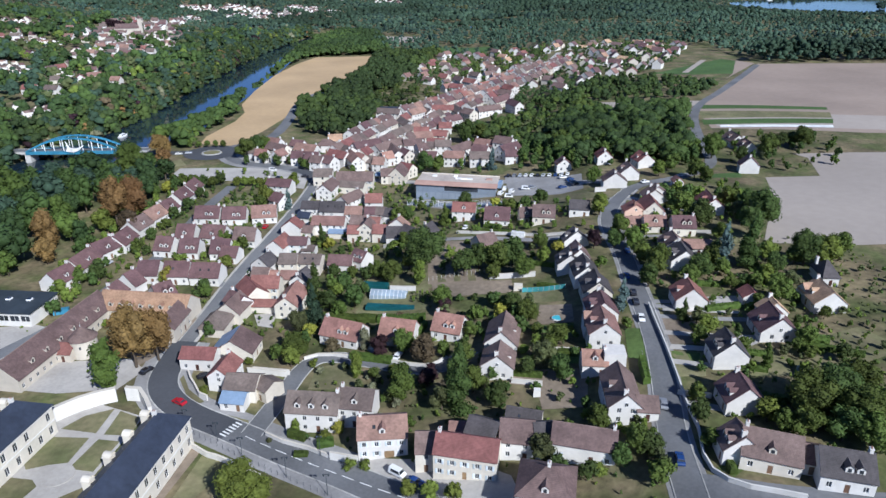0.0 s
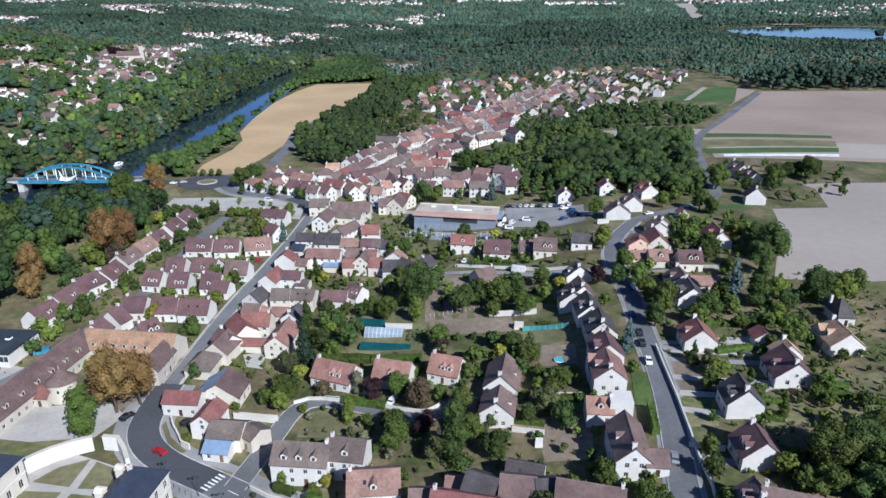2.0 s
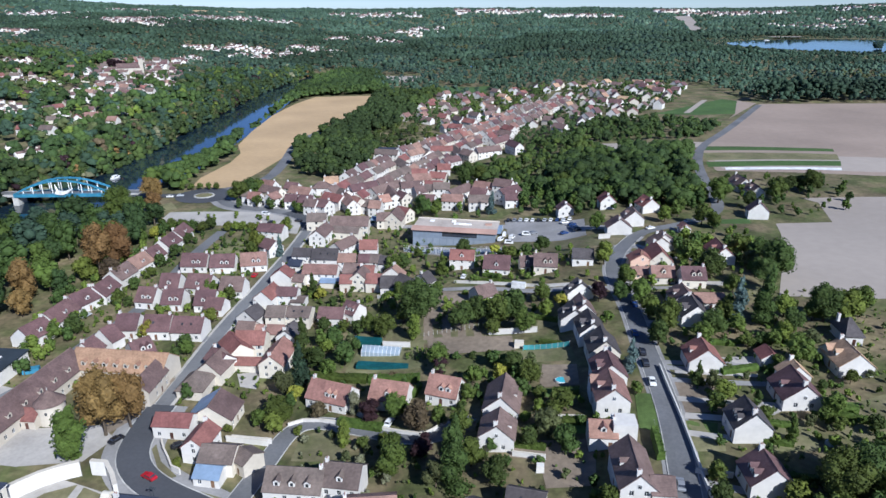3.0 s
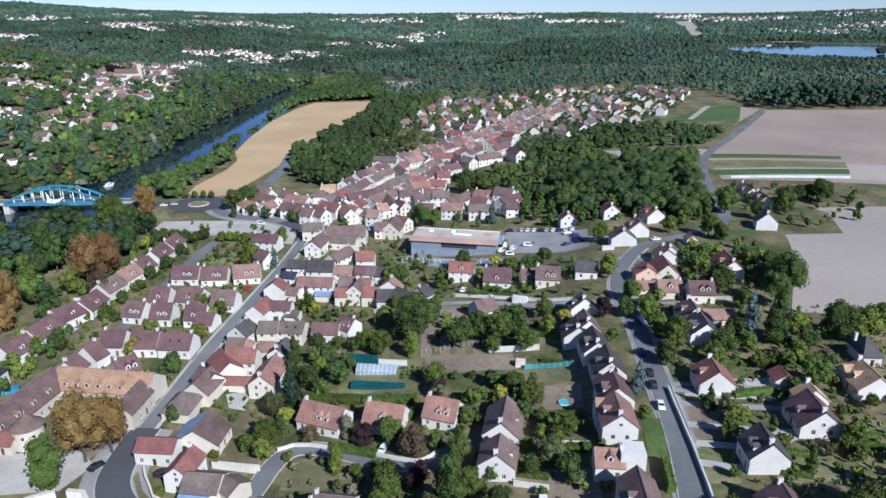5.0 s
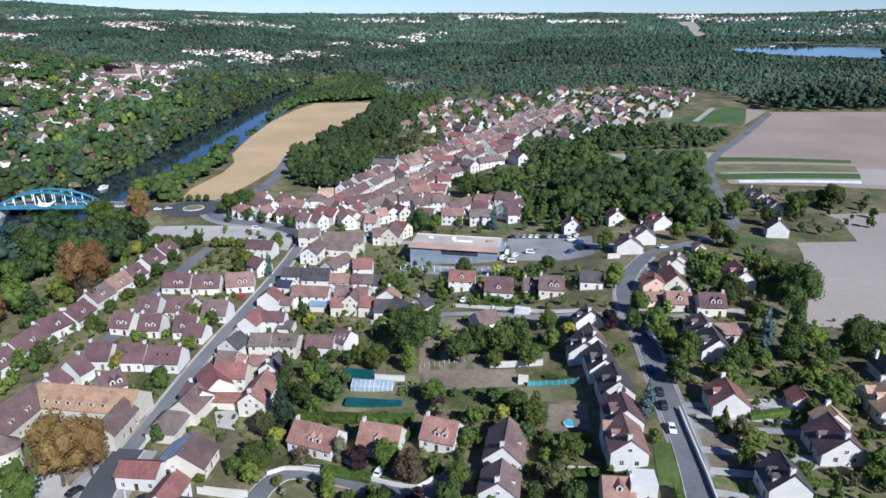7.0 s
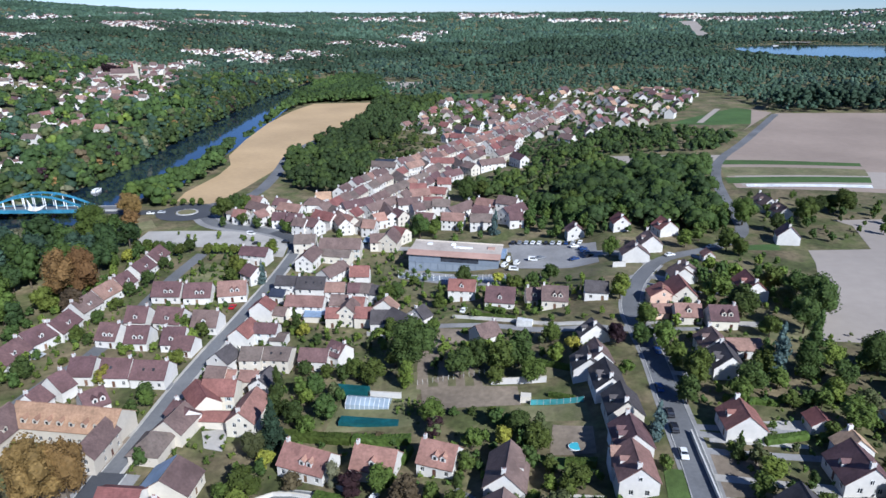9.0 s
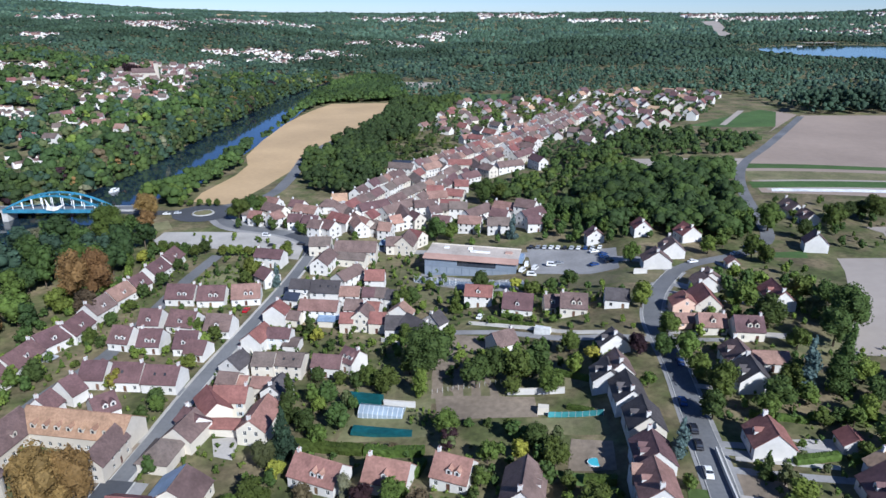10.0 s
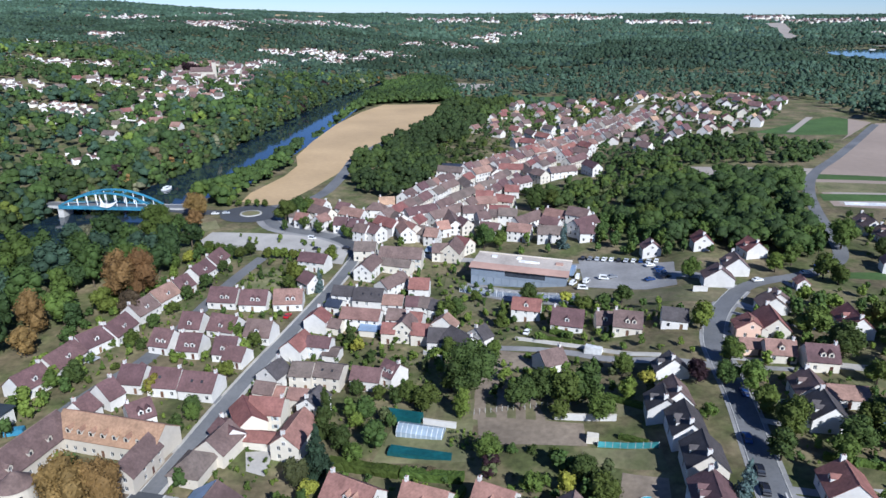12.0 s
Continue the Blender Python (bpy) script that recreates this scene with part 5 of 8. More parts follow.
house(60.9, 553.1, -36, 12.5, 8, 4.8, 8, "brown", "white", "gG", 1)
house(61.7, 495.1, -68, 16.3, 7.5, 6, 9.2, "maroon", "white", "gG", 1)
house(26.0, 486.9, -52, 11.9, 8.5, 6, 9.2, "brown", "cream", "gG", 1)
house(-25.9, 384.4, 105, 26.0, 8.5, 4.8, 8, "brown", "white", "gG", 1)
house(-48.8, 363.0, 110, 20.0, 7.5, 5.4, 8.6, "rust", "white", "gG", 1)

house(-105.0, 372.0, -15, 7.5, 7, 4.8, 7.8, "orange", "white", "gG", 1)
house(-94.5, 370.0, 60, 8.0, 7, 5.0, 8.0, "rust", "white", "gG", 1)
house(-111.0, 379.0, -20, 6.0, 6, 4.0, 6.4, "grey", "white", "gG", 1)
house(-103.5, 400.0, -25, 10.0, 7.5, 4.8, 7.8, "rust", "white", "gG", 1)
house(-87.5, 395.0, -25, 9.0, 7.5, 4.8, 7.8, "maroon", "white", "gG", 1)
house(-66.0, 410.0, 10, 9.0, 8, 4.6, 8.0, "tan", "white", "gG", 1)
house(-21.3, 336.5, 80, 13.0, 9.5, 5.0, 9.4, "brown", "stone", "ng")
house(-34.8, 518.0, -4, 18.0, 9, 4.0, 5.2, "slate", "salmon", "bn", 1)
for x, y in ((-112.5, 363.8), (-103.0, 366.5), (-95.5, 365.8), (-87.5, 364.4), (-80.0, 359.5), (-74.0, 354.2)):
    tree(x, y, 2.0, 6.2, "deep")

# ---------------------------------------------------------------- yards, lawns and plots

patch("castle_court", [(-106.2, 122.0), (-95.0, 129.7), (-79.7, 123.9), (-83.1, 97.9), (-91.1, 91.2), (-103.4, 91.3), (-114.9, 109.9)], PALE, "pale gravel court between the castle wings", "courtyard", 0.06)
patch("castle_lawn", [(-98.9, 118.6), (-95.3, 124.0), (-88.8, 127.2), (-89.1, 116.8)], DRY, "dry mown lawn of the castle garden", "lawn", 0.10)
patch("castle_lawn", [(-86.8, 126.2), (-80.6, 123.4), (-79.9, 116.0), (-86.9, 116.3)], DRY, "dry mown lawn of the castle garden", "lawn", 0.10)
patch("castle_lawn", [(-101.8, 106.2), (-99.1, 115.4), (-90.0, 115.0), (-90.8, 105.8), (-95.1, 105.0), (-99.5, 103.4)], DRY, "dry mown lawn of the castle garden", "lawn", 0.10)
patch("castle_lawn", [(-87.5, 114.5), (-81.8, 113.8), (-83.4, 102.7), (-87.8, 103.4), (-89.4, 105.0)], DRY, "dry mown lawn of the castle garden", "lawn", 0.10)
patch("castle_lawn", [(-107.1, 101.6), (-96.1, 100.0), (-94.0, 97.8), (-96.0, 91.2), (-100.9, 91.3)], DRY, "dry mown lawn of the castle garden", "lawn", 0.10)
patch("castle_terrace", [(-65.1, 112.7), (-60.7, 110.8), (-64.4, 92.7), (-70.0, 92.5)], BARE, "bare brown terrace beside the castle wing", "terrace", 0.07)
patch("castle_terrace", [(-57.2, 108.4), (-50.5, 105.7), (-54.3, 101.0), (-57.9, 93.7), (-62.3, 93.6), (-59.9, 109.6)], DRY, "dry grass terrace beside the castle", "terrace", 0.07)
patch("corner_lawn", [(-76.3, 141.5), (-76.0, 143.8), (-72.0, 136.7), (-66.0, 131.1), (-67.5, 130.0), (-71.9, 134.0)], DRY, "dry verge with shrubs at the bend", "lawn", 0.10)
patch("corner_lawn", [(-64.5, 127.9), (-51.9, 123.4), (-50.6, 118.0), (-59.9, 122.4)], DRY, "dry verge beside the main road", "lawn", 0.10)
patch("verge_lawn", [(-46.6, 117.1), (-41.2, 114.8), (-31.6, 109.0), (-33.5, 107.9), (-45.5, 114.9)], DRY, "dry grass verge along the main road", "lawn", 0.10)
patch("dry_garden", [(-38.5, 137.3), (-37.8, 148.3), (-28.7, 151.2), (-23.3, 140.0), (-27.8, 136.3)], DRY, "dry yellowed garden behind the lane", "lawn", 0.07)
patch("garden_lawn", [(-55.4, 147.6), (-47.4, 145.6), (-49.4, 137.6), (-53.2, 140.3)], DRY, "dry lawn of a garden", "lawn", 0.07)
patch("orchard", [(-23.2, 212.9), (-9.1, 211.4), (-4.0, 198.8), (-31.9, 203.9)], DRY, "dry grass of the large garden", "lawn", 0.07)
patch("orchard", [(-3.5, 233.4), (12.5, 210.2), (17.2, 193.4), (-4.9, 199.1)], BARE, "bare ground beneath the trees", "lawn", 0.07)
patch("east_garden", [(66.5, 153.4), (75.6, 147.3), (72.2, 135.9), (64.1, 136.7)], BARE, "bare dry front garden", "lawn", 0.07)
patch("east_garden", [(62.6, 133.4), (71.5, 131.3), (67.8, 120.4), (61.2, 121.0)], DRY, "dry front garden lawn", "lawn", 0.07)
patch("east_drive", [(64.1, 136.7), (72.9, 134.4), (71.6, 132.1), (62.9, 134.2)], PALE, "pale concrete drive", "drive", 0.09)
patch("east_drive", [(82.9, 137.2), (88.7, 138.9), (87.6, 134.5), (84.0, 132.7), (83.1, 134.9)], PALE, "pale concrete drive to the house", "drive", 0.09)
patch("east_drive", [(83.5, 162.8), (92.7, 162.4), (94.1, 157.4), (86.5, 159.0)], PALE, "pale concrete yard beside the garage", "drive", 0.09)
patch("east_path", [(68.3, 157.3), (89.9, 152.6), (89.1, 151.1), (67.8, 155.7)], PALE, "pale garden path", "drive", 0.09)
patch("dark_garden", [(82.4, 160.1), (96.9, 158.5), (94.2, 154.6), (81.4, 155.9)], GREEN, "green back garden", "lawn", 0.07)
patch("white_yard", [(100.4, 218.0), (111.7, 215.5), (110.1, 211.9), (99.0, 214.3)], PALE, "pale yard before the house", "drive", 0.09)
patch("back_garden", [(98.9, 218.2), (123.0, 210.4), (117.8, 202.0), (99.8, 205.9)], DRY, "dry back garden behind the houses", "lawn", 0.07)
patch("north_garden", [(4.4, 264.7), (11.5, 261.4), (12.2, 250.5), (4.3, 253.8)], DRY, "dry garden of the white house", "lawn", 0.07)
patch("north_garden", [(-1.4, 240.6), (13.7, 234.1), (13.3, 225.8), (-0.3, 225.1)], BARE, "bare garden with paths", "lawn", 0.07)
patch("pool_terrace", [(33.1, 172.9), (42.9, 169.1), (41.5, 158.3), (30.3, 160.4)], BARE, "bare terrace round the pool", "terrace", 0.07)
patch("long_garden", [(24.3, 183.7), (43.5, 180.0), (43.5, 171.9), (24.4, 176.4)], DRY, "dry lawn behind the green fence", "lawn", 0.07)
patch("hall_forecourt", [(-12.3, 307.0), (31.9, 288.1), (30.4, 273.3), (-12.4, 295.4)], GREYPAVE, "grey yard in front of the hall", "yard", 0.08)
patch("farm_yard", [(-145.3, 171.1), (-135.2, 173.0), (-119.4, 167.4), (-123.1, 150.6), (-131.4, 147.5)], PALE, "pale yard beside the low modern building", "yard", 0.09)
patch("white_court", [(-64.4, 181.2), (-57.2, 183.2), (-56.1, 172.5), (-61.4, 173.7)], PALE, "pale courtyard between old houses", "yard", 0.09)
patch("tennis_court", [(135.4, 291.3), (149.4, 290.7), (146.3, 282.5), (132.7, 284.8)], GREEN, "green tennis court by the white house", "court", 0.08)
patch("garden_north", [(-30.3, 241.5), (-15.7, 239.0), (-16.2, 229.7), (-29.2, 231.7)], DRY, "dry garden behind the tall house", "lawn", 0.07)
patch("river_meadow", [(-173.4, 356.1), (-156.8, 377.9), (-148.2, 363.3), (-164.1, 348.9)], DRY, "dry bank beside the roundabout", "lawn", 0.07)
patch("south_garden", [(25.2, 135.9), (40.3, 133.1), (36.8, 116.3), (25.5, 117.6)], BARE, "bare garden between the houses", "lawn", 0.07)
patch("south_garden", [(34.1, 97.9), (41.0, 99.8), (40.8, 89.7), (32.8, 91.7)], DRY, "dry garden by the long house", "lawn", 0.07)
patch("east_garden", [(84.6, 132.6), (92.9, 129.8), (88.8, 118.3), (78.4, 119.2)], DRY, "dry garden with a bare path", "lawn", 0.07)
patch("east_garden", [(63.2, 133.3), (70.3, 131.4), (68.4, 126.9), (62.0, 128.1)], LAWN, "green lawn of a garden", "lawn", 0.07)
patch("far_garden", [(92, 131), (118, 140), (124, 128), (100, 118)], DRY, "dry mown garden behind the houses", "lawn", 0.06)
hedge(96.5, 132.6, 111.0, 124.8, 1.6, 1.6)
patch("far_garden", [(100.1, 137.8), (108.6, 136.6), (105.0, 130.8), (98.4, 132.5)], LAWN, "green kitchen garden", "lawn", 0.07)
patch("mid_garden", [(27.3, 161.1), (41.1, 156.3), (39.7, 151.7), (28.2, 156.3)], LAWN, "green lawn beside the pool", "lawn", 0.07)
patch("mid_garden", [(31.4, 143.9), (39.5, 142.2), (38.7, 135.5), (31.1, 138.4)], LAWN, "green garden lawn", "lawn", 0.07)
patch("street_garden", [(54.2, 147.8), (58.7, 146.3), (55.3, 129.6), (51.2, 132.9)], LAWN, "green front garden by the street", "lawn", 0.07)
patch("low_garden", [(19.1, 138.5), (39.8, 130.6), (36.9, 123.7), (18.2, 130.3)], BARE, "bare soil garden", "lawn", 0.07)
patch("south_lawn", [(60.4, 89.5), (63.3, 86.6), (60.1, 84.4), (57.7, 87.3)], LAWN, "green lawn in front of the house", "lawn", 0.08)

# ---------------------------------------------------------------- walls, bridge, hall, castle wall and other built things
def garden_wall(pts, h, w, mat="white"):
    """A rendered garden wall with a coping, following the land."""
    line = []
    for a, b in zip(pts, pts[1:]):
        k = max(1, int(math.dist(a, b) / 2.5))
        line += [(a[0] + (b[0] - a[0]) * i / k, a[1] + (b[1] - a[1]) * i / k) for i in range(k)]
    line.append(pts[-1])
    top = Shape()
    body = Shape()
    for shape, half, lo, hi in ((body, w / 2, -0.5, h), (top, w / 2 + 0.05, h, h + 0.08)):
        for i, p in enumerate(line):
            a, b = line[max(i - 1, 0)], line[min(i + 1, len(line) - 1)]
            d = Vector((b[0] - a[0], b[1] - a[1])).normalized() * half
            z = gz(*p)
            shape.v += [(p[0] - d.y, p[1] + d.x, z + lo), (p[0] + d.y, p[1] - d.x, z + lo), (p[0] + d.y, p[1] - d.x, z + hi), (p[0] - d.y, p[1] + d.x, z + hi)]
        for i in range(len(line) - 1):
            k = i * 4
            for j in range(4):
                shape.f.append((k + j, k + (j + 1) % 4, k + 4 + (j + 1) % 4, k + 4 + j))
                shape.s.append(0)
        shape.f += [(3, 2, 1, 0), tuple(len(shape.v) - 4 + j for j in range(4))]
        shape.s += [0, 0]
    ob = new("garden_wall", body.mesh("garden_wall", WALLS[mat]))
    tagged(ob, f"{mat} rendered garden wall with a pale coping", "wall", "garden walls")
    part("coping", top.mesh("coping", WALLS["cream" if mat == "white" else mat]), ob)


def arch_bridge(x0, y0, x1, y1, z, width=10.0, rise=8.5):
    """A road bridge hung from two blue steel arches."""
    a = math.degrees(math.atan2(y1 - y0, x1 - x0))
    L = math.dist((x0, y0), (x1, y1))
    ob = new("arch_bridge", None)
    ob.matrix_basis = pose((x0 + x1) / 2, (y0 + y1) / 2, z, 0, 0, a)
    tagged(ob, "road bridge with two blue steel arches over the river", "bridge")
    deck = Shape().box(-L / 2 - 25, -width / 2, -1.3, L / 2 + 16, width / 2, 0)
    part("deck", deck.mesh("deck", CONCRETE), ob)
    part("roadway", Shape().box(-L / 2 - 25, -3.4, 0.0, L / 2 + 16, 3.4, 0.06).mesh("roadway", ASPHALT), ob)
    for s in (-1, 1):
        y = s * (width / 2 - 0.7)
        part("edge_beam", Shape().box(-L / 2, y - 0.35 + s * 0.5, -1.5, L / 2, y + 0.35 + s * 0.5, 0.5).mesh("edge_beam", BLUE), ob)
        rib = Shape()
        n = 28
        for k in range(n):
            u0, u1 = -1 + 2 * k / n, -1 + 2 * (k + 1) / n
            q = [(u * L / 2, rise * (1 - u * u)) for u in (u0, u1)]
            v = []
            for (px, pz), u in zip(q, (u0, u1)):
                nrm = Vector((2 * u * rise / (L / 2), 0, 1)).normalized()
                for sy, sn in ((-0.45, -0.5), (0.45, -0.5), (0.45, 0.5), (-0.45, 0.5)):
                    v.append((px + nrm.x * sn, y + sy, pz + nrm.z * sn))
            rib.add(v, [(j, (j + 1) % 4, 4 + (j + 1) % 4, 4 + j) for j in range(4)])
        part("arch", rib.mesh("arch", BLUE, weld=True), ob, "blue steel arch")
        for k in range(1, 10):
            u = -1 + 2 * k / 10
            top = rise * (1 - u * u)
            hang = Shape().tube([(u * L / 2, y, 0), (u * L / 2, y, top)], (0.28, 0.28), 6)
            part("hanger", hang.mesh("hanger", WHITESTEEL), ob, "white steel hanger")
        rail = Shape()
        for k in range(int(L / 2) + 1):
            xx = -L / 2 + k * 2
            rail.box(xx - 0.04, y + s * 0.75 - 0.04, 0, xx + 0.04, y + s * 0.75 + 0.04, 1.1)
        rail.box(-L / 2, y + s * 0.75 - 0.05, 1.05, L / 2, y + s * 0.75 + 0.05, 1.15)
        part("railing", rail.mesh("railing", BLUE), ob)
    for k in (-0.45, -0.2, 0.05, 0.3):
        u = k
        part("crossbeam", Shape().box(u * L / 2 - 0.25, -width / 2 + 0.7, rise * (1 - u * u) - 0.3, u * L / 2 + 0.25, width / 2 - 0.7, rise * (1 - u * u) + 0.3).mesh("crossbeam", BLUE), ob)
    for k in (-1, 1):
        part("abutment", Shape().box(k * L / 2 - 1.2, -width / 2 + 0.4, -12, k * L / 2 + 2.2, width / 2 - 0.4, -1.3).mesh("abutment", CONCRETE), ob)


arch_bridge(-259, 397, -200, 399, -12.2)

# roundabout
ROUND = (-142.0, 392.0)
rb = Shape()
for k in range(40):
    w0, w1 = 2 * math.pi * k / 40, 2 * math.pi * (k + 1) / 40
    q = [(ROUND[0] + r * math.cos(w), ROUND[1] + r * math.sin(w)) for r, w in ((6.5, w0), (17, w0), (17, w1), (6.5, w1))]
    rb.add([(x, y, float(land(x, y)) + 0.16) for x, y in q], [(0, 1, 2, 3)])
tagged(new("roundabout", rb.mesh("roundabout", FRESH)), "dark asphalt roundabout near the bridge", "road", kind="structure")
isl = new("roundabout_island", Shape().ring(ROUND, 6.4, 6.0, gz(*ROUND) - 0.3, gz(*ROUND) + 0.45, 28).mesh("roundabout_island", KERB))
tagged(isl, "round kerbed traffic island with low planting", "traffic island", kind="structure")
part("planting", Shape().ring(ROUND, 5.2, 2.5, gz(*ROUND) + 0.45, gz(*ROUND) + 1.0, 24).mesh("planting", DRY), isl)


def flat_building(x, y, turn, L, W, h, wall, roofing, name, label, bays=8, band=True):
    """A flat-roofed building with a parapet, long window bands and roof hatches."""
    ob = new(name, None)
    HOUSES.append((x, y, 0.5 * math.hypot(L, W)))
    ob.matrix_basis = pose(x, y, gz(x, y), 0, 0, turn)
    tagged(ob, label, "building")
    s = Shape()
    holes = []
    if band:
        for k in range(bays):
            holes.append((L * (k + 0.08) / bays, h * 0.38, L * 0.84 / bays, h * 0.42))
    for side in (-1, 1):
        p = (-L / 2, -W / 2) if side < 0 else (L / 2, W / 2)
        pierced(s, p, (1, 0) if side < 0 else (-1, 0), L, -2.5, h, holes, (0, side), 0.3)
        p = (-L / 2, W / 2) if side < 0 else (L / 2, -W / 2)
        pierced(s, p, (0, -1) if side < 0 else (0, 1), W, -2.5, h, [], (side, 0))
    part("wall", s.mesh("wall", wall, weld=True), ob)
    part("roof", Shape().box(-L / 2 - 0.5, -W / 2 - 0.5, h, L / 2 + 0.5, W / 2 + 0.5, h + 0.35).mesh("roof", roofing), ob)
    for side in (-1, 1):
        for hx, hz, hw, hh in holes:
            cx = (hx + hw / 2 - L / 2) * (1 if side < 0 else -1)
            part("window", Shape().box(-hw / 2, -0.04, 0, hw / 2, 0.04, hh).mesh("window", GLASS), ob, "", pose(cx, side * (W / 2 - 0.22), hz))
            part("mullion", Shape().box(-0.06, -0.07, 0, 0.06, 0.07, hh).mesh("mullion", FRAME), ob, "", pose(cx, side * (W / 2 - 0.2), hz))
    for k in range(3):
        part("roof_hatch", Shape().box(-0.8, -0.8, 0, 0.8, 0.8, 0.5).box(-0.65, -0.65, 0.5, 0.65, 0.65, 0.6, 1).mesh("roof_hatch", [WHITESTEEL, GLASS]), ob, "", pose(L * (k - 1) * 0.28, W * 0.1, h + 0.35))
    return ob


HALLROOF = material("pink_roofing", (0.42, 0.27, 0.22), 0.85, 0.0, (0.5, 0.08), (0.1, 0.15))
HALLWALL = material("blue_grey_cladding", (0.20, 0.235, 0.285), 0.5, 0.0, (0.6, 0.1), (0.1, 0.1))
BLACKROOF = material("bitumen", (0.035, 0.045, 0.055), 0.7, 0.0, (0.5, 0.15), (0.1, 0.25))

# ---------------------------------------------------------------- hedges and walls

hedge(-41.0, 178.9, -21.7, 175.2, 2.2, 3.0)
hedge(-21.2, 175.2, -5.1, 172.4, 2.2, 2.6)
hedge(-27.8, 153.5, -15.0, 148.6, 1.8, 2.6)
hedge(-6.9, 163.3, -4.9, 168.5, 2.0, 1.6)
hedge(33.4, 156.2, 40.4, 153.6, 2.0, 2.0)
hedge(33.4, 141.5, 39.5, 139.9, 2.0, 1.8)
hedge(53.8, 129.6, 52.5, 119.7, 2.2, 1.8)
hedge(80.3, 154.1, 90.9, 155.4, 1.6, 2.0)
hedge(20.4, 250.1, 27.2, 245.5, 1.6, 2.0)
hedge(92.7, 153.6, 101.1, 155.5, 1.6, 1.6)
hedge(-69.0, 151.6, -62.1, 151.4, 1.6, 1.6)
garden_wall(((-42.3, 153.0), (-38.3, 155.0), (-33.7, 154.7), (-28.9, 153.3), (-21.8, 151.4), (-15.0, 148.6), (-9.5, 145.8), (-3.6, 143.5), (-0.8, 145.0), (1.8, 147.4)), 1.1, 0.35)
garden_wall(((64.6, 159.6), (63.6, 150.7), (62.0, 134.3), (60.4, 121.2), (58.8, 109.3), (58.3, 100.4)), 1.2, 0.3, "grey")
garden_wall(((58.3, 100.4), (56.2, 91.5), (56.3, 86.5), (58.3, 83.3), (61.8, 80.8), (66.6, 79.0), (71.3, 77.1)), 1.2, 0.3, "grey")
garden_wall(((-18.3, 197.8), (-8.7, 195.0)), 2.0, 0.35)
garden_wall(((18.3, 196.6), (34.7, 194.4)), 2.0, 0.35)
garden_wall(((73.8, 273.9), (78.9, 273.2)), 2.2, 0.35)
garden_wall(((-74.4, 143.9), (-72.5, 140.2), (-70.2, 136.9), (-67.9, 133.2), (-65.3, 131.8)), 1.8, 0.4)
garden_wall(((-56.3, 146.4), (-45.1, 145.0)), 1.8, 0.4)
garden_wall(((8.0, 246.0), (19.4, 241.0), (31.8, 235.6)), 1.2, 0.3)
garden_wall(((33.8, 234.4), (44.0, 227.6), (52.0, 223.6)), 1.2, 0.3)
garden_wall(((-66.1, 114.0), (-58.5, 108.9), (-55.4, 107.8), (-49.9, 105.1), (-43.5, 101.1)), 1.6, 0.4)
garden_wall(((-45.9, 117.2), (-40.9, 114.1), (-33.9, 111.1), (-27.8, 107.4)), 1.2, 0.35)
garden_wall(((-27.9, 107.1), (-20.9, 104.8)), 2.4, 0.4)
garden_wall(((-57.8, 146.1), (-45.9, 144.1)), 1.8, 0.3)
hedge(77.9, 173.3, 90.8, 169.2, 1.6, 1.4)
hedge(97.8, 134.4, 105.7, 132.6, 1.8, 1.8)
hedge(91.6, 171.0, 108.7, 169.8, 1.6, 1.4)
hedge(81.0, 129.8, 86.6, 128.1, 1.4, 1.4)
hedge(34.3, 186.7, 40.5, 182.5, 1.4, 1.2)
hedge(33.4, 206.0, 44.0, 197.0, 1.6, 1.4)
hedge(17.0, 244.4, 30.5, 238.4, 1.6, 1.4)
hedge(-33.6, 109.0, -37.1, 109.2, 1.2, 1.6)
hedge(-39.9, 116.9, -35.2, 114.8, 2.2, 1.6)
hedge(-31.9, 112.1, -27.7, 112.8, 2.0, 2.0)
hedge(19.4, 134.6, 27.6, 131.6, 1.6, 1.4)
hedge(73.6, 124.6, 83.7, 120.8, 1.4, 1.4)
hedge(65.9, 90.2, 72.8, 87.0, 1.2, 1.0)
hedge(60.6, 92.1, 60.1, 85.1, 1.6, 1.6)
hedge(71.3, 111.9, 85.3, 107.0, 1.6, 1.4)
garden_wall(((32.1, 144.2), (39.3, 141.7)), 1.4, 0.3)
garden_wall(((-25.9, 159.5), (-19.0, 153.2)), 1.5, 0.3)
garden_wall(((19.0, 130.7), (27.0, 127.8)), 1.5, 0.3)
garden_wall(((58.1, 113.8), (65.5, 111.2)), 1.4, 0.3)
garden_wall(((-70.1, 233.6), (-57.1, 214.1)), 1.4, 0.3)
garden_wall(((-23.4, 239.1), (-16.5, 234.8)), 1.6, 0.3)

HALLPANEL = material("pale_cladding", (0.24, 0.275, 0.325), 0.45, 0.0, (0.6, 0.06), (0.1, 0.08))
COURT = material("blue_court", (0.20, 0.235, 0.29), 0.8, 0.0, (0.8, 0.08), (0.1, 0.15))


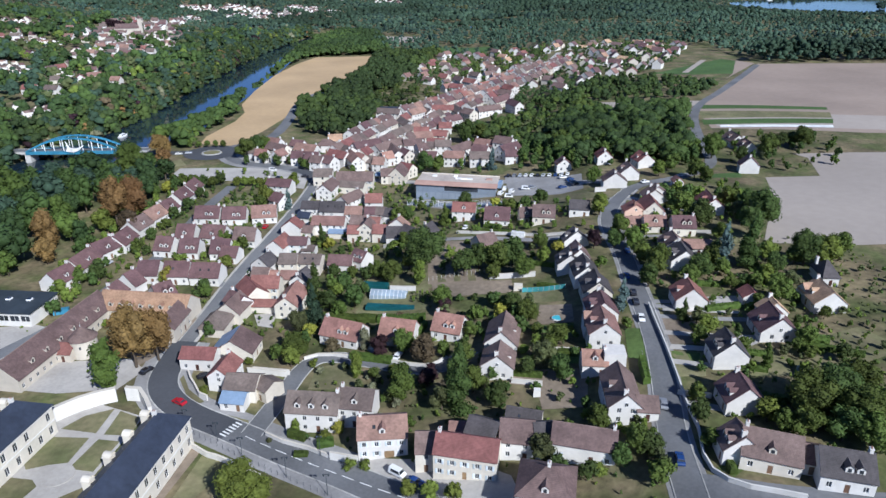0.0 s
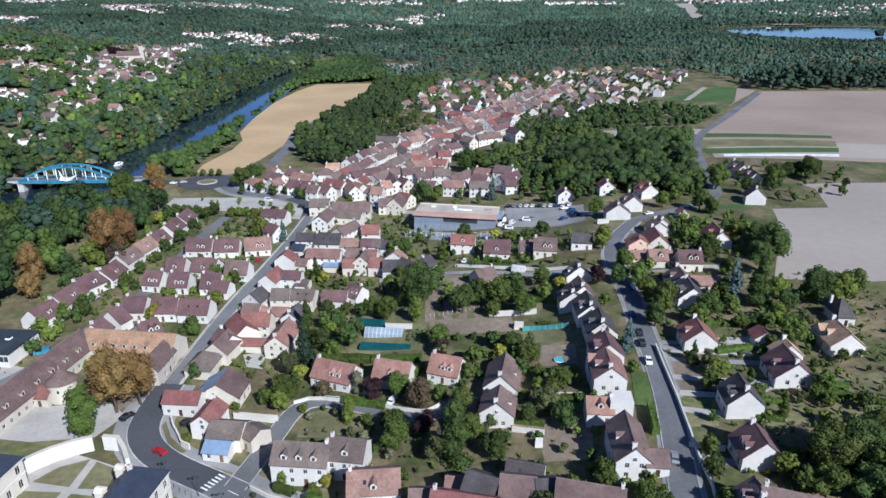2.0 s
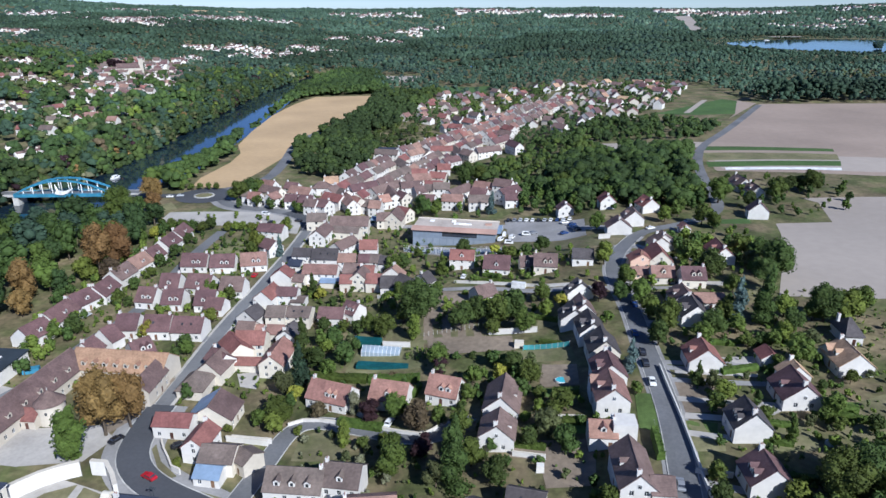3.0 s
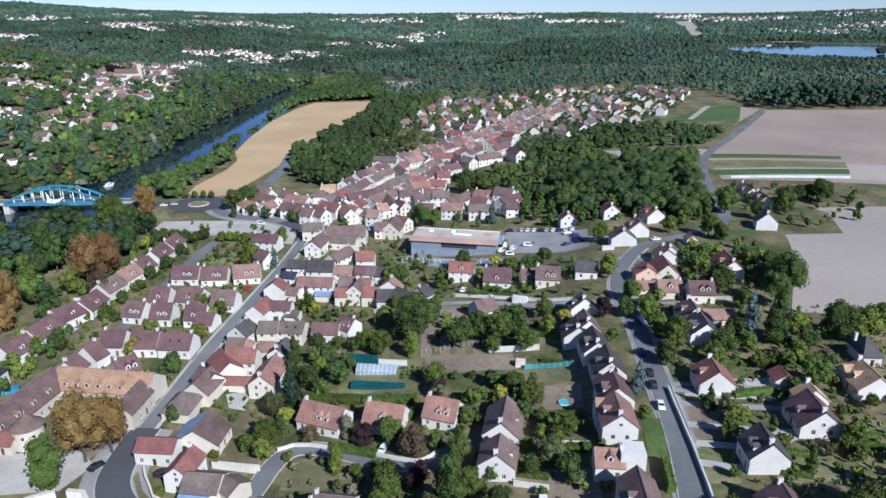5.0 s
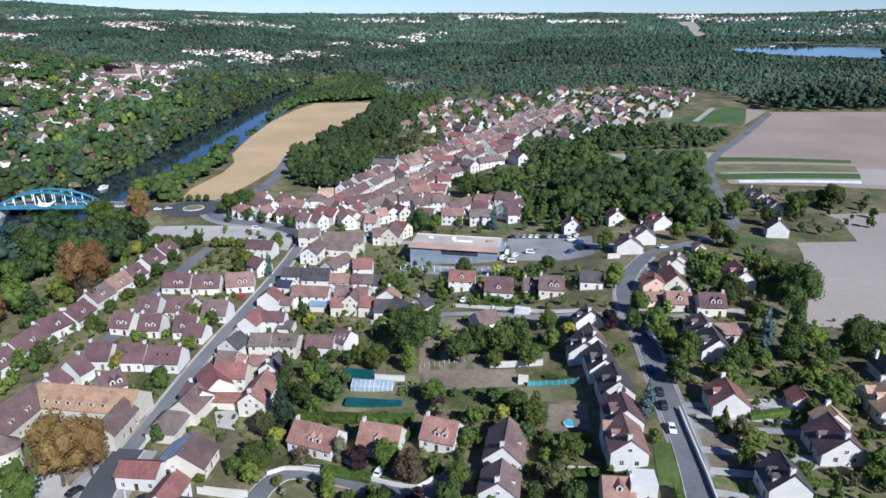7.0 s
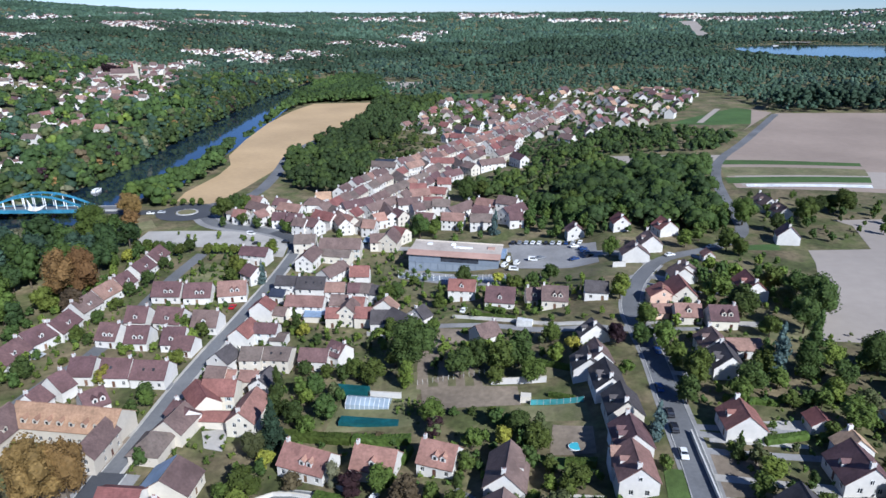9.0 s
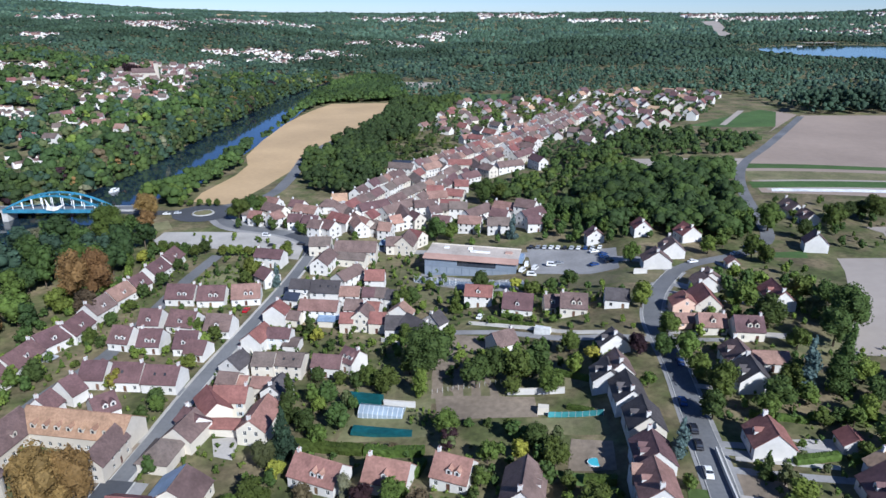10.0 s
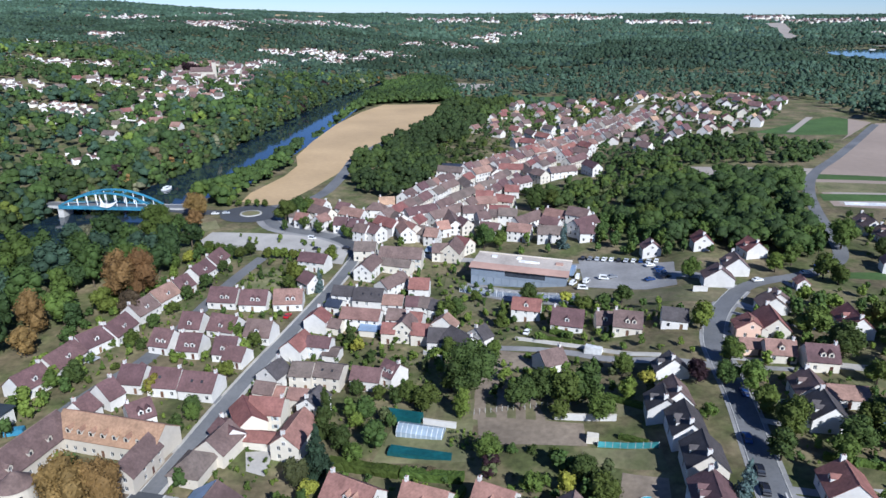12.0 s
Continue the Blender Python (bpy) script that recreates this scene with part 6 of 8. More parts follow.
def sports_hall(x, y, turn, L, W, h):
    """A long hall: clad front with one wide dark window high up, a glazed lower front behind posts, a pink roof edge and a gravel roof."""
    ob = new("sports_hall", None)
    HOUSES.append((x, y, 0.5 * math.hypot(L, W)))
    ob.matrix_basis = pose(x, y, gz(x, y), 0, 0, turn)
    tagged(ob, "long blue-grey sports hall with a flat pink-edged roof", "building")
    s = Shape()
    wide = (L * 0.36, h * 0.56, L * 0.42, h * 0.34)
    low = [(L * (k + 0.06) / 12, 0.3, L * 0.88 / 12, h * 0.40) for k in range(12)]
    pierced(s, (-L / 2, -W / 2), (1, 0), L, -4, h, [wide] + low, (0, -1), 0.35)
    pierced(s, (L / 2, W / 2), (-1, 0), L, -4, h, [], (0, 1))
    pierced(s, (-L / 2, W / 2), (0, -1), W, -4, h, [], (-1, 0))
    pierced(s, (L / 2, -W / 2), (0, 1), W, -4, h, [(W * 0.3, 0.2, 3.4, 3.2)], (1, 0))
    part("wall", s.mesh("wall", HALLWALL, weld=True), ob)
    part("window", Shape().box(0, -0.05, 0, wide[2], 0.05, wide[3]).mesh("window", GLASS), ob, "wide dark window band", pose(wide[0] - L / 2, -W / 2 + 0.3, wide[1]))
    for k in range(7):
        part("mullion", shared("hall mullion", lambda: Shape().box(-0.05, -0.08, 0, 0.05, 0.08, wide[3]).mesh("mullion", BLACKROOF)), ob, "", pose(wide[0] - L / 2 + wide[2] * (k + 0.5) / 7, -W / 2 + 0.26, wide[1]))
    for k, (hx, hz, hw, hh) in enumerate(low):
        part("pane", shared("hall pane", lambda: Shape().box(-hw / 2, -0.04, 0, hw / 2, 0.04, hh).mesh("pane", HALLPANEL)), ob, "pale translucent panel", pose(hx + hw / 2 - L / 2, -W / 2 + 0.2, hz))
    part("garage_door", Shape().box(-0.05, 0, 0, 0.05, 3.4, 3.2).mesh("garage_door", WALLS["grey"]), ob, "", pose(L / 2 - 0.15, -W / 2 + W * 0.3, 0.2))
    part("roof", Shape().box(-L / 2 - 0.5, -W / 2 + 2.4, h, L / 2 + 0.5, W / 2 + 0.5, h + 0.3).mesh("roof", GRAVELROOF), ob, "pale gravel flat roof")
    part("eaves_band", Shape().add([(-L / 2 - 0.8, -W / 2 - 1.0, h - 0.15), (L / 2 + 0.8, -W / 2 - 1.0, h - 0.15), (L / 2 + 0.8, -W / 2 + 3.6, h + 0.75), (-L / 2 - 0.8, -W / 2 + 3.6, h + 0.75),
                                    (-L / 2 - 0.8, -W / 2 - 1.0, h - 0.4), (L / 2 + 0.8, -W / 2 - 1.0, h - 0.4), (L / 2 + 0.8, -W / 2 + 3.6, h + 0.1), (-L / 2 - 0.8, -W / 2 + 3.6, h + 0.1)],
                                   [(0, 1, 2, 3), (4, 7, 6, 5), (0, 4, 5, 1), (1, 5, 6, 2), (2, 6, 7, 3), (3, 7, 4, 0)]).mesh("eaves_band", HALLROOF), ob, "sloping pink roofing along the front")
    part("parapet", Shape().box(-L / 2 - 0.5, W / 2 + 0.2, h + 0.3, L / 2 + 0.5, W / 2 + 0.5, h + 0.8).mesh("parapet", WALLS["cream"]), ob)
    for k, (rx, ry, a, b) in enumerate(((3, 1.5, 4.5, 0.7), (16, 3.0, 1.6, 1.2), (-13, 4.5, 1.2, 1.0), (-2, 5.0, 1.0, 1.0))):
        part("roof_unit", Shape().box(-a, -b, 0, a, b, 0.55).box(-a + 0.15, -b + 0.15, 0.55, a - 0.15, b - 0.15, 0.65).mesh("roof_unit", WHITESTEEL if k != 1 else HALLROOF), ob, "", pose(rx, ry, h + 0.3))
    return ob


GRAVELROOF = material("gravel_roofing", (0.46, 0.40, 0.35), 0.9, 0.0, (0.8, 0.1), (0.1, 0.2))
sports_hall(11, 310, -11, 41, 17, 7.5)
patch("ball_court", [(-14.6, 303), (33.0, 285.0), (32.0, 279.5), (-15.2, 296.5)], COURT, "blue-grey ball court in front of the hall", "court", 0.14)
court_fence = new("court_fence", None)
tagged(court_fence, "tall white wire fence round the ball court", "fence")
for k in range(19):
    u = k / 18
    x, y = -15.0 + 47 * u, 296.8 - 17 * u
    part("post", shared("court post", lambda: Shape().box(-0.08, -0.08, -0.6, 0.08, 0.08, 3.2).mesh("post", WHITESTEEL)), court_fence, "", pose(x, y, gz(x, y)))
    if k < 18:
        z0, z1 = gz(x, y), gz(x + 47 / 18, y - 17 / 18)
        wires = Shape()
        for c in (0.3, 1.0, 1.7, 2.4, 3.1):
            wires.tube([(x, y, z0 + c), (x + 47 / 18, y - 17 / 18, z1 + c)], (0.035, 0.035), 4)
        part("wire", wires.mesh("wire", WHITESTEEL), court_fence)
flat_building(-147, 180, -5, 26, 15, 4.8, WALLS["white"], BLACKROOF, "school_building", "low white school building with a flat black roof", 7)

# glazed canopy beside the stone hall
canopy = new("glass_canopy", None)
canopy.matrix_basis = pose(-30.0, 337.5, gz(-30, 337.5), 0, 0, -10)
tagged(canopy, "blue-grey glass canopy on white posts beside the stone house", "canopy")
part("roof", Shape().add([(-4.5, -3, 3.4), (4.5, -3, 3.4), (4.5, 3, 4.2), (-4.5, 3, 4.2), (-4.5, -3, 3.3), (4.5, -3, 3.3), (4.5, 3, 4.1), (-4.5, 3, 4.1)], [(0, 1, 2, 3), (4, 7, 6, 5), (0, 4, 5, 1), (1, 5, 6, 2), (2, 6, 7, 3), (3, 7, 4, 0)]).mesh("roof", CANOPY), canopy)
for k in range(4):
    part("post", shared("canopy post", lambda: Shape().box(-0.1, -0.1, -1, 0.1, 0.1, 3.3).mesh("post", WHITESTEEL)), canopy, "", pose(-4.2 + 2.8 * k, -2.8, 0))

# round tower of the farm
TX, TY = -109.4, 155.0
tower = new("round_tower", None)
tower.matrix_basis = pose(TX, TY, gz(TX, TY))
tagged(tower, "round pale stone tower with a conical tiled roof", "tower")
part("wall", Shape().ring((0, 0), 3.9, 3.8, -1, 6.2, 24).mesh("wall", WALLS["stone"], False), tower)
part("roof", Shape().ring((0, 0), 4.3, 0.1, 6.0, 9.6, 24).mesh("roof", ROOFS["brown"]), tower)
part("finial", Shape().ring((0, 0), 0.14, 0.03, 9.4, 10.8, 8).mesh("finial", CONCRETE), tower)
for k in range(3):
    w = radians(-120 + 40 * k)
    part("window", Shape().box(-0.3, -0.06, 0, 0.3, 0.06, 0.9).mesh("window", GLASS), tower, "", pose(3.86 * math.cos(w), 3.86 * math.sin(w), 3.6, 0, 0, math.degrees(w) + 90))

# castle forecourt wall, curved
CURVE = ((-108, 116), (-104.1, 119.3), (-100.5, 123.6), (-97.5, 126.6), (-93.8, 129.1), (-89.6, 131))
garden_wall(CURVE, 4.2, 1.0)
garden_wall(((-87.0, 131.4), (-83.0, 131.0), (-79.5, 126.5), (-77.0, 122.5)), 4.2, 1.0)

disc = Shape()
disc.ring((-90.9, 101.3), 3.6, 3.6, gz(-90.9, 101.3) - 0.3, gz(-90.9, 101.3) + 0.16, 32)
tagged(new("garden_roundel", disc.mesh("garden_roundel", PALE)), "round pale gravel centre of the castle garden paths", "path", kind="structure")

# long iron railing on the low wall by the main road
rail = new("iron_railing", None)
tagged(rail, "black iron railing on the low wall along the main road", "railing")
for k in range(24):
    x, y = -66 + k * 1.75, 118.3 - k * 1.06
    part("post", shared("railpost", lambda: Shape().box(-0.03, -0.03, 0, 0.03, 0.03, 1.5).ring((0, 0), 0.05, 0.02, 1.5, 1.6, 6).mesh("post", BLACKROOF)), rail, "", pose(x, y, gz(x, y)))


def street_lamp(x, y, h=6.5):
    ob = new("street_lamp", None)
    ob.matrix_basis = pose(x, y, gz(x, y))
    tagged(ob, "black street lamp with a lantern beside the main road", "street lamp", "street lamps")
    part("pole", shared("lamppole", lambda: Shape().tube([(0, 0, -0.2), (0, 0, 1.0), (0, 0, 6.2)], (0.11, 0.08, 0.05), 8).mesh("pole", BLACKROOF)), ob)
    part("arm", shared("lamparm", lambda: Shape().box(-0.55, -0.04, 6.0, 0.55, 0.04, 6.12).mesh("arm", BLACKROOF)), ob)
    for k in (-0.55, 0.55):
        part("lantern", shared("lantern", lambda: Shape().ring((0, 0), 0.12, 0.24, 5.55, 6.0, 8).ring((0, 0), 0.28, 0.05, 6.0, 6.25, 8).mesh("lantern", BLACKROOF)), ob, "", pose(k, 0, 0))


for p in ((-57.5, 114.6), (-49.9, 109.0), (-37.5, 101.6), (-26.8, 95.0), (-66.8, 119.6), (-30.5, 108.6)):
    street_lamp(*p)

# greenhouse, tarpaulins, pool
CARAVAN = material("white_panel", (0.74, 0.74, 0.73), 0.4, 0.05)
TARP = material("teal_tarpaulin", (0.012, 0.085, 0.095), 0.5, 0.1, (0.8, 0.2), (0.2, 0.2))
POOL = material("pool_water", (0.08, 0.40, 0.48), 0.1, 0.0, (0.8, 0.08), spec=0.6)
FILM = material("greenhouse_film", (0.28, 0.34, 0.40), 0.3, 0.0, (0.8, 0.1))
gh = new("greenhouse", None)
gh.matrix_basis = pose(-18.4, 193.4, gz(-18.4, 193.4), 0, 0, -8)
tagged(gh, "low glazed greenhouse with a pale blue roof", "greenhouse")
part("glazing", Shape().add([(-6.6, -2.6, -0.4), (6.6, -2.6, -0.4), (6.6, -2.6, 1.3), (-6.6, -2.6, 1.3), (-6.6, 2.6, -0.4), (6.6, 2.6, -0.4), (6.6, 2.6, 1.3), (-6.6, 2.6, 1.3), (-6.6, 0, 2.6), (6.6, 0, 2.6)],
                        [(0, 1, 2, 3), (5, 4, 7, 6), (3, 2, 9, 8), (6, 7, 8, 9), (1, 5, 6, 9, 2), (4, 0, 3, 8, 7)]).mesh("glazing", FILM), gh)
for k in range(10):
    part("rib", shared("ghrib", lambda: Shape().box(-0.06, -2.66, -0.4, 0.06, -2.58, 1.32).add([(-0.06, -2.66, 1.3), (0.06, -2.66, 1.3), (0.06, 0, 2.68), (-0.06, 0, 2.68)], [(0, 1, 2, 3)]).add([(-0.06, 0, 2.68), (0.06, 0, 2.68), (0.06, 2.66, 1.3), (-0.06, 2.66, 1.3)], [(0, 1, 2, 3)]).mesh("rib", WHITESTEEL)), gh, "white rib", pose(-6.5 + k * 1.44, 0, 0.03))


def slab(name, x, y, turn, L, W, h, mat, label, category, lift=0.0):
    """A low bevelled slab or covered frame on the land."""
    s = Shape()
    s.add([(-L / 2, -W / 2, -0.3), (L / 2, -W / 2, -0.3), (L / 2, W / 2, -0.3), (-L / 2, W / 2, -0.3), (-L / 2 + 0.1, -W / 2 + 0.1, h), (L / 2 - 0.1, -W / 2 + 0.1, h), (L / 2 - 0.1, W / 2 - 0.1, h), (-L / 2 + 0.1, W / 2 - 0.1, h)],
          [(4, 5, 6, 7), (0, 1, 5, 4), (1, 2, 6, 5), (2, 3, 7, 6), (3, 0, 4, 7)])
    ob = new(name, s.mesh(name, mat))
    ob.matrix_basis = pose(x, y, gz(x, y) + lift, 0, 0, turn)
    return tagged(ob, label, category)


slab("pool_cover", -15.5, 183.2, -7, 21, 3.4, 0.9, TARP, "long dark teal cover over a garden pool", "pool cover")
slab("tarpaulin_shed", -24.8, 200.3, -9, 12, 3.6, 2.2, TARP, "low shed under a dark teal tarpaulin", "shed")
SCREEN = material("teal_screen", (0.06, 0.25, 0.27), 0.6)
fence = new("screen_fence", None)
tagged(fence, "teal fabric screen fence on concrete posts across the garden", "fence")
FA, FB = Vector((28.5, 183.5)), Vector((42.9, 180.7))
for k in range(9):
    a, b = FA.lerp(FB, k / 8), FA.lerp(FB, (k + 1) / 8)
    part("post", shared("fpost", lambda: Shape().box(-0.05, -0.1, -0.4, 0.05, 0.1, 1.85).mesh("post", CONCRETE)), fence, "", pose(a.x, a.y, gz(a.x, a.y)))
    if k < 8:
        za, zb = gz(a.x, a.y), gz(b.x, b.y)
        q = [(c.x, c.y + d, z + h) for h in (-0.3, 1.7) for c, z, d in ((a, za, -0.06), (b, zb, -0.06), (b, zb, 0.06), (a, za, 0.06))]
        part("screen", mesh("screen", q, [(4, 5, 6, 7), (0, 1, 5, 4), (1, 2, 6, 5), (2, 3, 7, 6), (3, 0, 4, 7)], SCREEN), fence)
pool = new("garden_pool", Shape().ring((0, 0), 2.1, 2.1, -0.6, 0.25, 24).mesh("garden_pool", WHITESTEEL))
pool.matrix_basis = pose(37.3, 162.2, gz(37.3, 162.2)) @ Matrix.Diagonal((1, 0.8, 1, 1))
tagged(pool, "small round turquoise garden pool", "pool")
part("water", Shape().ring((0, 0), 1.95, 1.95, 0.2, 0.27, 24).mesh("water", POOL), pool)
slab("flat_annex", 46.6, 131.0, -6, 6, 5.5, 5.2, WALLS["white"], "white cube-shaped flat-roofed house annex", "annex")
slab("garden_shed", 25.0, 123.8, -8, 2.0, 1.6, 2.0, WALLS["white"], "small white garden shed with a flat top", "shed")
slab("water_tank", 92.6, 120.7, 20, 2.6, 1.8, 1.0, ROOFS["zinc"], "pale blue covered tank in a back garden", "tank")
slab("caravan", 33.0, 232.8, -20, 5.6, 2.2, 2.4, CARAVAN, "white caravan parked by the lane", "caravan")
slab("blue_skip", -130.0, 181.0, 20, 5.0, 2.4, 1.6, BLUE, "blue covered skip beside the hedge", "skip")
slab("garden_shed", 27.5, 186.0, -8, 3.2, 2.4, 2.0, WALLS["cream"], "small cream garden shed", "shed")
slab("boathouse", -292, 372, 20, 14, 9, 4.5, WALLS["white"], "white boathouse on the far bank", "building")
post_fence = new("post_fence", None)
tagged(post_fence, "row of thin concrete posts along the vegetable plot", "fence")
for k in range(18):
    x, y = -4 + k * 1.6, 201.5 + k * 0.1
    part("post", shared("cpost", lambda: Shape().box(-0.06, -0.06, -0.3, 0.06, 0.06, 1.7).mesh("post", CONCRETE)), post_fence, "", pose(x, y, gz(x, y)))

# white sail-like sculpture on the bridge
sail = Shape()
for s in (-0.12, 0.12):
    sail.add([(-5.5, s, 0.3), (-1, s, -0.4), (2.2, s, 0.6), (6.5, s, 4.2), (1.2, s, 2.2), (-2.6, s, 2.6), (-4.8, s, 6.8), (-4.4, s, 2.6)], [tuple(range(8))])
sail.add(sail.v[:8] + sail.v[8:], [(i, (i + 1) % 8, 8 + (i + 1) % 8, 8 + i) for i in range(8)])
so = new("bridge_sculpture", sail.mesh("bridge_sculpture", WHITESTEEL))
so.matrix_basis = pose(-228, 392.4, -12.0)
tagged(so, "white sail-shaped sculpture fixed to the bridge", "sculpture")

# ---------------------------------------------------------------- parked cars
CARPAINT = {k: material("car_" + k, c, 0.25, 0.05, (0.8, 0.03), (0.2, 0.03), spec=0.7) for k, c in {
    "white": (0.78, 0.78, 0.77), "black": (0.018, 0.018, 0.022), "blue": (0.018, 0.05, 0.17), "grey": (0.22, 0.23, 0.25), "red": (0.42, 0.016, 0.022), "silver": (0.45, 0.47, 0.50)}.items()}
RUBBER = material("tyre_rubber", (0.02, 0.02, 0.02), 0.9, 0.0)


def car_mesh(mat, van):
    s = Shape()
    h = 1.9 if van else 1.45
    prof = [(-2.1, 0.35), (-2.15, 0.75), (-1.95, 0.95)] + ([(-1.9, h), (1.1, h), (1.55, 1.05)] if van else [(-1.55, 1.0), (-1.15, h), (0.35, h), (1.05, 0.98)]) + [(2.05, 0.85), (2.15, 0.55), (2.1, 0.35)]
    n = len(prof)
    v = []
    for y in (-0.87, 0.87):
        v += [(x, y * (0.84 if z > 1.1 else 1.0), z) for x, z in prof]
    return s.add(v, [tuple(range(n)), tuple(range(2 * n - 1, n - 1, -1))] + [(i, n + i, n + (i + 1) % n, (i + 1) % n) for i in range(n)]).mesh("body", mat)


def car_glass(van, which):
    """One pane: windscreen, rear or side window."""
    h = 1.85 if van else 1.40
    if which == "windscreen":
        v = [(1.16, -0.72, h - 0.06), (1.52, -0.8, 1.12), (1.52, 0.8, 1.12), (1.16, 0.72, h - 0.06)] if van else [(0.42, -0.68, h), (1.04, -0.78, 1.02), (1.04, 0.78, 1.02), (0.42, 0.68, h)]
        f = (0, 1, 2, 3)
    elif which == "rear_window":
        v, f = [(-1.22, -0.68, h), (-1.57, -0.78, 1.04), (-1.57, 0.78, 1.04), (-1.22, 0.68, h)], (3, 2, 1, 0)
    else:
        k = -1 if which == "near" else 1
        v = [(-1.1, k * 0.79, h - 0.04), (1.0 if van else 0.3, k * 0.79, h - 0.04), (1.4 if van else 0.85, k * 0.86, 1.04), (-1.4, k * 0.86, 1.04)]
        f = (0, 1, 2, 3) if k < 0 else (3, 2, 1, 0)
    return mesh("car_window", [(x * 1.004, y * 1.012, z + 0.012) for x, y, z in v], [f], GLASS)


def car(x, y, turn, paint="white", van=False):
    ob = new("van" if van else "car", None)
    ob.matrix_basis = pose(x, y, gz(x, y) + 0.13, 0, 0, turn)
    tagged(ob, f"{paint} parked {'van' if van else 'car'} on the asphalt", "van" if van else "car", "parked cars")
    part("body", shared(("car", paint, van), lambda: car_mesh(CARPAINT[paint], van)), ob)
    for which, name in (("windscreen", "windscreen"), ("near", "side_window"), ("far", "side_window")) + (() if van else (("rear_window", "rear_window"),)):
        part(name, shared(("carglass", van, which), lambda: car_glass(van, which)), ob, "dark car glass")
    for wx in (-1.3, 1.3):
        for wy in (-0.8, 0.8):
            part("wheel", shared("wheel", lambda: Shape().tube([(0, -0.1, 0.31), (0, 0.1, 0.31)], (0.31, 0.31), 12).mesh("wheel", RUBBER)), ob, "", pose(wx, wy, 0))


for x, y, a, p in ((69.0, 200.7, 88, "blue"), (63.3, 180.1, 84, "blue"), (62.2, 167.9, 82, "black"), (61.2, 161.5, 82, "black"), (60.0, 151.4, -97, "white"), (53.6, 110.2, 78, "grey"), (51.1, 91.2, 80, "blue"),
                   (-13.3, 151, 70, "white"), (12.2, 250.7, 70, "white"), (-72.4, 130, 150, "red"), (-87, 144.7, 60, "black"), (-78.6, 262, 85, "red"), (-69.5, 142.9, 30, "black"),
                   (-120.9, 166.2, 20, "white"), (-120.3, 169.2, 20, "white"), (-119.4, 172.2, 20, "white"), (-132, 221.3, 70, "silver"), (-88, 336.6, 5, "black"), (-80, 338.4, -5, "grey"), (-74, 339.6, -8, "black"),
                   (-161.5, 388.2, 0, "white"), (-156.0, 390.4, 10, "silver"), (-6.7, 96.1, -30, "blue"), (100, 283, 20, "white"), (120, 290, 20, "silver"), (128, 298, 40, "blue")):
    car(x, y, a, p)
for k, p in enumerate(("black", "grey", "silver", "white", "white", "black", "silver", "white", "blue", "silver", "white")):
    car(39.5 + k * 3.0, 328.3 - k * 1.15, 68 + (k % 3) * 3, p)
for x, y, p in ((66.2, 313.2, "white"), (69, 304, "blue"), (69.6, 300.4, "grey"), (69.4, 296.8, "black"), (63.1, 296.8, "blue"), (69, 308, "blue"), (49.0, 303.5, "grey")):
    car(x, y, 20, p)
for x, y, a in ((45.4, 302.5, -10), (35.7, 292.6, -5), (32.4, 299.3, 60), (38, 300.2, 60), (-94.7, 351.8, -12), (-11.1, 99.8, -35), (35, 306, 75)):
    car(x, y, a, "white", True)
lorry = new("lorry", None)
lorry.matrix_basis = pose(33.0, 311, gz(33, 311) + 0.15, 0, 0, 75)
tagged(lorry, "pale blue box lorry parked beside the hall", "lorry")
part("box", Shape().box(-4, -1.2, 0.9, 2.2, 1.2, 3.6).mesh("box", ROOFS["zinc"]), lorry)
part("cab", Shape().box(2.3, -1.15, 0.6, 4.1, 1.15, 2.7).mesh("cab", CARPAINT["white"]), lorry)
for wx in (-2.6, 3.0):
    for wy in (-1.0, 1.0):
        part("wheel", Shape().tube([(0, -0.15, 0.45), (0, 0.15, 0.45)], (0.48, 0.48), 12).mesh("wheel", RUBBER), lorry, "", pose(wx, wy, 0))


def boat(x, y, turn, L=9.0):
    """A white river boat with a pointed hull and a cabin."""
    ob = new("boat", None)
    ob.matrix_basis = pose(x, y, WATER_Z if x < 500 else 6.4, 0, 0, turn)
    tagged(ob, "white motor boat moored on calm water", "boat", "boats")
    hull = Shape().add([(-L / 2, -1.4, -0.3), (L * 0.25, -1.4, -0.3), (L / 2, 0, -0.2), (L * 0.25, 1.4, -0.3), (-L / 2, 1.4, -0.3), (-L / 2, -1.6, 0.9), (L * 0.25, -1.6, 1.0), (L / 2 + 0.6, 0, 1.3), (L * 0.25, 1.6, 1.0), (-L / 2, 1.6, 0.9)],
                       [(0, 1, 6, 5), (1, 2, 7, 6), (2, 3, 8, 7), (3, 4, 9, 8), (4, 0, 5, 9), (5, 6, 7, 8, 9)])
    part("hull", hull.mesh("hull", WHITESTEEL), ob)
    part("cabin", Shape().box(-L * 0.35, -1.1, 0.95, L * 0.12, 1.1, 2.3).mesh("cabin", WHITESTEEL), ob)
    part("windows", Shape().box(-L * 0.32, -1.13, 1.4, L * 0.13, 1.13, 2.0).mesh("windows", GLASS), ob)


boat(-228, 462, 80)
boat(-196, 1180, 60, 22)
boat(910, 1880, 10, 16)

# old chestnuts at the farm gate
tree(-91.0, 147.4, 7.0, 20.5, "rust")
tree(-85.8, 151.2, 6.0, 19, "rust")

# ---------------------------------------------------------------- single trees and shrubs

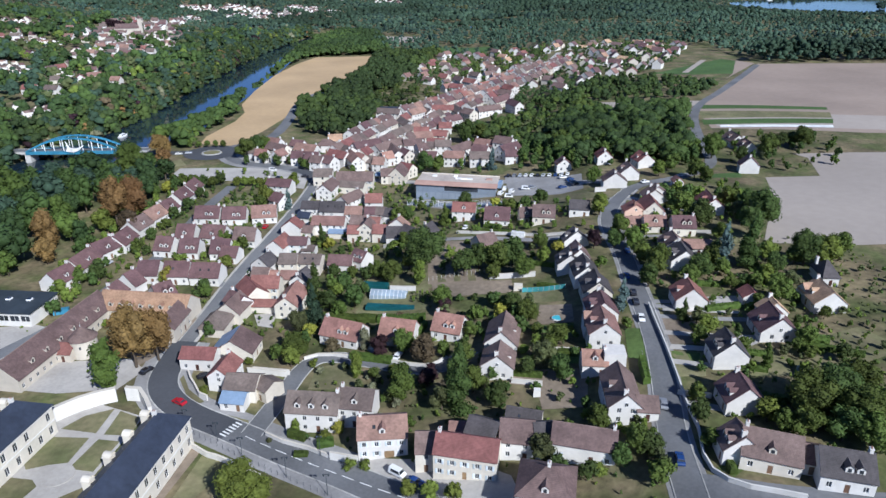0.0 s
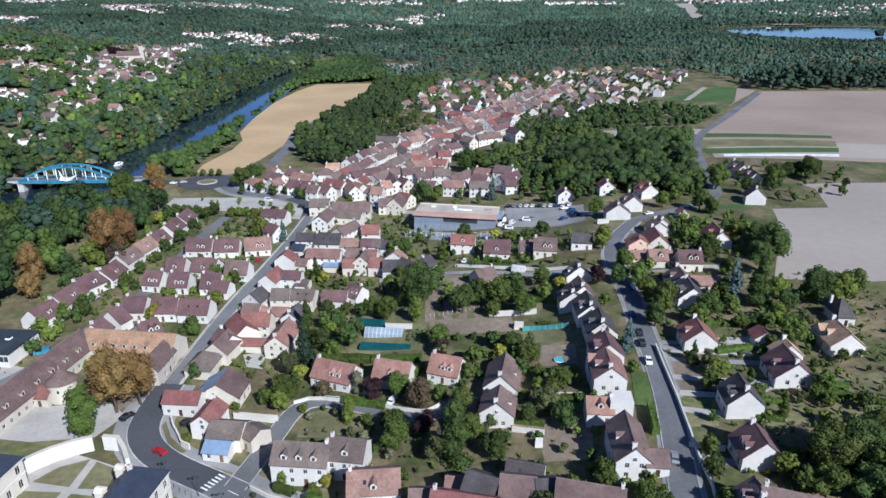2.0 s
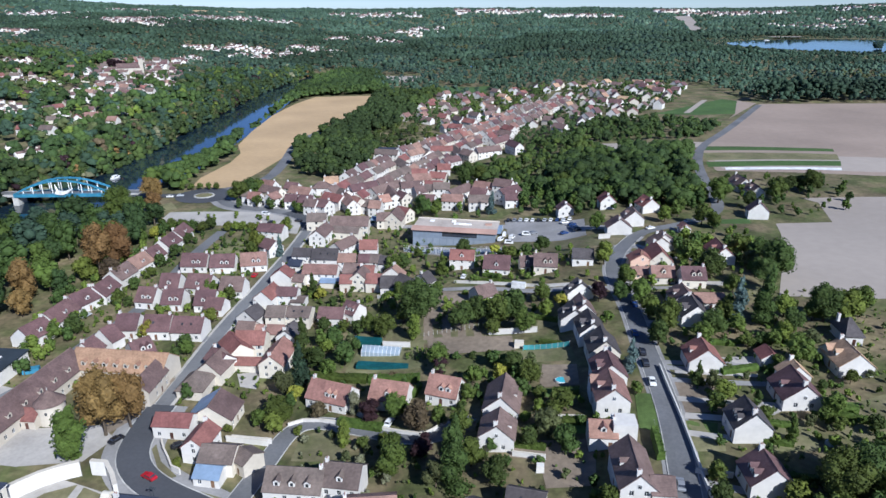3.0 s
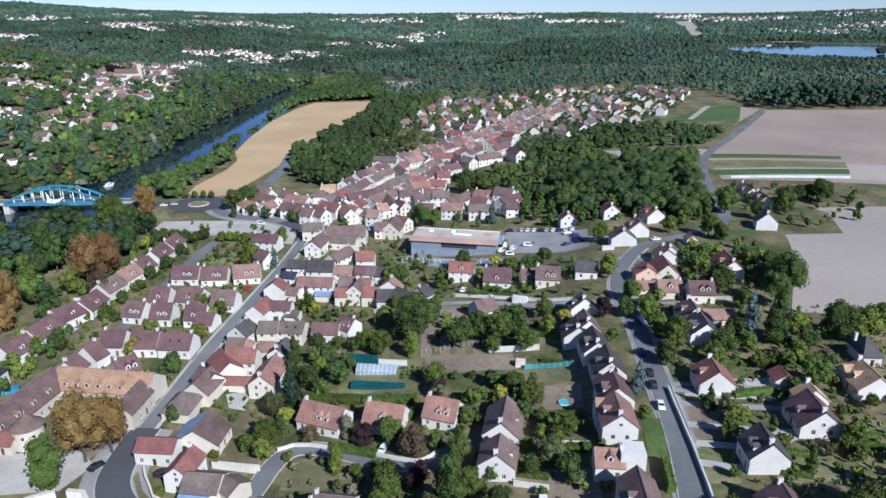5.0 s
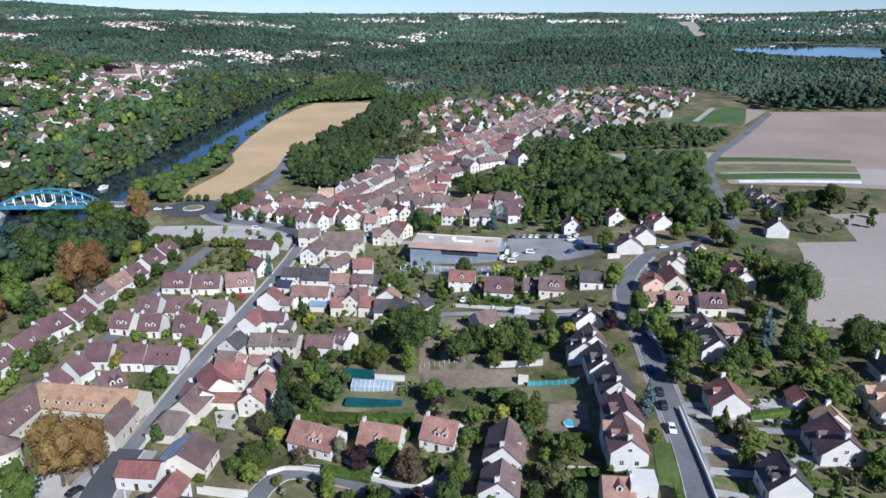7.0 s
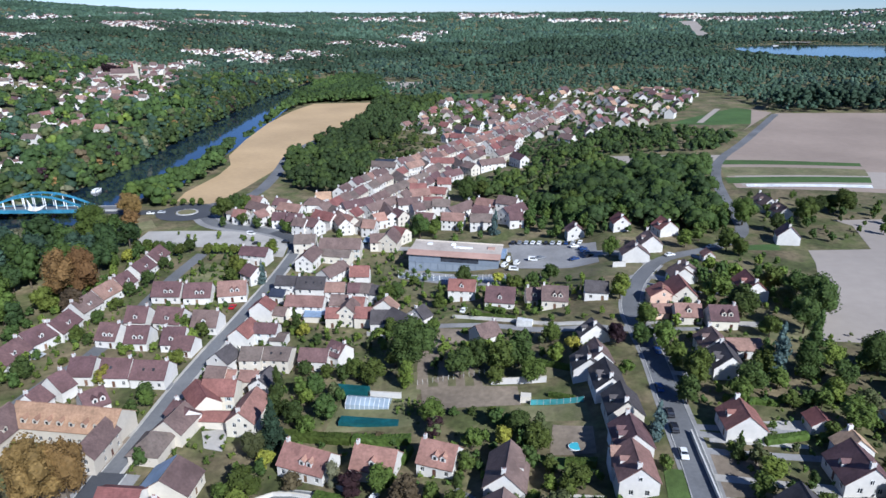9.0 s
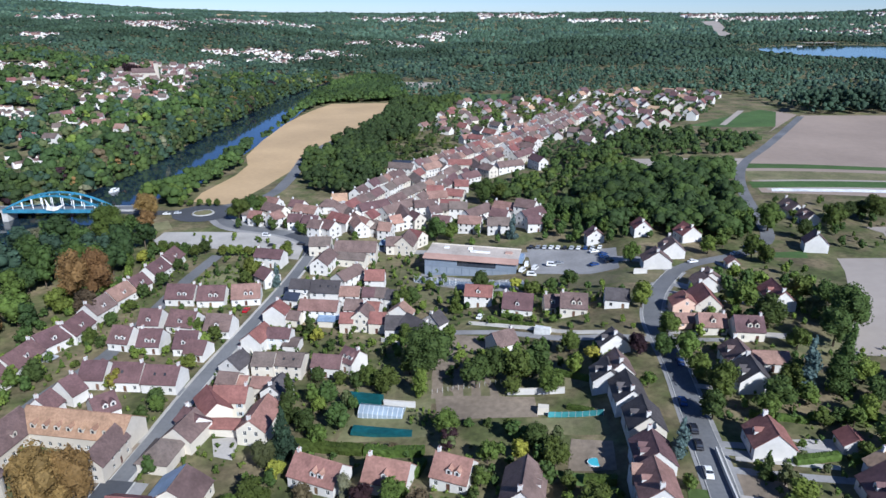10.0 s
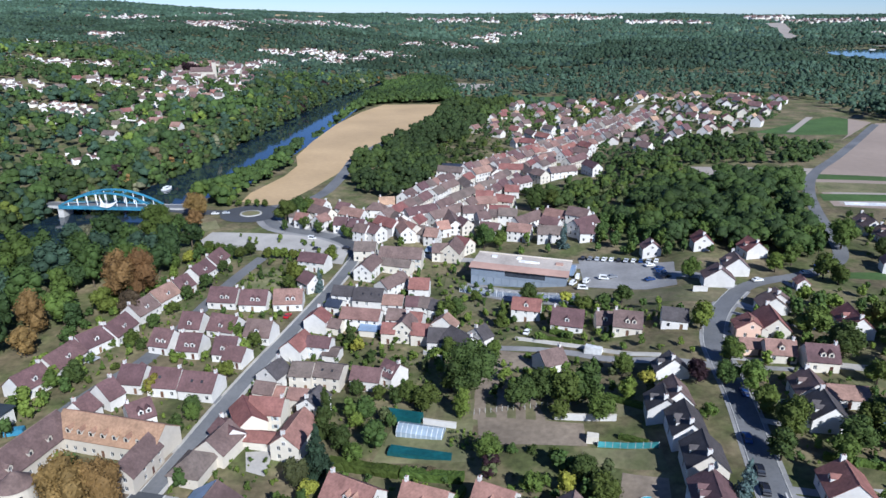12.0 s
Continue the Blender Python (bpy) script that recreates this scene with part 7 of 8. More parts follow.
tree(-147.5, 266.5, 7.6, 23.0, "rust")
tree(-141.2, 272.0, 7.0, 21.0, "rust")
tree(-136.7, 254.8, 5.1, 11.0, "bronze")
tree(-163.0, 236.5, 6.0, 17.5, "rust")
tree(-156.0, 222.0, 4.6, 11.0, "rust")
tree(-166.4, 301.1, 5.4, 11.7, "pale")
tree(-149.2, 257.0, 5.0, 10.8, "light")
tree(-93.9, 136.0, 4.8, 16.5, "green", "column")
tree(-123.1, 272.3, 3.2, 6.8, "deep")
tree(-120.5, 284.2, 3.3, 7.0, "deep")
tree(-122.3, 258.5, 2.8, 6.0, "green")
tree(-124.1, 246.8, 2.7, 5.8, "deep")
tree(-124.2, 232.0, 3.3, 7.1, "green")
tree(-131.6, 232.0, 2.2, 3.8, "green", "bush")
tree(-129.0, 207.6, 3.8, 8.1, "deep")
tree(-125.5, 208.2, 1.5, 2.7, "green", "bush")
tree(-121.7, 217.0, 1.8, 3.1, "green", "bush")
tree(-119.8, 230.4, 2.1, 4.5, "deep")
tree(-105.3, 225.0, 2.0, 3.5, "light", "bush")
tree(-140.3, 310.5, 3.3, 7.1, "yellow")
tree(-120.7, 302.1, 2.9, 6.1, "deep")
tree(-107.0, 322.2, 2.7, 5.8, "light")
tree(-103.1, 322.3, 2.7, 5.7, "light")
tree(-99.1, 322.4, 2.7, 5.7, "light")
tree(-95.0, 321.6, 2.6, 5.7, "light")
tree(-90.8, 320.9, 2.6, 5.7, "light")
tree(-141.3, 323.3, 3.1, 6.6, "green")
tree(-136.9, 325.1, 3.1, 6.6, "green")
tree(-130.7, 322.2, 3.3, 7.2, "green")
tree(-125.0, 320.6, 3.3, 7.1, "deep")
tree(-119.4, 318.9, 3.3, 7.0, "green")
tree(-116.6, 324.1, 3.3, 7.1, "deep")
tree(-86.0, 294.8, 4.6, 9.9, "light")
tree(-86.1, 286.5, 3.2, 6.8, "green")
tree(-101.4, 297.3, 1.9, 6.5, "deep", "cone")
tree(-76.6, 322.2, 3.8, 8.1, "light")
tree(-73.0, 287.7, 3.0, 10.3, "blue", "cone")
tree(-92.0, 244.2, 3.0, 6.5, "green")
tree(-84.5, 232.3, 2.9, 6.2, "light")
tree(-82.3, 237.4, 2.9, 6.3, "green")
tree(-83.5, 215.3, 3.3, 7.2, "light")
tree(-85.4, 195.3, 3.2, 6.8, "deep")
tree(-84.0, 192.3, 2.7, 5.8, "green")
tree(-85.7, 186.3, 2.8, 6.1, "deep")
tree(-101.9, 205.0, 3.1, 6.7, "yellow")
tree(-104.7, 204.6, 1.9, 3.3, "light", "bush")
tree(-50.2, 243.3, 3.1, 10.5, "deep", "cone")
tree(-46.5, 240.0, 2.7, 5.7, "yellow")
tree(-54.3, 246.8, 2.0, 3.6, "green", "bush")
tree(-40.3, 233.5, 2.2, 4.6, "deep")
tree(-18.4, 266.5, 4.3, 9.2, "green")
tree(-14.5, 270.9, 3.9, 8.3, "deep")
tree(-8.1, 285.8, 2.5, 5.5, "green")
tree(3.2, 258.9, 3.2, 10.9, "green", "cone")
tree(13.3, 277.3, 4.7, 10.1, "deep")
tree(27.7, 276.7, 2.7, 5.9, "yellow")
tree(33.3, 266.9, 3.4, 7.2, "green")
tree(40.6, 268.1, 3.1, 6.8, "deep")
tree(48.0, 272.5, 3.9, 8.5, "deep")
tree(0.8, 233.9, 3.0, 6.4, "green")
tree(-6.1, 212.3, 8.2, 18.1, "deep")
tree(-11.6, 214.6, 4.0, 8.5, "green")
tree(-17.9, 203.9, 4.6, 9.8, "green")
tree(-23.5, 208.2, 3.5, 7.5, "green")
tree(-14.4, 237.4, 3.5, 7.4, "green")
tree(-40.8, 212.3, 2.6, 5.6, "deep")
tree(-33.5, 210.6, 2.4, 5.1, "green")
tree(-28.0, 208.2, 2.7, 5.8, "deep")
tree(9.2, 202.0, 5.3, 11.3, "deep")
tree(15.1, 206.3, 5.0, 10.7, "deep")
tree(21.4, 202.2, 5.3, 11.4, "green")
tree(27.8, 205.5, 5.4, 11.6, "deep")
tree(30.3, 195.0, 4.1, 8.7, "green")
tree(19.5, 196.5, 3.0, 6.3, "green")
tree(-7.3, 200.1, 3.0, 10.2, "light", "column")
tree(39.7, 217.1, 3.4, 7.4, "green")
tree(45.1, 208.8, 2.6, 5.5, "yellow")
tree(39.1, 204.5, 3.1, 6.6, "light")
tree(68.0, 240.4, 4.5, 9.7, "light")
tree(58.1, 206.5, 3.8, 8.1, "purple")
tree(70.2, 217.5, 4.2, 9.0, "green")
tree(65.5, 205.6, 3.6, 7.7, "deep")
tree(71.3, 202.6, 4.3, 9.4, "green")
tree(71.0, 191.5, 3.8, 8.2, "green")
tree(74.0, 181.9, 5.1, 11.1, "green")
tree(68.3, 172.3, 3.9, 8.3, "deep")
tree(98.8, 233.3, 5.5, 11.8, "green")
tree(103.1, 221.0, 5.3, 11.4, "deep")
tree(112.2, 256.3, 3.0, 6.4, "green")
tree(121.4, 239.5, 4.8, 10.3, "green")
tree(126.5, 232.9, 4.7, 10.2, "deep")
tree(125.6, 217.9, 6.8, 14.9, "deep")
tree(120.6, 226.9, 3.7, 7.9, "olive")
tree(116.6, 207.3, 6.0, 13.3, "deep")
tree(105.0, 205.5, 3.8, 8.1, "green")
tree(105.6, 182.6, 5.8, 19.8, "deep", "cone")
tree(96.6, 182.5, 4.8, 16.5, "blue", "cone")
tree(113.6, 186.4, 3.4, 7.3, "light")
tree(94.0, 184.7, 4.2, 9.1, "green")
tree(87.1, 177.1, 4.1, 8.7, "deep")
tree(81.3, 171.4, 3.6, 7.7, "green")
tree(93.8, 176.8, 3.0, 6.4, "green")
tree(123.8, 181.4, 6.0, 13.3, "deep")
tree(129.6, 179.4, 5.3, 11.3, "light")
tree(120.9, 182.6, 3.2, 6.9, "green")
tree(137.9, 186.5, 4.6, 10.0, "green")
tree(109.9, 164.2, 3.3, 7.1, "olive")
tree(103.1, 156.6, 4.6, 9.9, "green")
tree(111.5, 176.1, 3.9, 8.3, "deep")
tree(104.8, 169.2, 3.3, 7.2, "light")
tree(100.6, 167.0, 2.6, 5.5, "green")
tree(97.8, 168.8, 2.2, 4.7, "deep")
tree(93.1, 167.9, 2.5, 5.4, "green")
tree(74.8, 146.7, 2.7, 5.9, "olive")
tree(75.5, 141.1, 3.0, 6.4, "light")
tree(71.2, 152.0, 1.5, 2.6, "light", "bush")
tree(71.7, 149.1, 2.2, 7.5, "deep", "cone")
tree(71.7, 136.6, 2.6, 5.6, "green")
tree(82.8, 137.8, 1.4, 4.8, "deep", "column")
tree(81.8, 131.3, 2.1, 4.6, "green")
tree(96.4, 154.8, 2.1, 4.5, "green")
tree(98.6, 131.3, 3.0, 6.7, "green")
tree(102.1, 142.6, 1.7, 3.6, "deep")
tree(111.2, 145.2, 2.1, 4.5, "green")
tree(91.1, 127.8, 1.7, 3.6, "olive")
tree(96.9, 125.5, 2.0, 4.3, "green")
tree(83.9, 122.5, 2.2, 7.6, "green", "cone")
tree(-44.6, 190.7, 4.6, 15.8, "deep", "cone")
tree(-42.4, 173.7, 4.7, 16.0, "hazy_dark", "cone")
tree(-38.8, 185.0, 3.6, 7.7, "deep")
tree(-34.8, 179.7, 3.1, 6.7, "green")
tree(-37.1, 195.2, 2.4, 5.2, "light")
tree(-46.7, 169.8, 4.0, 8.7, "olive")
tree(-42.5, 165.3, 2.8, 6.0, "yellow")
tree(-44.8, 154.9, 4.1, 8.8, "green")
tree(-50.4, 152.7, 2.8, 6.1, "green")
tree(-45.5, 149.2, 3.1, 6.6, "light")
tree(-23.9, 157.1, 2.3, 8.0, "pale", "column")
tree(-18.9, 153.2, 3.4, 7.2, "purple")
tree(-34.0, 156.8, 2.8, 5.0, "bronze", "bush")
tree(-11.3, 153.4, 4.0, 8.5, "green")
tree(-5.1, 146.4, 4.4, 9.5, "bronze")
tree(0.7, 147.8, 2.7, 5.7, "green")
tree(-13.1, 174.7, 1.5, 2.6, "bronze", "bush")
tree(1.5, 173.6, 3.0, 6.5, "purple")
tree(19.0, 166.6, 2.8, 5.9, "yellow")
tree(11.1, 166.0, 3.2, 6.9, "green")
tree(9.1, 157.5, 2.6, 5.7, "green")
tree(7.3, 152.8, 1.8, 3.2, "deep", "bush")
tree(23.5, 169.9, 3.6, 7.8, "deep")
tree(27.6, 162.6, 3.8, 8.3, "green")
tree(24.8, 156.9, 2.8, 6.0, "deep")
tree(17.3, 177.7, 2.0, 4.4, "green")
tree(29.2, 153.6, 2.2, 4.6, "green")
tree(28.2, 147.4, 2.1, 4.5, "light")
tree(33.4, 145.2, 4.0, 8.6, "green")
tree(28.7, 137.5, 3.7, 8.0, "olive")
tree(32.2, 129.9, 3.6, 7.7, "deep")
tree(23.4, 133.7, 2.8, 6.0, "deep")
tree(23.9, 144.9, 1.9, 3.4, "light", "bush")
tree(14.1, 133.8, 2.4, 5.1, "deep")
tree(6.3, 141.7, 3.6, 7.7, "green")
tree(8.4, 128.5, 3.8, 8.1, "green")
tree(3.7, 137.0, 2.8, 6.1, "deep")
tree(-3.2, 137.8, 2.8, 4.9, "purple", "bush")
tree(-11.5, 133.9, 4.0, 8.7, "green")
tree(-14.5, 143.2, 1.7, 3.1, "light", "bush")
tree(-19.9, 140.4, 2.0, 4.3, "green")
tree(-24.9, 141.9, 2.0, 6.9, "light", "column")
tree(56.0, 158.3, 3.2, 10.8, "blue", "cone")
tree(54.5, 147.1, 2.0, 4.3, "green")
tree(56.5, 189.0, 2.4, 5.2, "green")
tree(0.7, 179.5, 3.8, 8.1, "green")
tree(6.8, 182.5, 1.6, 2.7, "deep", "bush")
tree(12.0, 181.9, 1.6, 2.7, "deep", "bush")
tree(4.1, 121.9, 5.8, 19.7, "deep", "cone")
tree(-0.3, 122.4, 3.6, 7.7, "olive")
tree(14.1, 121.3, 3.6, 7.7, "deep")
tree(-11.2, 128.7, 4.3, 9.2, "green")
tree(-4.2, 134.1, 3.5, 6.0, "purple", "bush")
tree(-25.2, 144.0, 2.3, 7.9, "light", "column")
tree(-38.6, 149.2, 1.7, 3.0, "light", "bush")
tree(-38.2, 118.2, 1.3, 4.6, "light", "column")
tree(-30.0, 114.2, 1.9, 3.6, "light", "bush")
tree(-27.0, 116.6, 1.7, 4.2, "yellow")
tree(-44.5, 114.6, 0.9, 1.3, "olive", "bush")
tree(-13.5, 174.8, 1.6, 3.0, "bronze", "bush")
tree(-224.3, 362.0, 7.0, 10.0, "pale", "wide")
tree(-44.4, 91.8, 6.1, 13.4, "light")
tree(-22.4, 103.0, 1.9, 3.3, "light", "bush")
tree(-18.9, 102.9, 1.6, 2.9, "light", "bush")
tree(-8.5, 92.3, 2.3, 5.0, "light")
tree(-3.5, 90.7, 2.3, 4.9, "light")
tree(1.7, 89.5, 2.3, 4.9, "light")
tree(22.5, 98.1, 3.7, 8.0, "olive")
tree(25.4, 93.3, 2.6, 5.6, "deep")
tree(31.1, 90.9, 2.6, 5.6, "deep")
tree(34.1, 91.8, 2.0, 3.5, "light", "bush")
tree(43.5, 96.8, 3.6, 7.6, "green")
tree(45.7, 95.0, 3.0, 6.4, "deep")
tree(45.5, 86.5, 2.9, 6.2, "green")
tree(39.1, 94.0, 2.7, 5.8, "deep")
tree(37.3, 106.9, 3.4, 7.3, "green")
tree(58.7, 93.8, 2.5, 5.4, "green")
tree(59.4, 103.1, 2.9, 6.2, "deep")
tree(61.6, 110.4, 2.4, 5.2, "green")
tree(74.5, 101.3, 3.0, 6.4, "light")
tree(76.3, 97.1, 2.9, 6.3, "green")
tree(79.8, 95.2, 3.8, 8.2, "green")
tree(83.7, 101.0, 6.1, 13.4, "green")
tree(89.5, 102.4, 6.2, 13.7, "deep")
tree(98.8, 108.8, 4.9, 10.5, "green")
tree(92.4, 94.7, 5.8, 12.5, "green")
tree(87.2, 93.4, 4.5, 9.6, "deep")
tree(91.1, 89.3, 4.5, 9.6, "green")
tree(83.2, 104.1, 3.4, 7.3, "deep")
tree(104.4, 123.7, 2.5, 5.2, "deep")
tree(95.3, 128.4, 2.2, 4.8, "green")
tree(-67.2, 134.8, 1.7, 2.9, "light", "bush")
tree(-58.3, 149.8, 1.7, 3.1, "light", "bush")
tree(-84.9, 131.7, 1.4, 2.4, "green", "bush")
tree(-168.9, 380.5, 7.2, 15.8, "rust")
tree(-159.0, 357.5, 5.4, 11.7, "rust")
tree(-171.4, 342.5, 8.7, 19.0, "green")
tree(-165.5, 351.2, 5.4, 11.6, "deep")
tree(-117.0, 378.9, 6.2, 13.6, "green")
tree(-112.5, 388.7, 5.6, 12.1, "deep")
tree(-108.1, 392.0, 4.9, 10.6, "green")
tree(-6.7, 350.9, 6.1, 13.5, "deep")
tree(1.0, 352.6, 4.3, 9.3, "green")
tree(21.2, 416.5, 7.2, 15.9, "deep")
tree(29.8, 416.8, 5.8, 12.4, "green")
tree(31.8, 345.2, 3.8, 13.0, "blue", "cone")
tree(72.7, 359.0, 6.4, 14.0, "green")
tree(-159.7, 404.9, 2.3, 4.8, "green")
tree(-154.2, 404.9, 2.2, 4.8, "green")
tree(-149.0, 406.3, 2.2, 4.8, "green")
tree(-143.5, 406.3, 2.2, 4.8, "green")
tree(-138.6, 406.3, 2.2, 4.8, "green")
tree(-85.8, 368.8, 3.0, 6.4, "deep")
tree(-76.7, 355.2, 2.8, 6.1, "green")
tree(-93.8, 362.0, 2.9, 6.3, "deep")
tree(-103.4, 369.0, 3.3, 7.2, "green")
tree(145.8, 319.1, 6.1, 13.5, "green")
tree(155.9, 306.7, 4.2, 9.0, "deep")
tree(175.0, 318.8, 5.7, 12.3, "green")
tree(186.9, 330.7, 4.6, 9.9, "deep")
tree(198.7, 329.2, 6.0, 13.2, "green")
tree(194.9, 334.5, 4.0, 8.7, "deep")
tree(76.7, 290.1, 4.2, 9.1, "green")
tree(118.4, 299.9, 4.5, 9.7, "green")
tree(109.5, 292.6, 3.8, 8.3, "light")
tree(124.2, 284.7, 4.9, 10.6, "green")
tree(126.9, 278.5, 3.8, 8.1, "green")

# ---------------------------------------------------------------- groves in the gardens and on the banks
grove([(-214, 300), (-200, 338), (-166, 346), (-139, 331), (-142, 310), (-148, 261), (-153, 234), (-158, 215), (-175, 190), (-215, 230)], 10.0, (11, 22), ["deep", "deep_shaded", "deep", "deep_shaded", "green", "hazy_dark", "deep_shaded"], 3, ("wide", "round", "wide"))
grove([(-36, 205), (60, 205), (62, 232), (10, 245), (-30, 240)], 4.8, (1.0, 5.0), ["green", "deep", "olive", "light"], 5, ("round", "bush"))
grove([(-50, 158), (-44, 205), (-25, 208), (-30, 178), (-40, 160)], 7, (4, 9), ["green", "deep", "olive"], 6)
grove([(70, 130), (140, 120), (150, 196), (80, 215), (70, 180)], 6.5, (0.9, 3.2), ["green", "deep", "light", "olive"], 7, ("bush", "bush", "round"))
grove([(60, 84), (66, 128), (120, 128), (140, 95)], 9, (1.5, 4.5), ["green", "deep", "light"], 8, ("bush", "round"))
grove([(88, 86), (90, 112), (118, 116), (150, 130), (180, 120), (150, 80)], 9.0, (5, 10), ["green", "deep", "light"], 9)
grove([(8, 108), (48, 90), (48, 150), (12, 170)], 5.5, (1.0, 4.0), ["green", "deep", "light", "olive"], 10, ("round", "bush"))
grove([(-40, 124), (5, 112), (5, 140), (-38, 148)], 5.5, (1.0, 4.0), ["green", "light", "olive", "pale"], 11, ("round", "bush"))
grove([(-138, 205), (-85, 205), (-75, 320), (-135, 320)], 5.2, (1.2, 4.0), ["green", "light", "deep"], 12, ("bush", "round"))
grove([(-68, 215), (0, 235), (0, 330), (-60, 330)], 5.0, (1.2, 4.2), ["green", "light", "deep"], 13, ("bush", "round"))
grove([(75, 215), (125, 215), (140, 285), (85, 255)], 6.5, (1.5, 7), ["green", "deep", "light"], 14)
grove([(76, 318), (140, 300), (148, 350), (100, 365), (45, 390), (42, 340)], 6.5, (3.5, 10), ["green", "deep", "deep"], 15)
grove([(145, 290), (200, 290), (230, 355), (168, 368)], 9, (1.5, 6), ["green", "deep"], 16, ("round", "bush"))
grove([(4, 150), (30, 168), (40, 182), (0, 176)], 8, (3, 7), ["green", "deep", "olive"], 17)
grove([(-70, 345), (30, 340), (40, 420), (-40, 420), (-90, 380)], 9, (2, 6), ["green", "deep"], 18, gap=0.9)

grove([(-60, 160), (-130, 168), (-142, 200), (-158, 262), (-140, 330), (-126, 330), (-140, 255), (-128, 205)], 5.5, (3, 8), ["green", "deep", "deep", "light"], 41, ("round", "bush"))
grove([(-40, 112), (48, 80), (48, 150), (5, 165), (-38, 150)], 5.6, (0.7, 2.4), ["green", "light", "olive", "hedge", "deep"], 42, ("bush",))
grove([(66, 84), (74, 215), (150, 200), (135, 90)], 4.4, (0.8, 2.6), ["green", "light", "olive", "hedge", "green"], 43, ("bush",))
grove([(-11, 194), (-3, 192), (-2, 183), (-10, 185)], 1.5, (1.3, 2.0), ["olive", "light", "hedge"], 48, ("bush",))
grove([(45, 82), (49, 82), (52, 112), (47, 112)], 3.0, (2, 4.5), ["green", "light", "olive"], 44, ("bush", "round"), 2.0)
grove([(-138, 160), (-82, 165), (-75, 300), (-130, 320)], 4.6, (0.8, 2.4), ["green", "light", "hedge"], 45, ("bush",), 2.5)
grove([(-80, 160), (-40, 160), (0, 255), (-65, 330)], 4.8, (0.8, 2.4), ["green", "light", "hedge"], 46, ("bush",), 2.5)

grove([(0, 240), (62, 238), (66, 262), (36, 280), (0, 285)], 4.2, (1.0, 4.2), ["green", "deep", "light"], 19, ("bush", "round"))
grove([(-70, 165), (-50, 165), (-40, 215), (-70, 215)], 6, (1.0, 3.0), ["green", "light"], 24, ("bush",))
grove([(-158, 350), (-112, 354), (-84, 341), (-84, 330), (-150, 334)], 10, (2, 4), ["green", "light"], 25, ("round",))
grove([(60, 84), (66, 128), (110, 128), (125, 90)], 6, (1.0, 3.0), ["green", "deep", "light"], 26, ("bush",))
grove([(-38, 158), (8, 152), (10, 180), (-34, 180)], 5.5, (1.0, 3.2), ["green", "deep", "light", "olive"], 27, ("bush",))

# paved ways from the residential street to the house doors
for hx, hy, hr in list(HOUSES):
    if 66 < hx < 135 and 92 < hy < 290:
        near = min(((Vector(a).lerp(Vector(b), k / 8)) for a, b in zip(EAST[:16], EAST[1:16]) for k in range(8)), key=lambda v: (v.x - hx) ** 2 + (v.y - hy) ** 2)
        to = Vector((hx, hy)) - near
        if 9 < to.length < 46:
            side = Vector((to.y, -to.x)).normalized() * (hr * 0.45)
            strip("driveway", [tuple(near + to * 0.08), tuple(near + to * 0.5 + side * 0.6), tuple(Vector((hx, hy)) + side)], 2.4, GREYPAVE if int(hx) % 3 else PALE, "gravel drive leading to a house", "driveway", 0.085)

# ---------------------------------------------------------------- the newer quarter behind the old town, and the far bank
def quarter(poly, spacing, seed, turns, kinds, per=0.85, walls=("white", "white", "white", "cream")):
    rng = random.Random(seed)
    xs, ys = [p[0] for p in poly], [p[1] for p in poly]
    y = min(ys)
    while y < max(ys):
        x = min(xs)
        while x < max(xs):
            px, py = x + rng.uniform(-0.3, 0.3) * spacing, y + rng.uniform(-0.3, 0.3) * spacing
            if inside(px, py, poly) and rng.random() < per and free_spot(px, py, 7, 3.0, 0.9):
                e = rng.choice((3.2, 3.6, 4.6, 5.4))
                house(px, py, rng.choice(turns) + rng.uniform(-9, 9), rng.uniform(9, 13), rng.uniform(8, 9.5), e, e + rng.uniform(3.0, 4.0), rng.choice(kinds), rng.choice(walls), "", 0, "far_house")
            x += spacing
        y += spacing


def terrace(line, offset, seed, first=0.0, last=1e9, kinds=("maroon", "brown", "rust", "red", "grey", "brown")):
    """Attached old houses along one side of a street."""
    rng = random.Random(seed)
    run = 0.0
    for (ax, ay), (bx, by) in zip(line, line[1:]):
        d = Vector((bx - ax, by - ay))
        L, d = d.length, d.normalized()
        s = 0.0
        while s < L:
            w = rng.uniform(8, 13)
            m = s + w / 2
            x, y = ax + d.x * m + d.y * offset, ay + d.y * m - d.x * offset
            if first < run + m < last and not any((x - a) ** 2 + (y - b) ** 2 < (c * 0.62 + 4.0) ** 2 for a, b, c in HOUSES):
                e = rng.uniform(4.8, 6.6)
                house(x, y, math.degrees(math.atan2(d.y, d.x)), w, rng.uniform(7.5, 9), e, e + rng.uniform(2.8, 3.6), rng.choice(kinds), rng.choice(("white", "cream", "white")), "gG", 1)
            s += w
        run += L


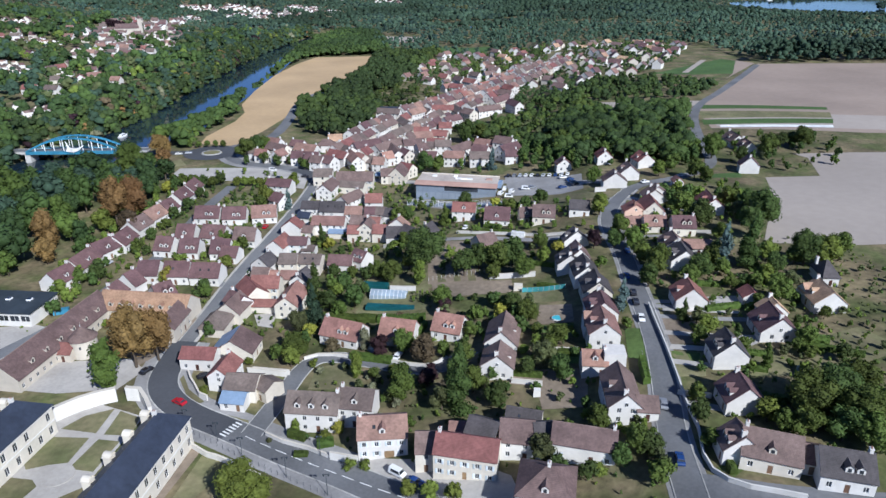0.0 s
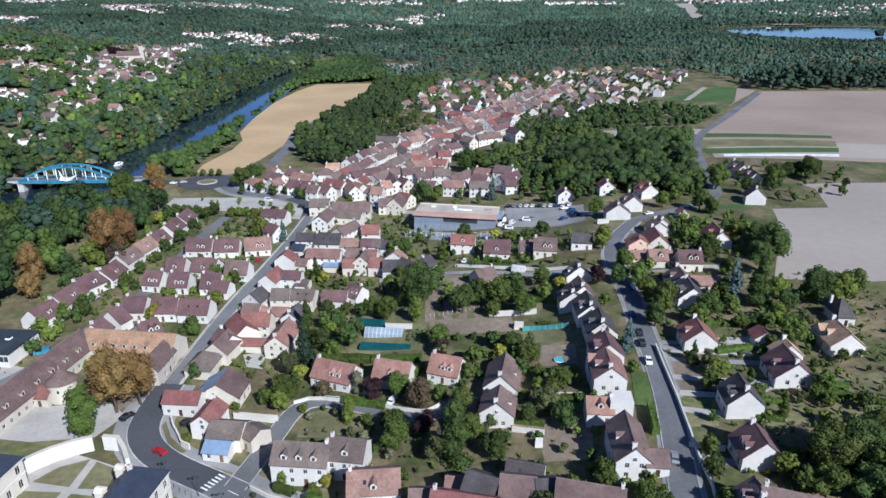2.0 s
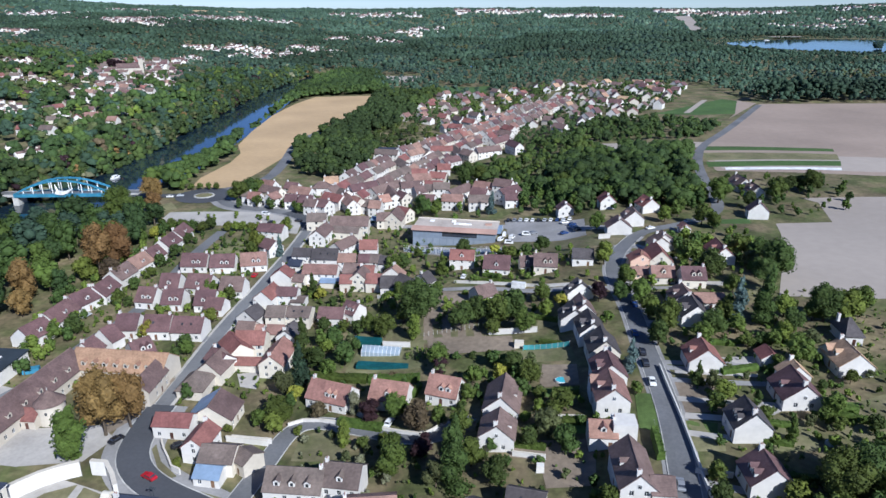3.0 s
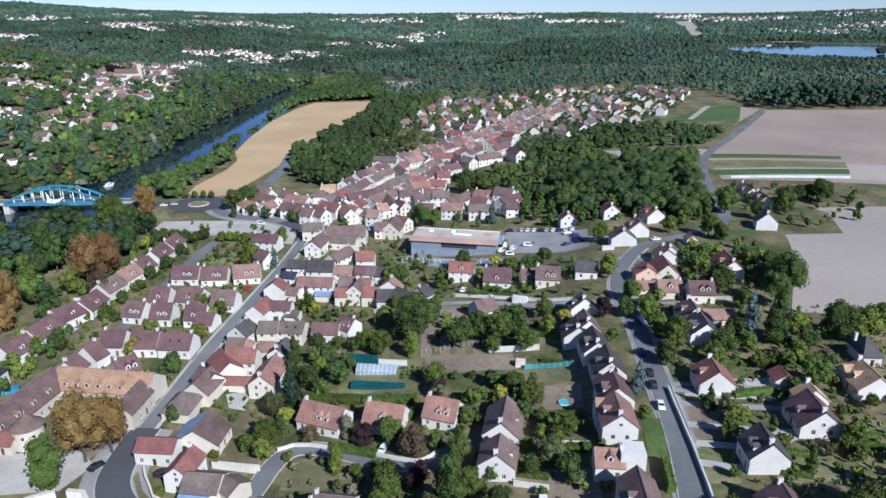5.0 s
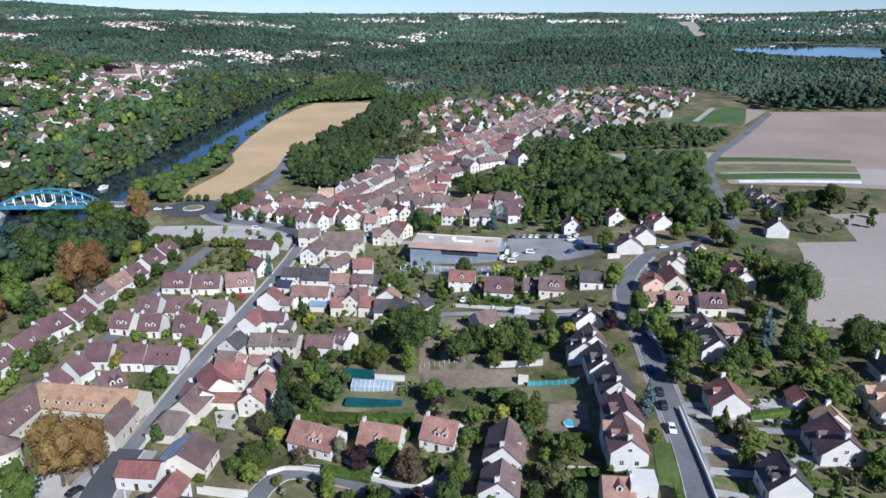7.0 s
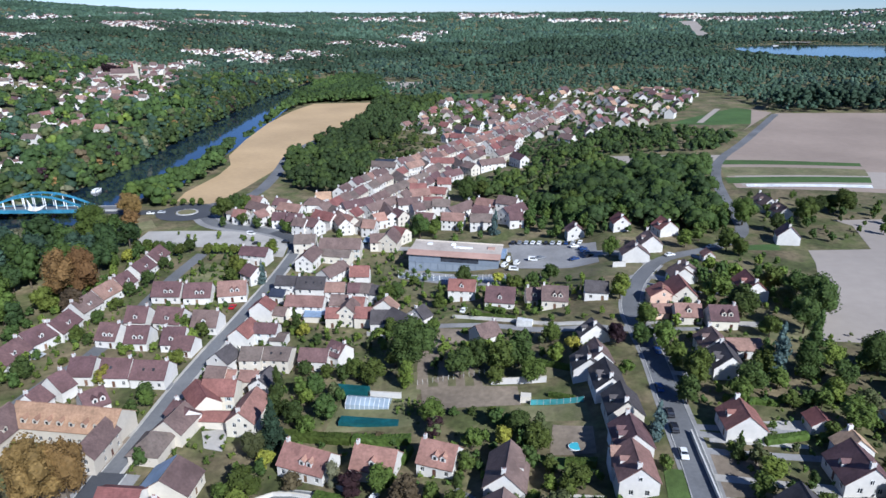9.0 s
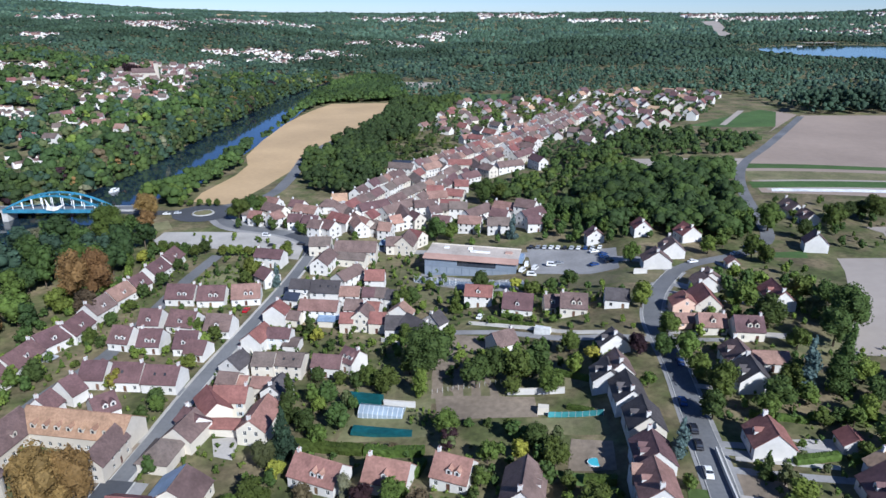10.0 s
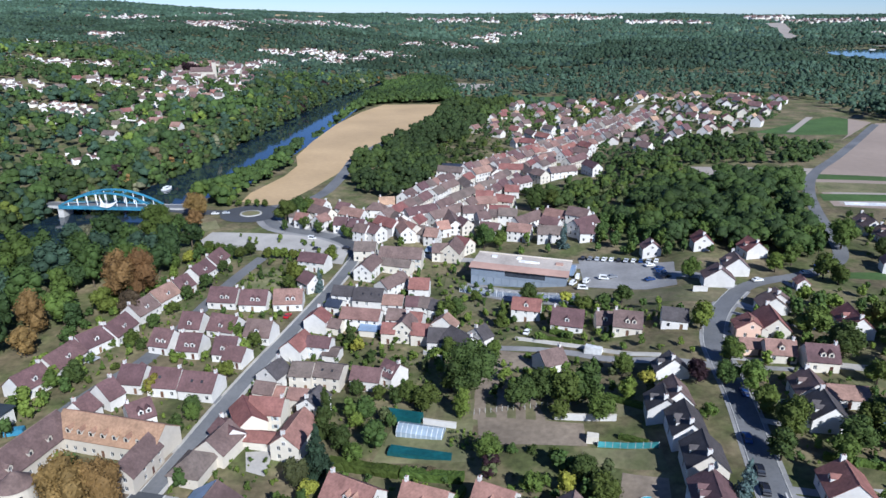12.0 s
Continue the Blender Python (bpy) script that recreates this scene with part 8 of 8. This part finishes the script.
for off, sd in ((10.5, 61), (-8, 62), (21, 63), (-19, 64)):
    terrace(OLD, off, sd, 25, 420)
terrace(CROSS, 8.5, 65, 5, 60)
terrace(((-60, 385), (-30, 380), (0, 372), (30, 365)), 5, 67)
terrace(((-20, 400), (20, 398), (45, 385)), 5, 69)
NEWER = [(-30, 676), (10, 890), (130, 870), (205, 868), (308, 806), (228, 640), (156, 572), (88, 530), (62, 500), (30, 560), (-4, 638)]
FARBANK = [(-640, 1010), (-560, 1060), (-520, 1180), (-450, 1290), (-370, 1031), (-330, 828), (-300, 560), (-400, 600), (-470, 660), (-560, 850)]
quarter(NEWER, 23, 21, (52, -38, 52, 80), ("maroon", "maroon", "red", "rust", "brown", "brown", "tan"))
quarter([(-500, 977), (-520, 1158), (-450, 1264), (-370, 1031), (-345, 840), (-395, 790)], 21, 23, (20, -70, 0), ("maroon", "brown", "rust", "grey", "brown"), 0.95)
quarter(FARBANK, 30, 22, (20, -70, 60, 0), ("maroon", "brown", "rust", "grey", "red"), 0.55)

# church on the far bank
CX, CY = -456.0, 1031.0
church = new("church", None)
church.matrix_basis = pose(CX, CY, gz(CX, CY), 0, 0, 20)
HOUSES.append((CX, CY, 22))
tagged(church, "old stone church with a square tower and brown tiled roof", "church")
part("nave", Shape().add([(-16, -6, -1), (16, -6, -1), (16, 6, -1), (-16, 6, -1), (-16, -6, 9), (16, -6, 9), (16, 6, 9), (-16, 6, 9), (-16, 0, 15), (16, 0, 15)],
                         [(0, 1, 5, 4), (2, 3, 7, 6), (1, 2, 6, 9, 5), (3, 0, 4, 8, 7)]).mesh("nave", WALLS["stone"]), church)
part("roof", roof_mesh(32, 12, 9, 15.2, False, ROOFS["brown"]), church)
part("bell_tower", Shape().box(15, -3, -1, 21, 3, 22).mesh("bell_tower", WALLS["stone"]), church)
part("spire", Shape().ring((18, 0), 4.2, 0.2, 22, 27, 4).mesh("spire", ROOFS["brown"]), church)


for k in range(5):
    tree(-492 + 4.5 * k, 1052 - 3 * (k % 2), 6.5, 17, "purple", "wide")
for x, y, r in ((972, 1500, 9), (986, 1512, 8), (1060, 1560, 10), (1075, 1570, 9), (1046, 1556, 8)):
    tree(x, y, r, 22, "hazy_deep", "wide")

# ---------------------------------------------------------------- towns far off
def distant_town(rows, label, seed):
    """Small gabled houses of far towns, joined; rows are x, y, spread along x and y, how many, how large."""
    rs = np.random.RandomState(seed)
    V, F, S, n = [], [], [], 0
    for x, y, sx, sy, count, size in rows:
        for _ in range(int(count * 1.7)):
            px, py = x + rs.uniform(-sx, sx), y + rs.uniform(-sy, sy)
            L, W, e = size * rs.uniform(0.6, 1.2), size * rs.uniform(0.45, 0.72), size * rs.uniform(0.28, 0.45)
            r = e + W * 0.38
            a = rs.uniform(0, 3.14)
            q = np.array([(-L, -W, -3), (L, -W, -3), (L, W, -3), (-L, W, -3), (-L, -W, e), (L, -W, e), (L, W, e), (-L, W, e), (-L, 0, r), (L, 0, r)]) * np.array([0.5, 0.5, 1])
            V.append(np.stack([q[:, 0] * math.cos(a) - q[:, 1] * math.sin(a) + px, q[:, 0] * math.sin(a) + q[:, 1] * math.cos(a) + py, q[:, 2] + gz(px, py)], -1))
            F.append(np.array([(0, 1, 5), (0, 5, 4), (2, 3, 7), (2, 7, 6), (1, 2, 6), (1, 6, 5), (5, 6, 9), (3, 0, 4), (3, 4, 7), (7, 4, 8), (4, 5, 9), (4, 9, 8), (6, 7, 8), (6, 8, 9)]) + n)
            S.append([rs.choice((0, 0, 5, 6))] * 10 + [rs.randint(1, 5)] * 4)
            n += 10
            HOUSES.append((px, py, size * 0.8))
    return tagged(raw_mesh("distant_town", np.concatenate(V), np.concatenate(F), [WALLS["white"], ROOFS["brown"], ROOFS["maroon"], ROOFS["rust"], ROOFS["grey"], WALLS["cream"], WALLS["grey"]], np.concatenate(S)), label, "houses", kind="stuff")


distant_town(((-660, 965, 50, 25, 22, 8.5), (-610, 1000, 30, 20, 10, 8.5), (-565, 785, 40, 30, 16, 8.1), (-470, 712, 35, 25, 14, 8.1), (-425, 685, 25, 20, 6, 7.6), (-512, 868, 35, 20, 14, 8.1), (-418, 772, 20, 15, 7, 7.6),
              (-327, 523, 20, 20, 4, 7.6), (-455, 1310, 30, 30, 12, 8.5), (-840, 1170, 60, 30, 18, 9.3), (-830, 1370, 60, 40, 18, 10.2), (-425, 866, 25, 20, 8, 8.1)),
             "white houses among the trees of the far bank", 50)
distant_town(((-490, 1520, 40, 50, 14, 11), (-436, 1590, 40, 50, 14, 11), (-380, 1440, 40, 40, 16, 11), (-338, 1540, 50, 60, 24, 11), (-310, 1690, 40, 60, 16, 11), (-250, 1600, 35, 50, 12, 11),
              (-274, 2025, 40, 80, 12, 13), (-205, 2150, 50, 90, 18, 13), (-130, 2060, 40, 60, 10, 13), (-102, 2600, 60, 120, 16, 15), (-18, 2850, 70, 140, 16, 16), (-860, 1455, 30, 30, 9, 16)),
             "white houses strung along the far river bank", 51)
distant_town(((-1426, 2540, 130, 160, 24, 15), (-1000, 2080, 180, 90, 50, 13), (-818, 1930, 110, 60, 30, 13), (-1311, 3150, 120, 120, 18, 18), (-800, 2150, 100, 90, 26, 14), (-764, 2470, 130, 110, 44, 15), (-640, 2600, 110, 150, 30, 15),
              (-371, 3634, 150, 150, 22, 20), (-205, 3776, 140, 160, 20, 20), (300, 4070, 160, 200, 26, 26), (487, 4007, 130, 150, 16, 26), (645, 3464, 90, 80, 14, 28), (834, 3440, 90, 100, 14, 24), (1337, 3862, 120, 120, 18, 34),
              (1387, 3583, 130, 140, 20, 20), (1503, 3517, 150, 150, 30, 20), (1654, 3535, 160, 160, 24, 20), (1390, 2650, 120, 120, 18, 14), (1483, 2498, 130, 100, 18, 14), (1750, 2803, 150, 150, 20, 16), (2191, 3575, 200, 200, 20, 20)),
             "pale far towns below the horizon", 52)


# ---------------------------------------------------------------- woods
OPEN = [[(-150, 863), (-78, 874), (-82, 774), (-95, 677), (-112, 600), (-115, 538), (-115, 507), (-123, 453), (-131, 409), (-157, 416), (-159, 437), (-152, 484), (-153, 517), (-164, 550), (-169, 614), (-171, 713), (-164, 797)],
        [(326, 656), (900, 640), (900, 180), (115, 198), (150, 270), (185, 320), (160, 384), (176, 446), (236, 540)],
        [(195, 600), (212, 616), (299, 696), (330, 655), (250, 556)], NEWER, [(0, 985), (90, 995), (75, 900), (0, 905)], [(-125, 1045), (-80, 1135), (-5, 1125), (-35, 1035)],
        [(-1000, 2961), (-1233, 3657), (-936, 3589), (-831, 3183)], [(-1353, 2220), (-1498, 2461), (-1240, 2528), (-1203, 2268)], [(1174, 3421), (1284, 3499), (1100, 2900), (1040, 2758), (917, 2276), (871, 2351), (1053, 2922)],
        [(560, 640), (1100, 600), (1100, 800), (700, 850)]]
HX = np.array([(a, b, c) for a, b, c in HOUSES])


def wood_spots(poly, spacing, rad, high, seed, lumps, keep=1.0, clear=9.0, region=None, patchy=1.0, stands=0.0, gaps=-1.0):
    """Places of crowns in a wood, each broken into a few clumps of foliage."""
    rs = np.random.RandomState(seed)
    xs, ys = [p[0] for p in poly], [p[1] for p in poly]
    n = int((max(xs) - min(xs)) * (max(ys) - min(ys)) / spacing ** 2)
    X, Y = rs.uniform(min(xs), max(xs), n), rs.uniform(min(ys), max(ys), n)
    ok = rs.uniform(size=n) < keep
    ok &= line_distance(X, Y, RIVER) > river_half(Y) - 1.0
    ok &= ((X - 1070) / 345) ** 2 + ((Y - 1640) / 312) ** 2 > 1
    ok &= np.abs(X) < np.maximum(0.72 * Y + 130, 330)
    if region is not None:
        ok &= region(X, Y)
    for road in (OLD, EAST, FIELD_ROAD, BRIDGE_ROAD, QUAY):
        ok &= line_distance(X, Y, road) > 6
    ok &= inside_many(X, Y, poly)
    if poly is not NEWER:
        for field in OPEN:
            ok &= ~inside_many(X, Y, field)
    X, Y = X[ok], Y[ok]
    # keep the ground in front of each house open, so that its front shows
    good = np.ones(len(X), bool)
    for hx, hy, hr in HX:
        dx, dy = X - hx, Y - hy
        d = math.hypot(hx, hy)
        along = -(dx * hx + dy * hy) / d
        across = np.abs(dx * hy - dy * hx) / d
        good &= ~((np.hypot(dx, dy) < hr + (1.5 if clear > 0 else -0.5)) | ((along > 0) & (along < hr + clear) & (across < hr + 1)))
    out = []
    for x, y in zip(X[good], Y[good]):
        stand = noise.noise(Vector((x * 0.005, y * 0.009, seed + 40))) + 0.5 * noise.noise(Vector((x * 0.016, y * 0.024, seed + 50)))
        if stand < gaps + 0.06 * rs.normal():
            continue
        big = rs.uniform() ** 1.7
        r, h = rad[0] + (rad[1] - rad[0]) * big, high[0] + (high[1] - high[0]) * (0.6 * big + 0.4 * rs.uniform())
        r, h = r * (1 + 0.35 * stands * stand), h * (1 + stands * stand)
        if ((x - 1050) / 420) ** 2 + ((y - 1560) / 480) ** 2 < 1:      # low scrub on the lake's shore
            r, h = r * 0.5, h * 0.3
        n1 = 0.5 + 0.5 * noise.noise(Vector((x * 0.006, y * 0.004, seed)))
        sort = min(0.999, max(0.0, patchy * (1.18 * (n1 - 0.5) + 0.31 + 0.38 * rs.uniform()) + (1 - patchy) * rs.uniform()))
        for k in range(lumps):
            a, d = rs.uniform(0, 6.28), (0 if lumps == 1 else r * rs.uniform(0.1, 0.66))
            s = r * (1.0 if lumps == 1 else rs.uniform(0.36, 0.62))
            out.append((x + d * math.cos(a), y + d * math.sin(a), s, h * rs.uniform(0.55, 1.0) * (1.06 - 0.3 * d / r), sort))
    return out


# far crowns: aerial haze is tinted into these leaf colours
WOODS = [LEAVES["hazy_dark"], LEAVES["hazy"], LEAVES["hazy_deep"], LEAVES["hazy_pale"], LEAVES["olive"]]
# dark leaves outweigh here: missing shade between crowns is put into their colour
BANK = [LEAVES[k] for k in ("deep_shaded", "deep", "olive", "light", "hazy_dark", "bronze", "purple", "rust", "pale")]
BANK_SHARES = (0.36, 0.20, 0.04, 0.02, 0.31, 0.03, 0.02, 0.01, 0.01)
DARK = [LEAVES["deep_shaded"], LEAVES["deep"], LEAVES["green"], LEAVES["olive"], LEAVES["light"]]
woodland("grove_by_field", wood_spots([(-114, 527), (-103, 587), (-76, 713), (-72, 880), (9, 893), (-5, 759), (-31, 632), (-63, 588), (-32, 483), (-62, 431), (-91, 438)], 6.6, (3, 6.5), (8, 15), 31, 9), DARK, "leafy grove between the wheat field and the old town", sprigs=11, size=0.17)
woodland("old_town_gardens", wood_spots([(-64, 570), (-36, 520), (-10, 520), (12, 560), (-4, 640), (-14, 690), (-34, 680), (-50, 640)], 6.5, (1.8, 4.2), (3.5, 8), 73, 5, 0.8, 2), DARK, "garden trees behind the old town", sprigs=8)
woodland("old_town_gardens", wood_spots([(10, 462), (40, 458), (68, 454), (58, 388), (42, 399), (22, 430)], 5.6, (2.2, 5.2), (4, 10), 74, 6, 0.9, 2), DARK, "dark garden trees below the old town", sprigs=12, size=0.16)
woodland("middle_wood", wood_spots([(60, 395), (90, 425), (134, 440), (174, 436), (156, 362), (131, 311), (101, 324), (80, 330), (52, 380)], 7.6, (3.5, 7.5), (8, 16), 32, 12), DARK, "dense dark green wood behind the village", sprigs=34, size=0.13)
woodland("scrub", wood_spots([(38, 427), (44, 480), (70, 500), (104, 565), (155, 585), (246, 539), (202, 470), (176, 436), (134, 440), (90, 425), (60, 395), (46, 395)], 5.0, (1.8, 4.6), (2.5, 10), 39, 6, 0.9,
                             region=lambda X, Y: ~((X > 117) & (X < 199) & (Y > 448) & (Y < 488))), DARK, "bushes and small trees on rough ground behind the wood", sprigs=12, size=0.17)
woodland("bank_trees", wood_spots([(-182, 405), (-160, 405), (-163, 440), (-156, 484), (-158, 517), (-168, 550), (-174, 614), (-176, 713), (-168, 797), (-154, 868), (-60, 890), (-80, 1130), (-150, 1180), (-190, 1000), (-186, 700)], 4.6, (3.6, 7.2), (9, 16), 33, 5), DARK, "line of bushy trees along the river bank", sprigs=8, size=0.18)
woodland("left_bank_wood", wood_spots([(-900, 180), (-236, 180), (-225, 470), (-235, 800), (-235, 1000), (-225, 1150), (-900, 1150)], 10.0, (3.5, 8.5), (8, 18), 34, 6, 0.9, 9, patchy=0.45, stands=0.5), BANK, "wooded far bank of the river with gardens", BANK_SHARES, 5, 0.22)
rs = np.random.RandomState(77)
bank = []
for y in np.arange(290, 1190, 3.2):
    cx = float(np.interp(y, [p[1] for p in RIVER], [p[0] for p in RIVER]))
    for k in range(3):
        x = cx - float(river_half(y)) + rs.uniform(2, -11)
        r, h, sort = rs.uniform(4.0, 7.5), rs.uniform(10, 20), rs.uniform()
        for _ in range(7):
            a, d, q = rs.uniform(0, 6.28), r * rs.uniform(0.1, 0.7), r * rs.uniform(0.34, 0.6)
            bank.append((x + d * math.cos(a), y + rs.uniform(-2, 2) + d * math.sin(a), q, h * rs.uniform(0.35, 1.0), sort))
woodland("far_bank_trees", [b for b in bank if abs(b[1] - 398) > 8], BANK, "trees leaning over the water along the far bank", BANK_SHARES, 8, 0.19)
woodland("quarter_trees", wood_spots(NEWER, 6.8, (1.8, 4.2), (3.5, 9), 35, 4, 0.8, -20), DARK, "garden trees among the far houses", sprigs=7)
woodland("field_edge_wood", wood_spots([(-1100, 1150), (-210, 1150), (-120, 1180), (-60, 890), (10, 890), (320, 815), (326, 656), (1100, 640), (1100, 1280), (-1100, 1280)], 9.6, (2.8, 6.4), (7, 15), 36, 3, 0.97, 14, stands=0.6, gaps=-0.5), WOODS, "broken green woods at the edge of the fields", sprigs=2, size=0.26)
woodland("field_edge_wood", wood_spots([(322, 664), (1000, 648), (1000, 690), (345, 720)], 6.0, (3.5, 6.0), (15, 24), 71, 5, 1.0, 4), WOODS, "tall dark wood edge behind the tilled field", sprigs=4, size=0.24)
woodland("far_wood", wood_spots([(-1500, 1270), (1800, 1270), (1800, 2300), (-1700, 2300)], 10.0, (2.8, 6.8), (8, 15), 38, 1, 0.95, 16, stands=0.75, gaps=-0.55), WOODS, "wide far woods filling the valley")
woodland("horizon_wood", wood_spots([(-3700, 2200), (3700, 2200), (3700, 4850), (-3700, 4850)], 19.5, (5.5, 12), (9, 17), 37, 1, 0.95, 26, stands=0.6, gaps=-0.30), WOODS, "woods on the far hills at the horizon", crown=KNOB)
garden_growth("garden_growth", "shrubs and small trees of many greens in the gardens and on the banks")
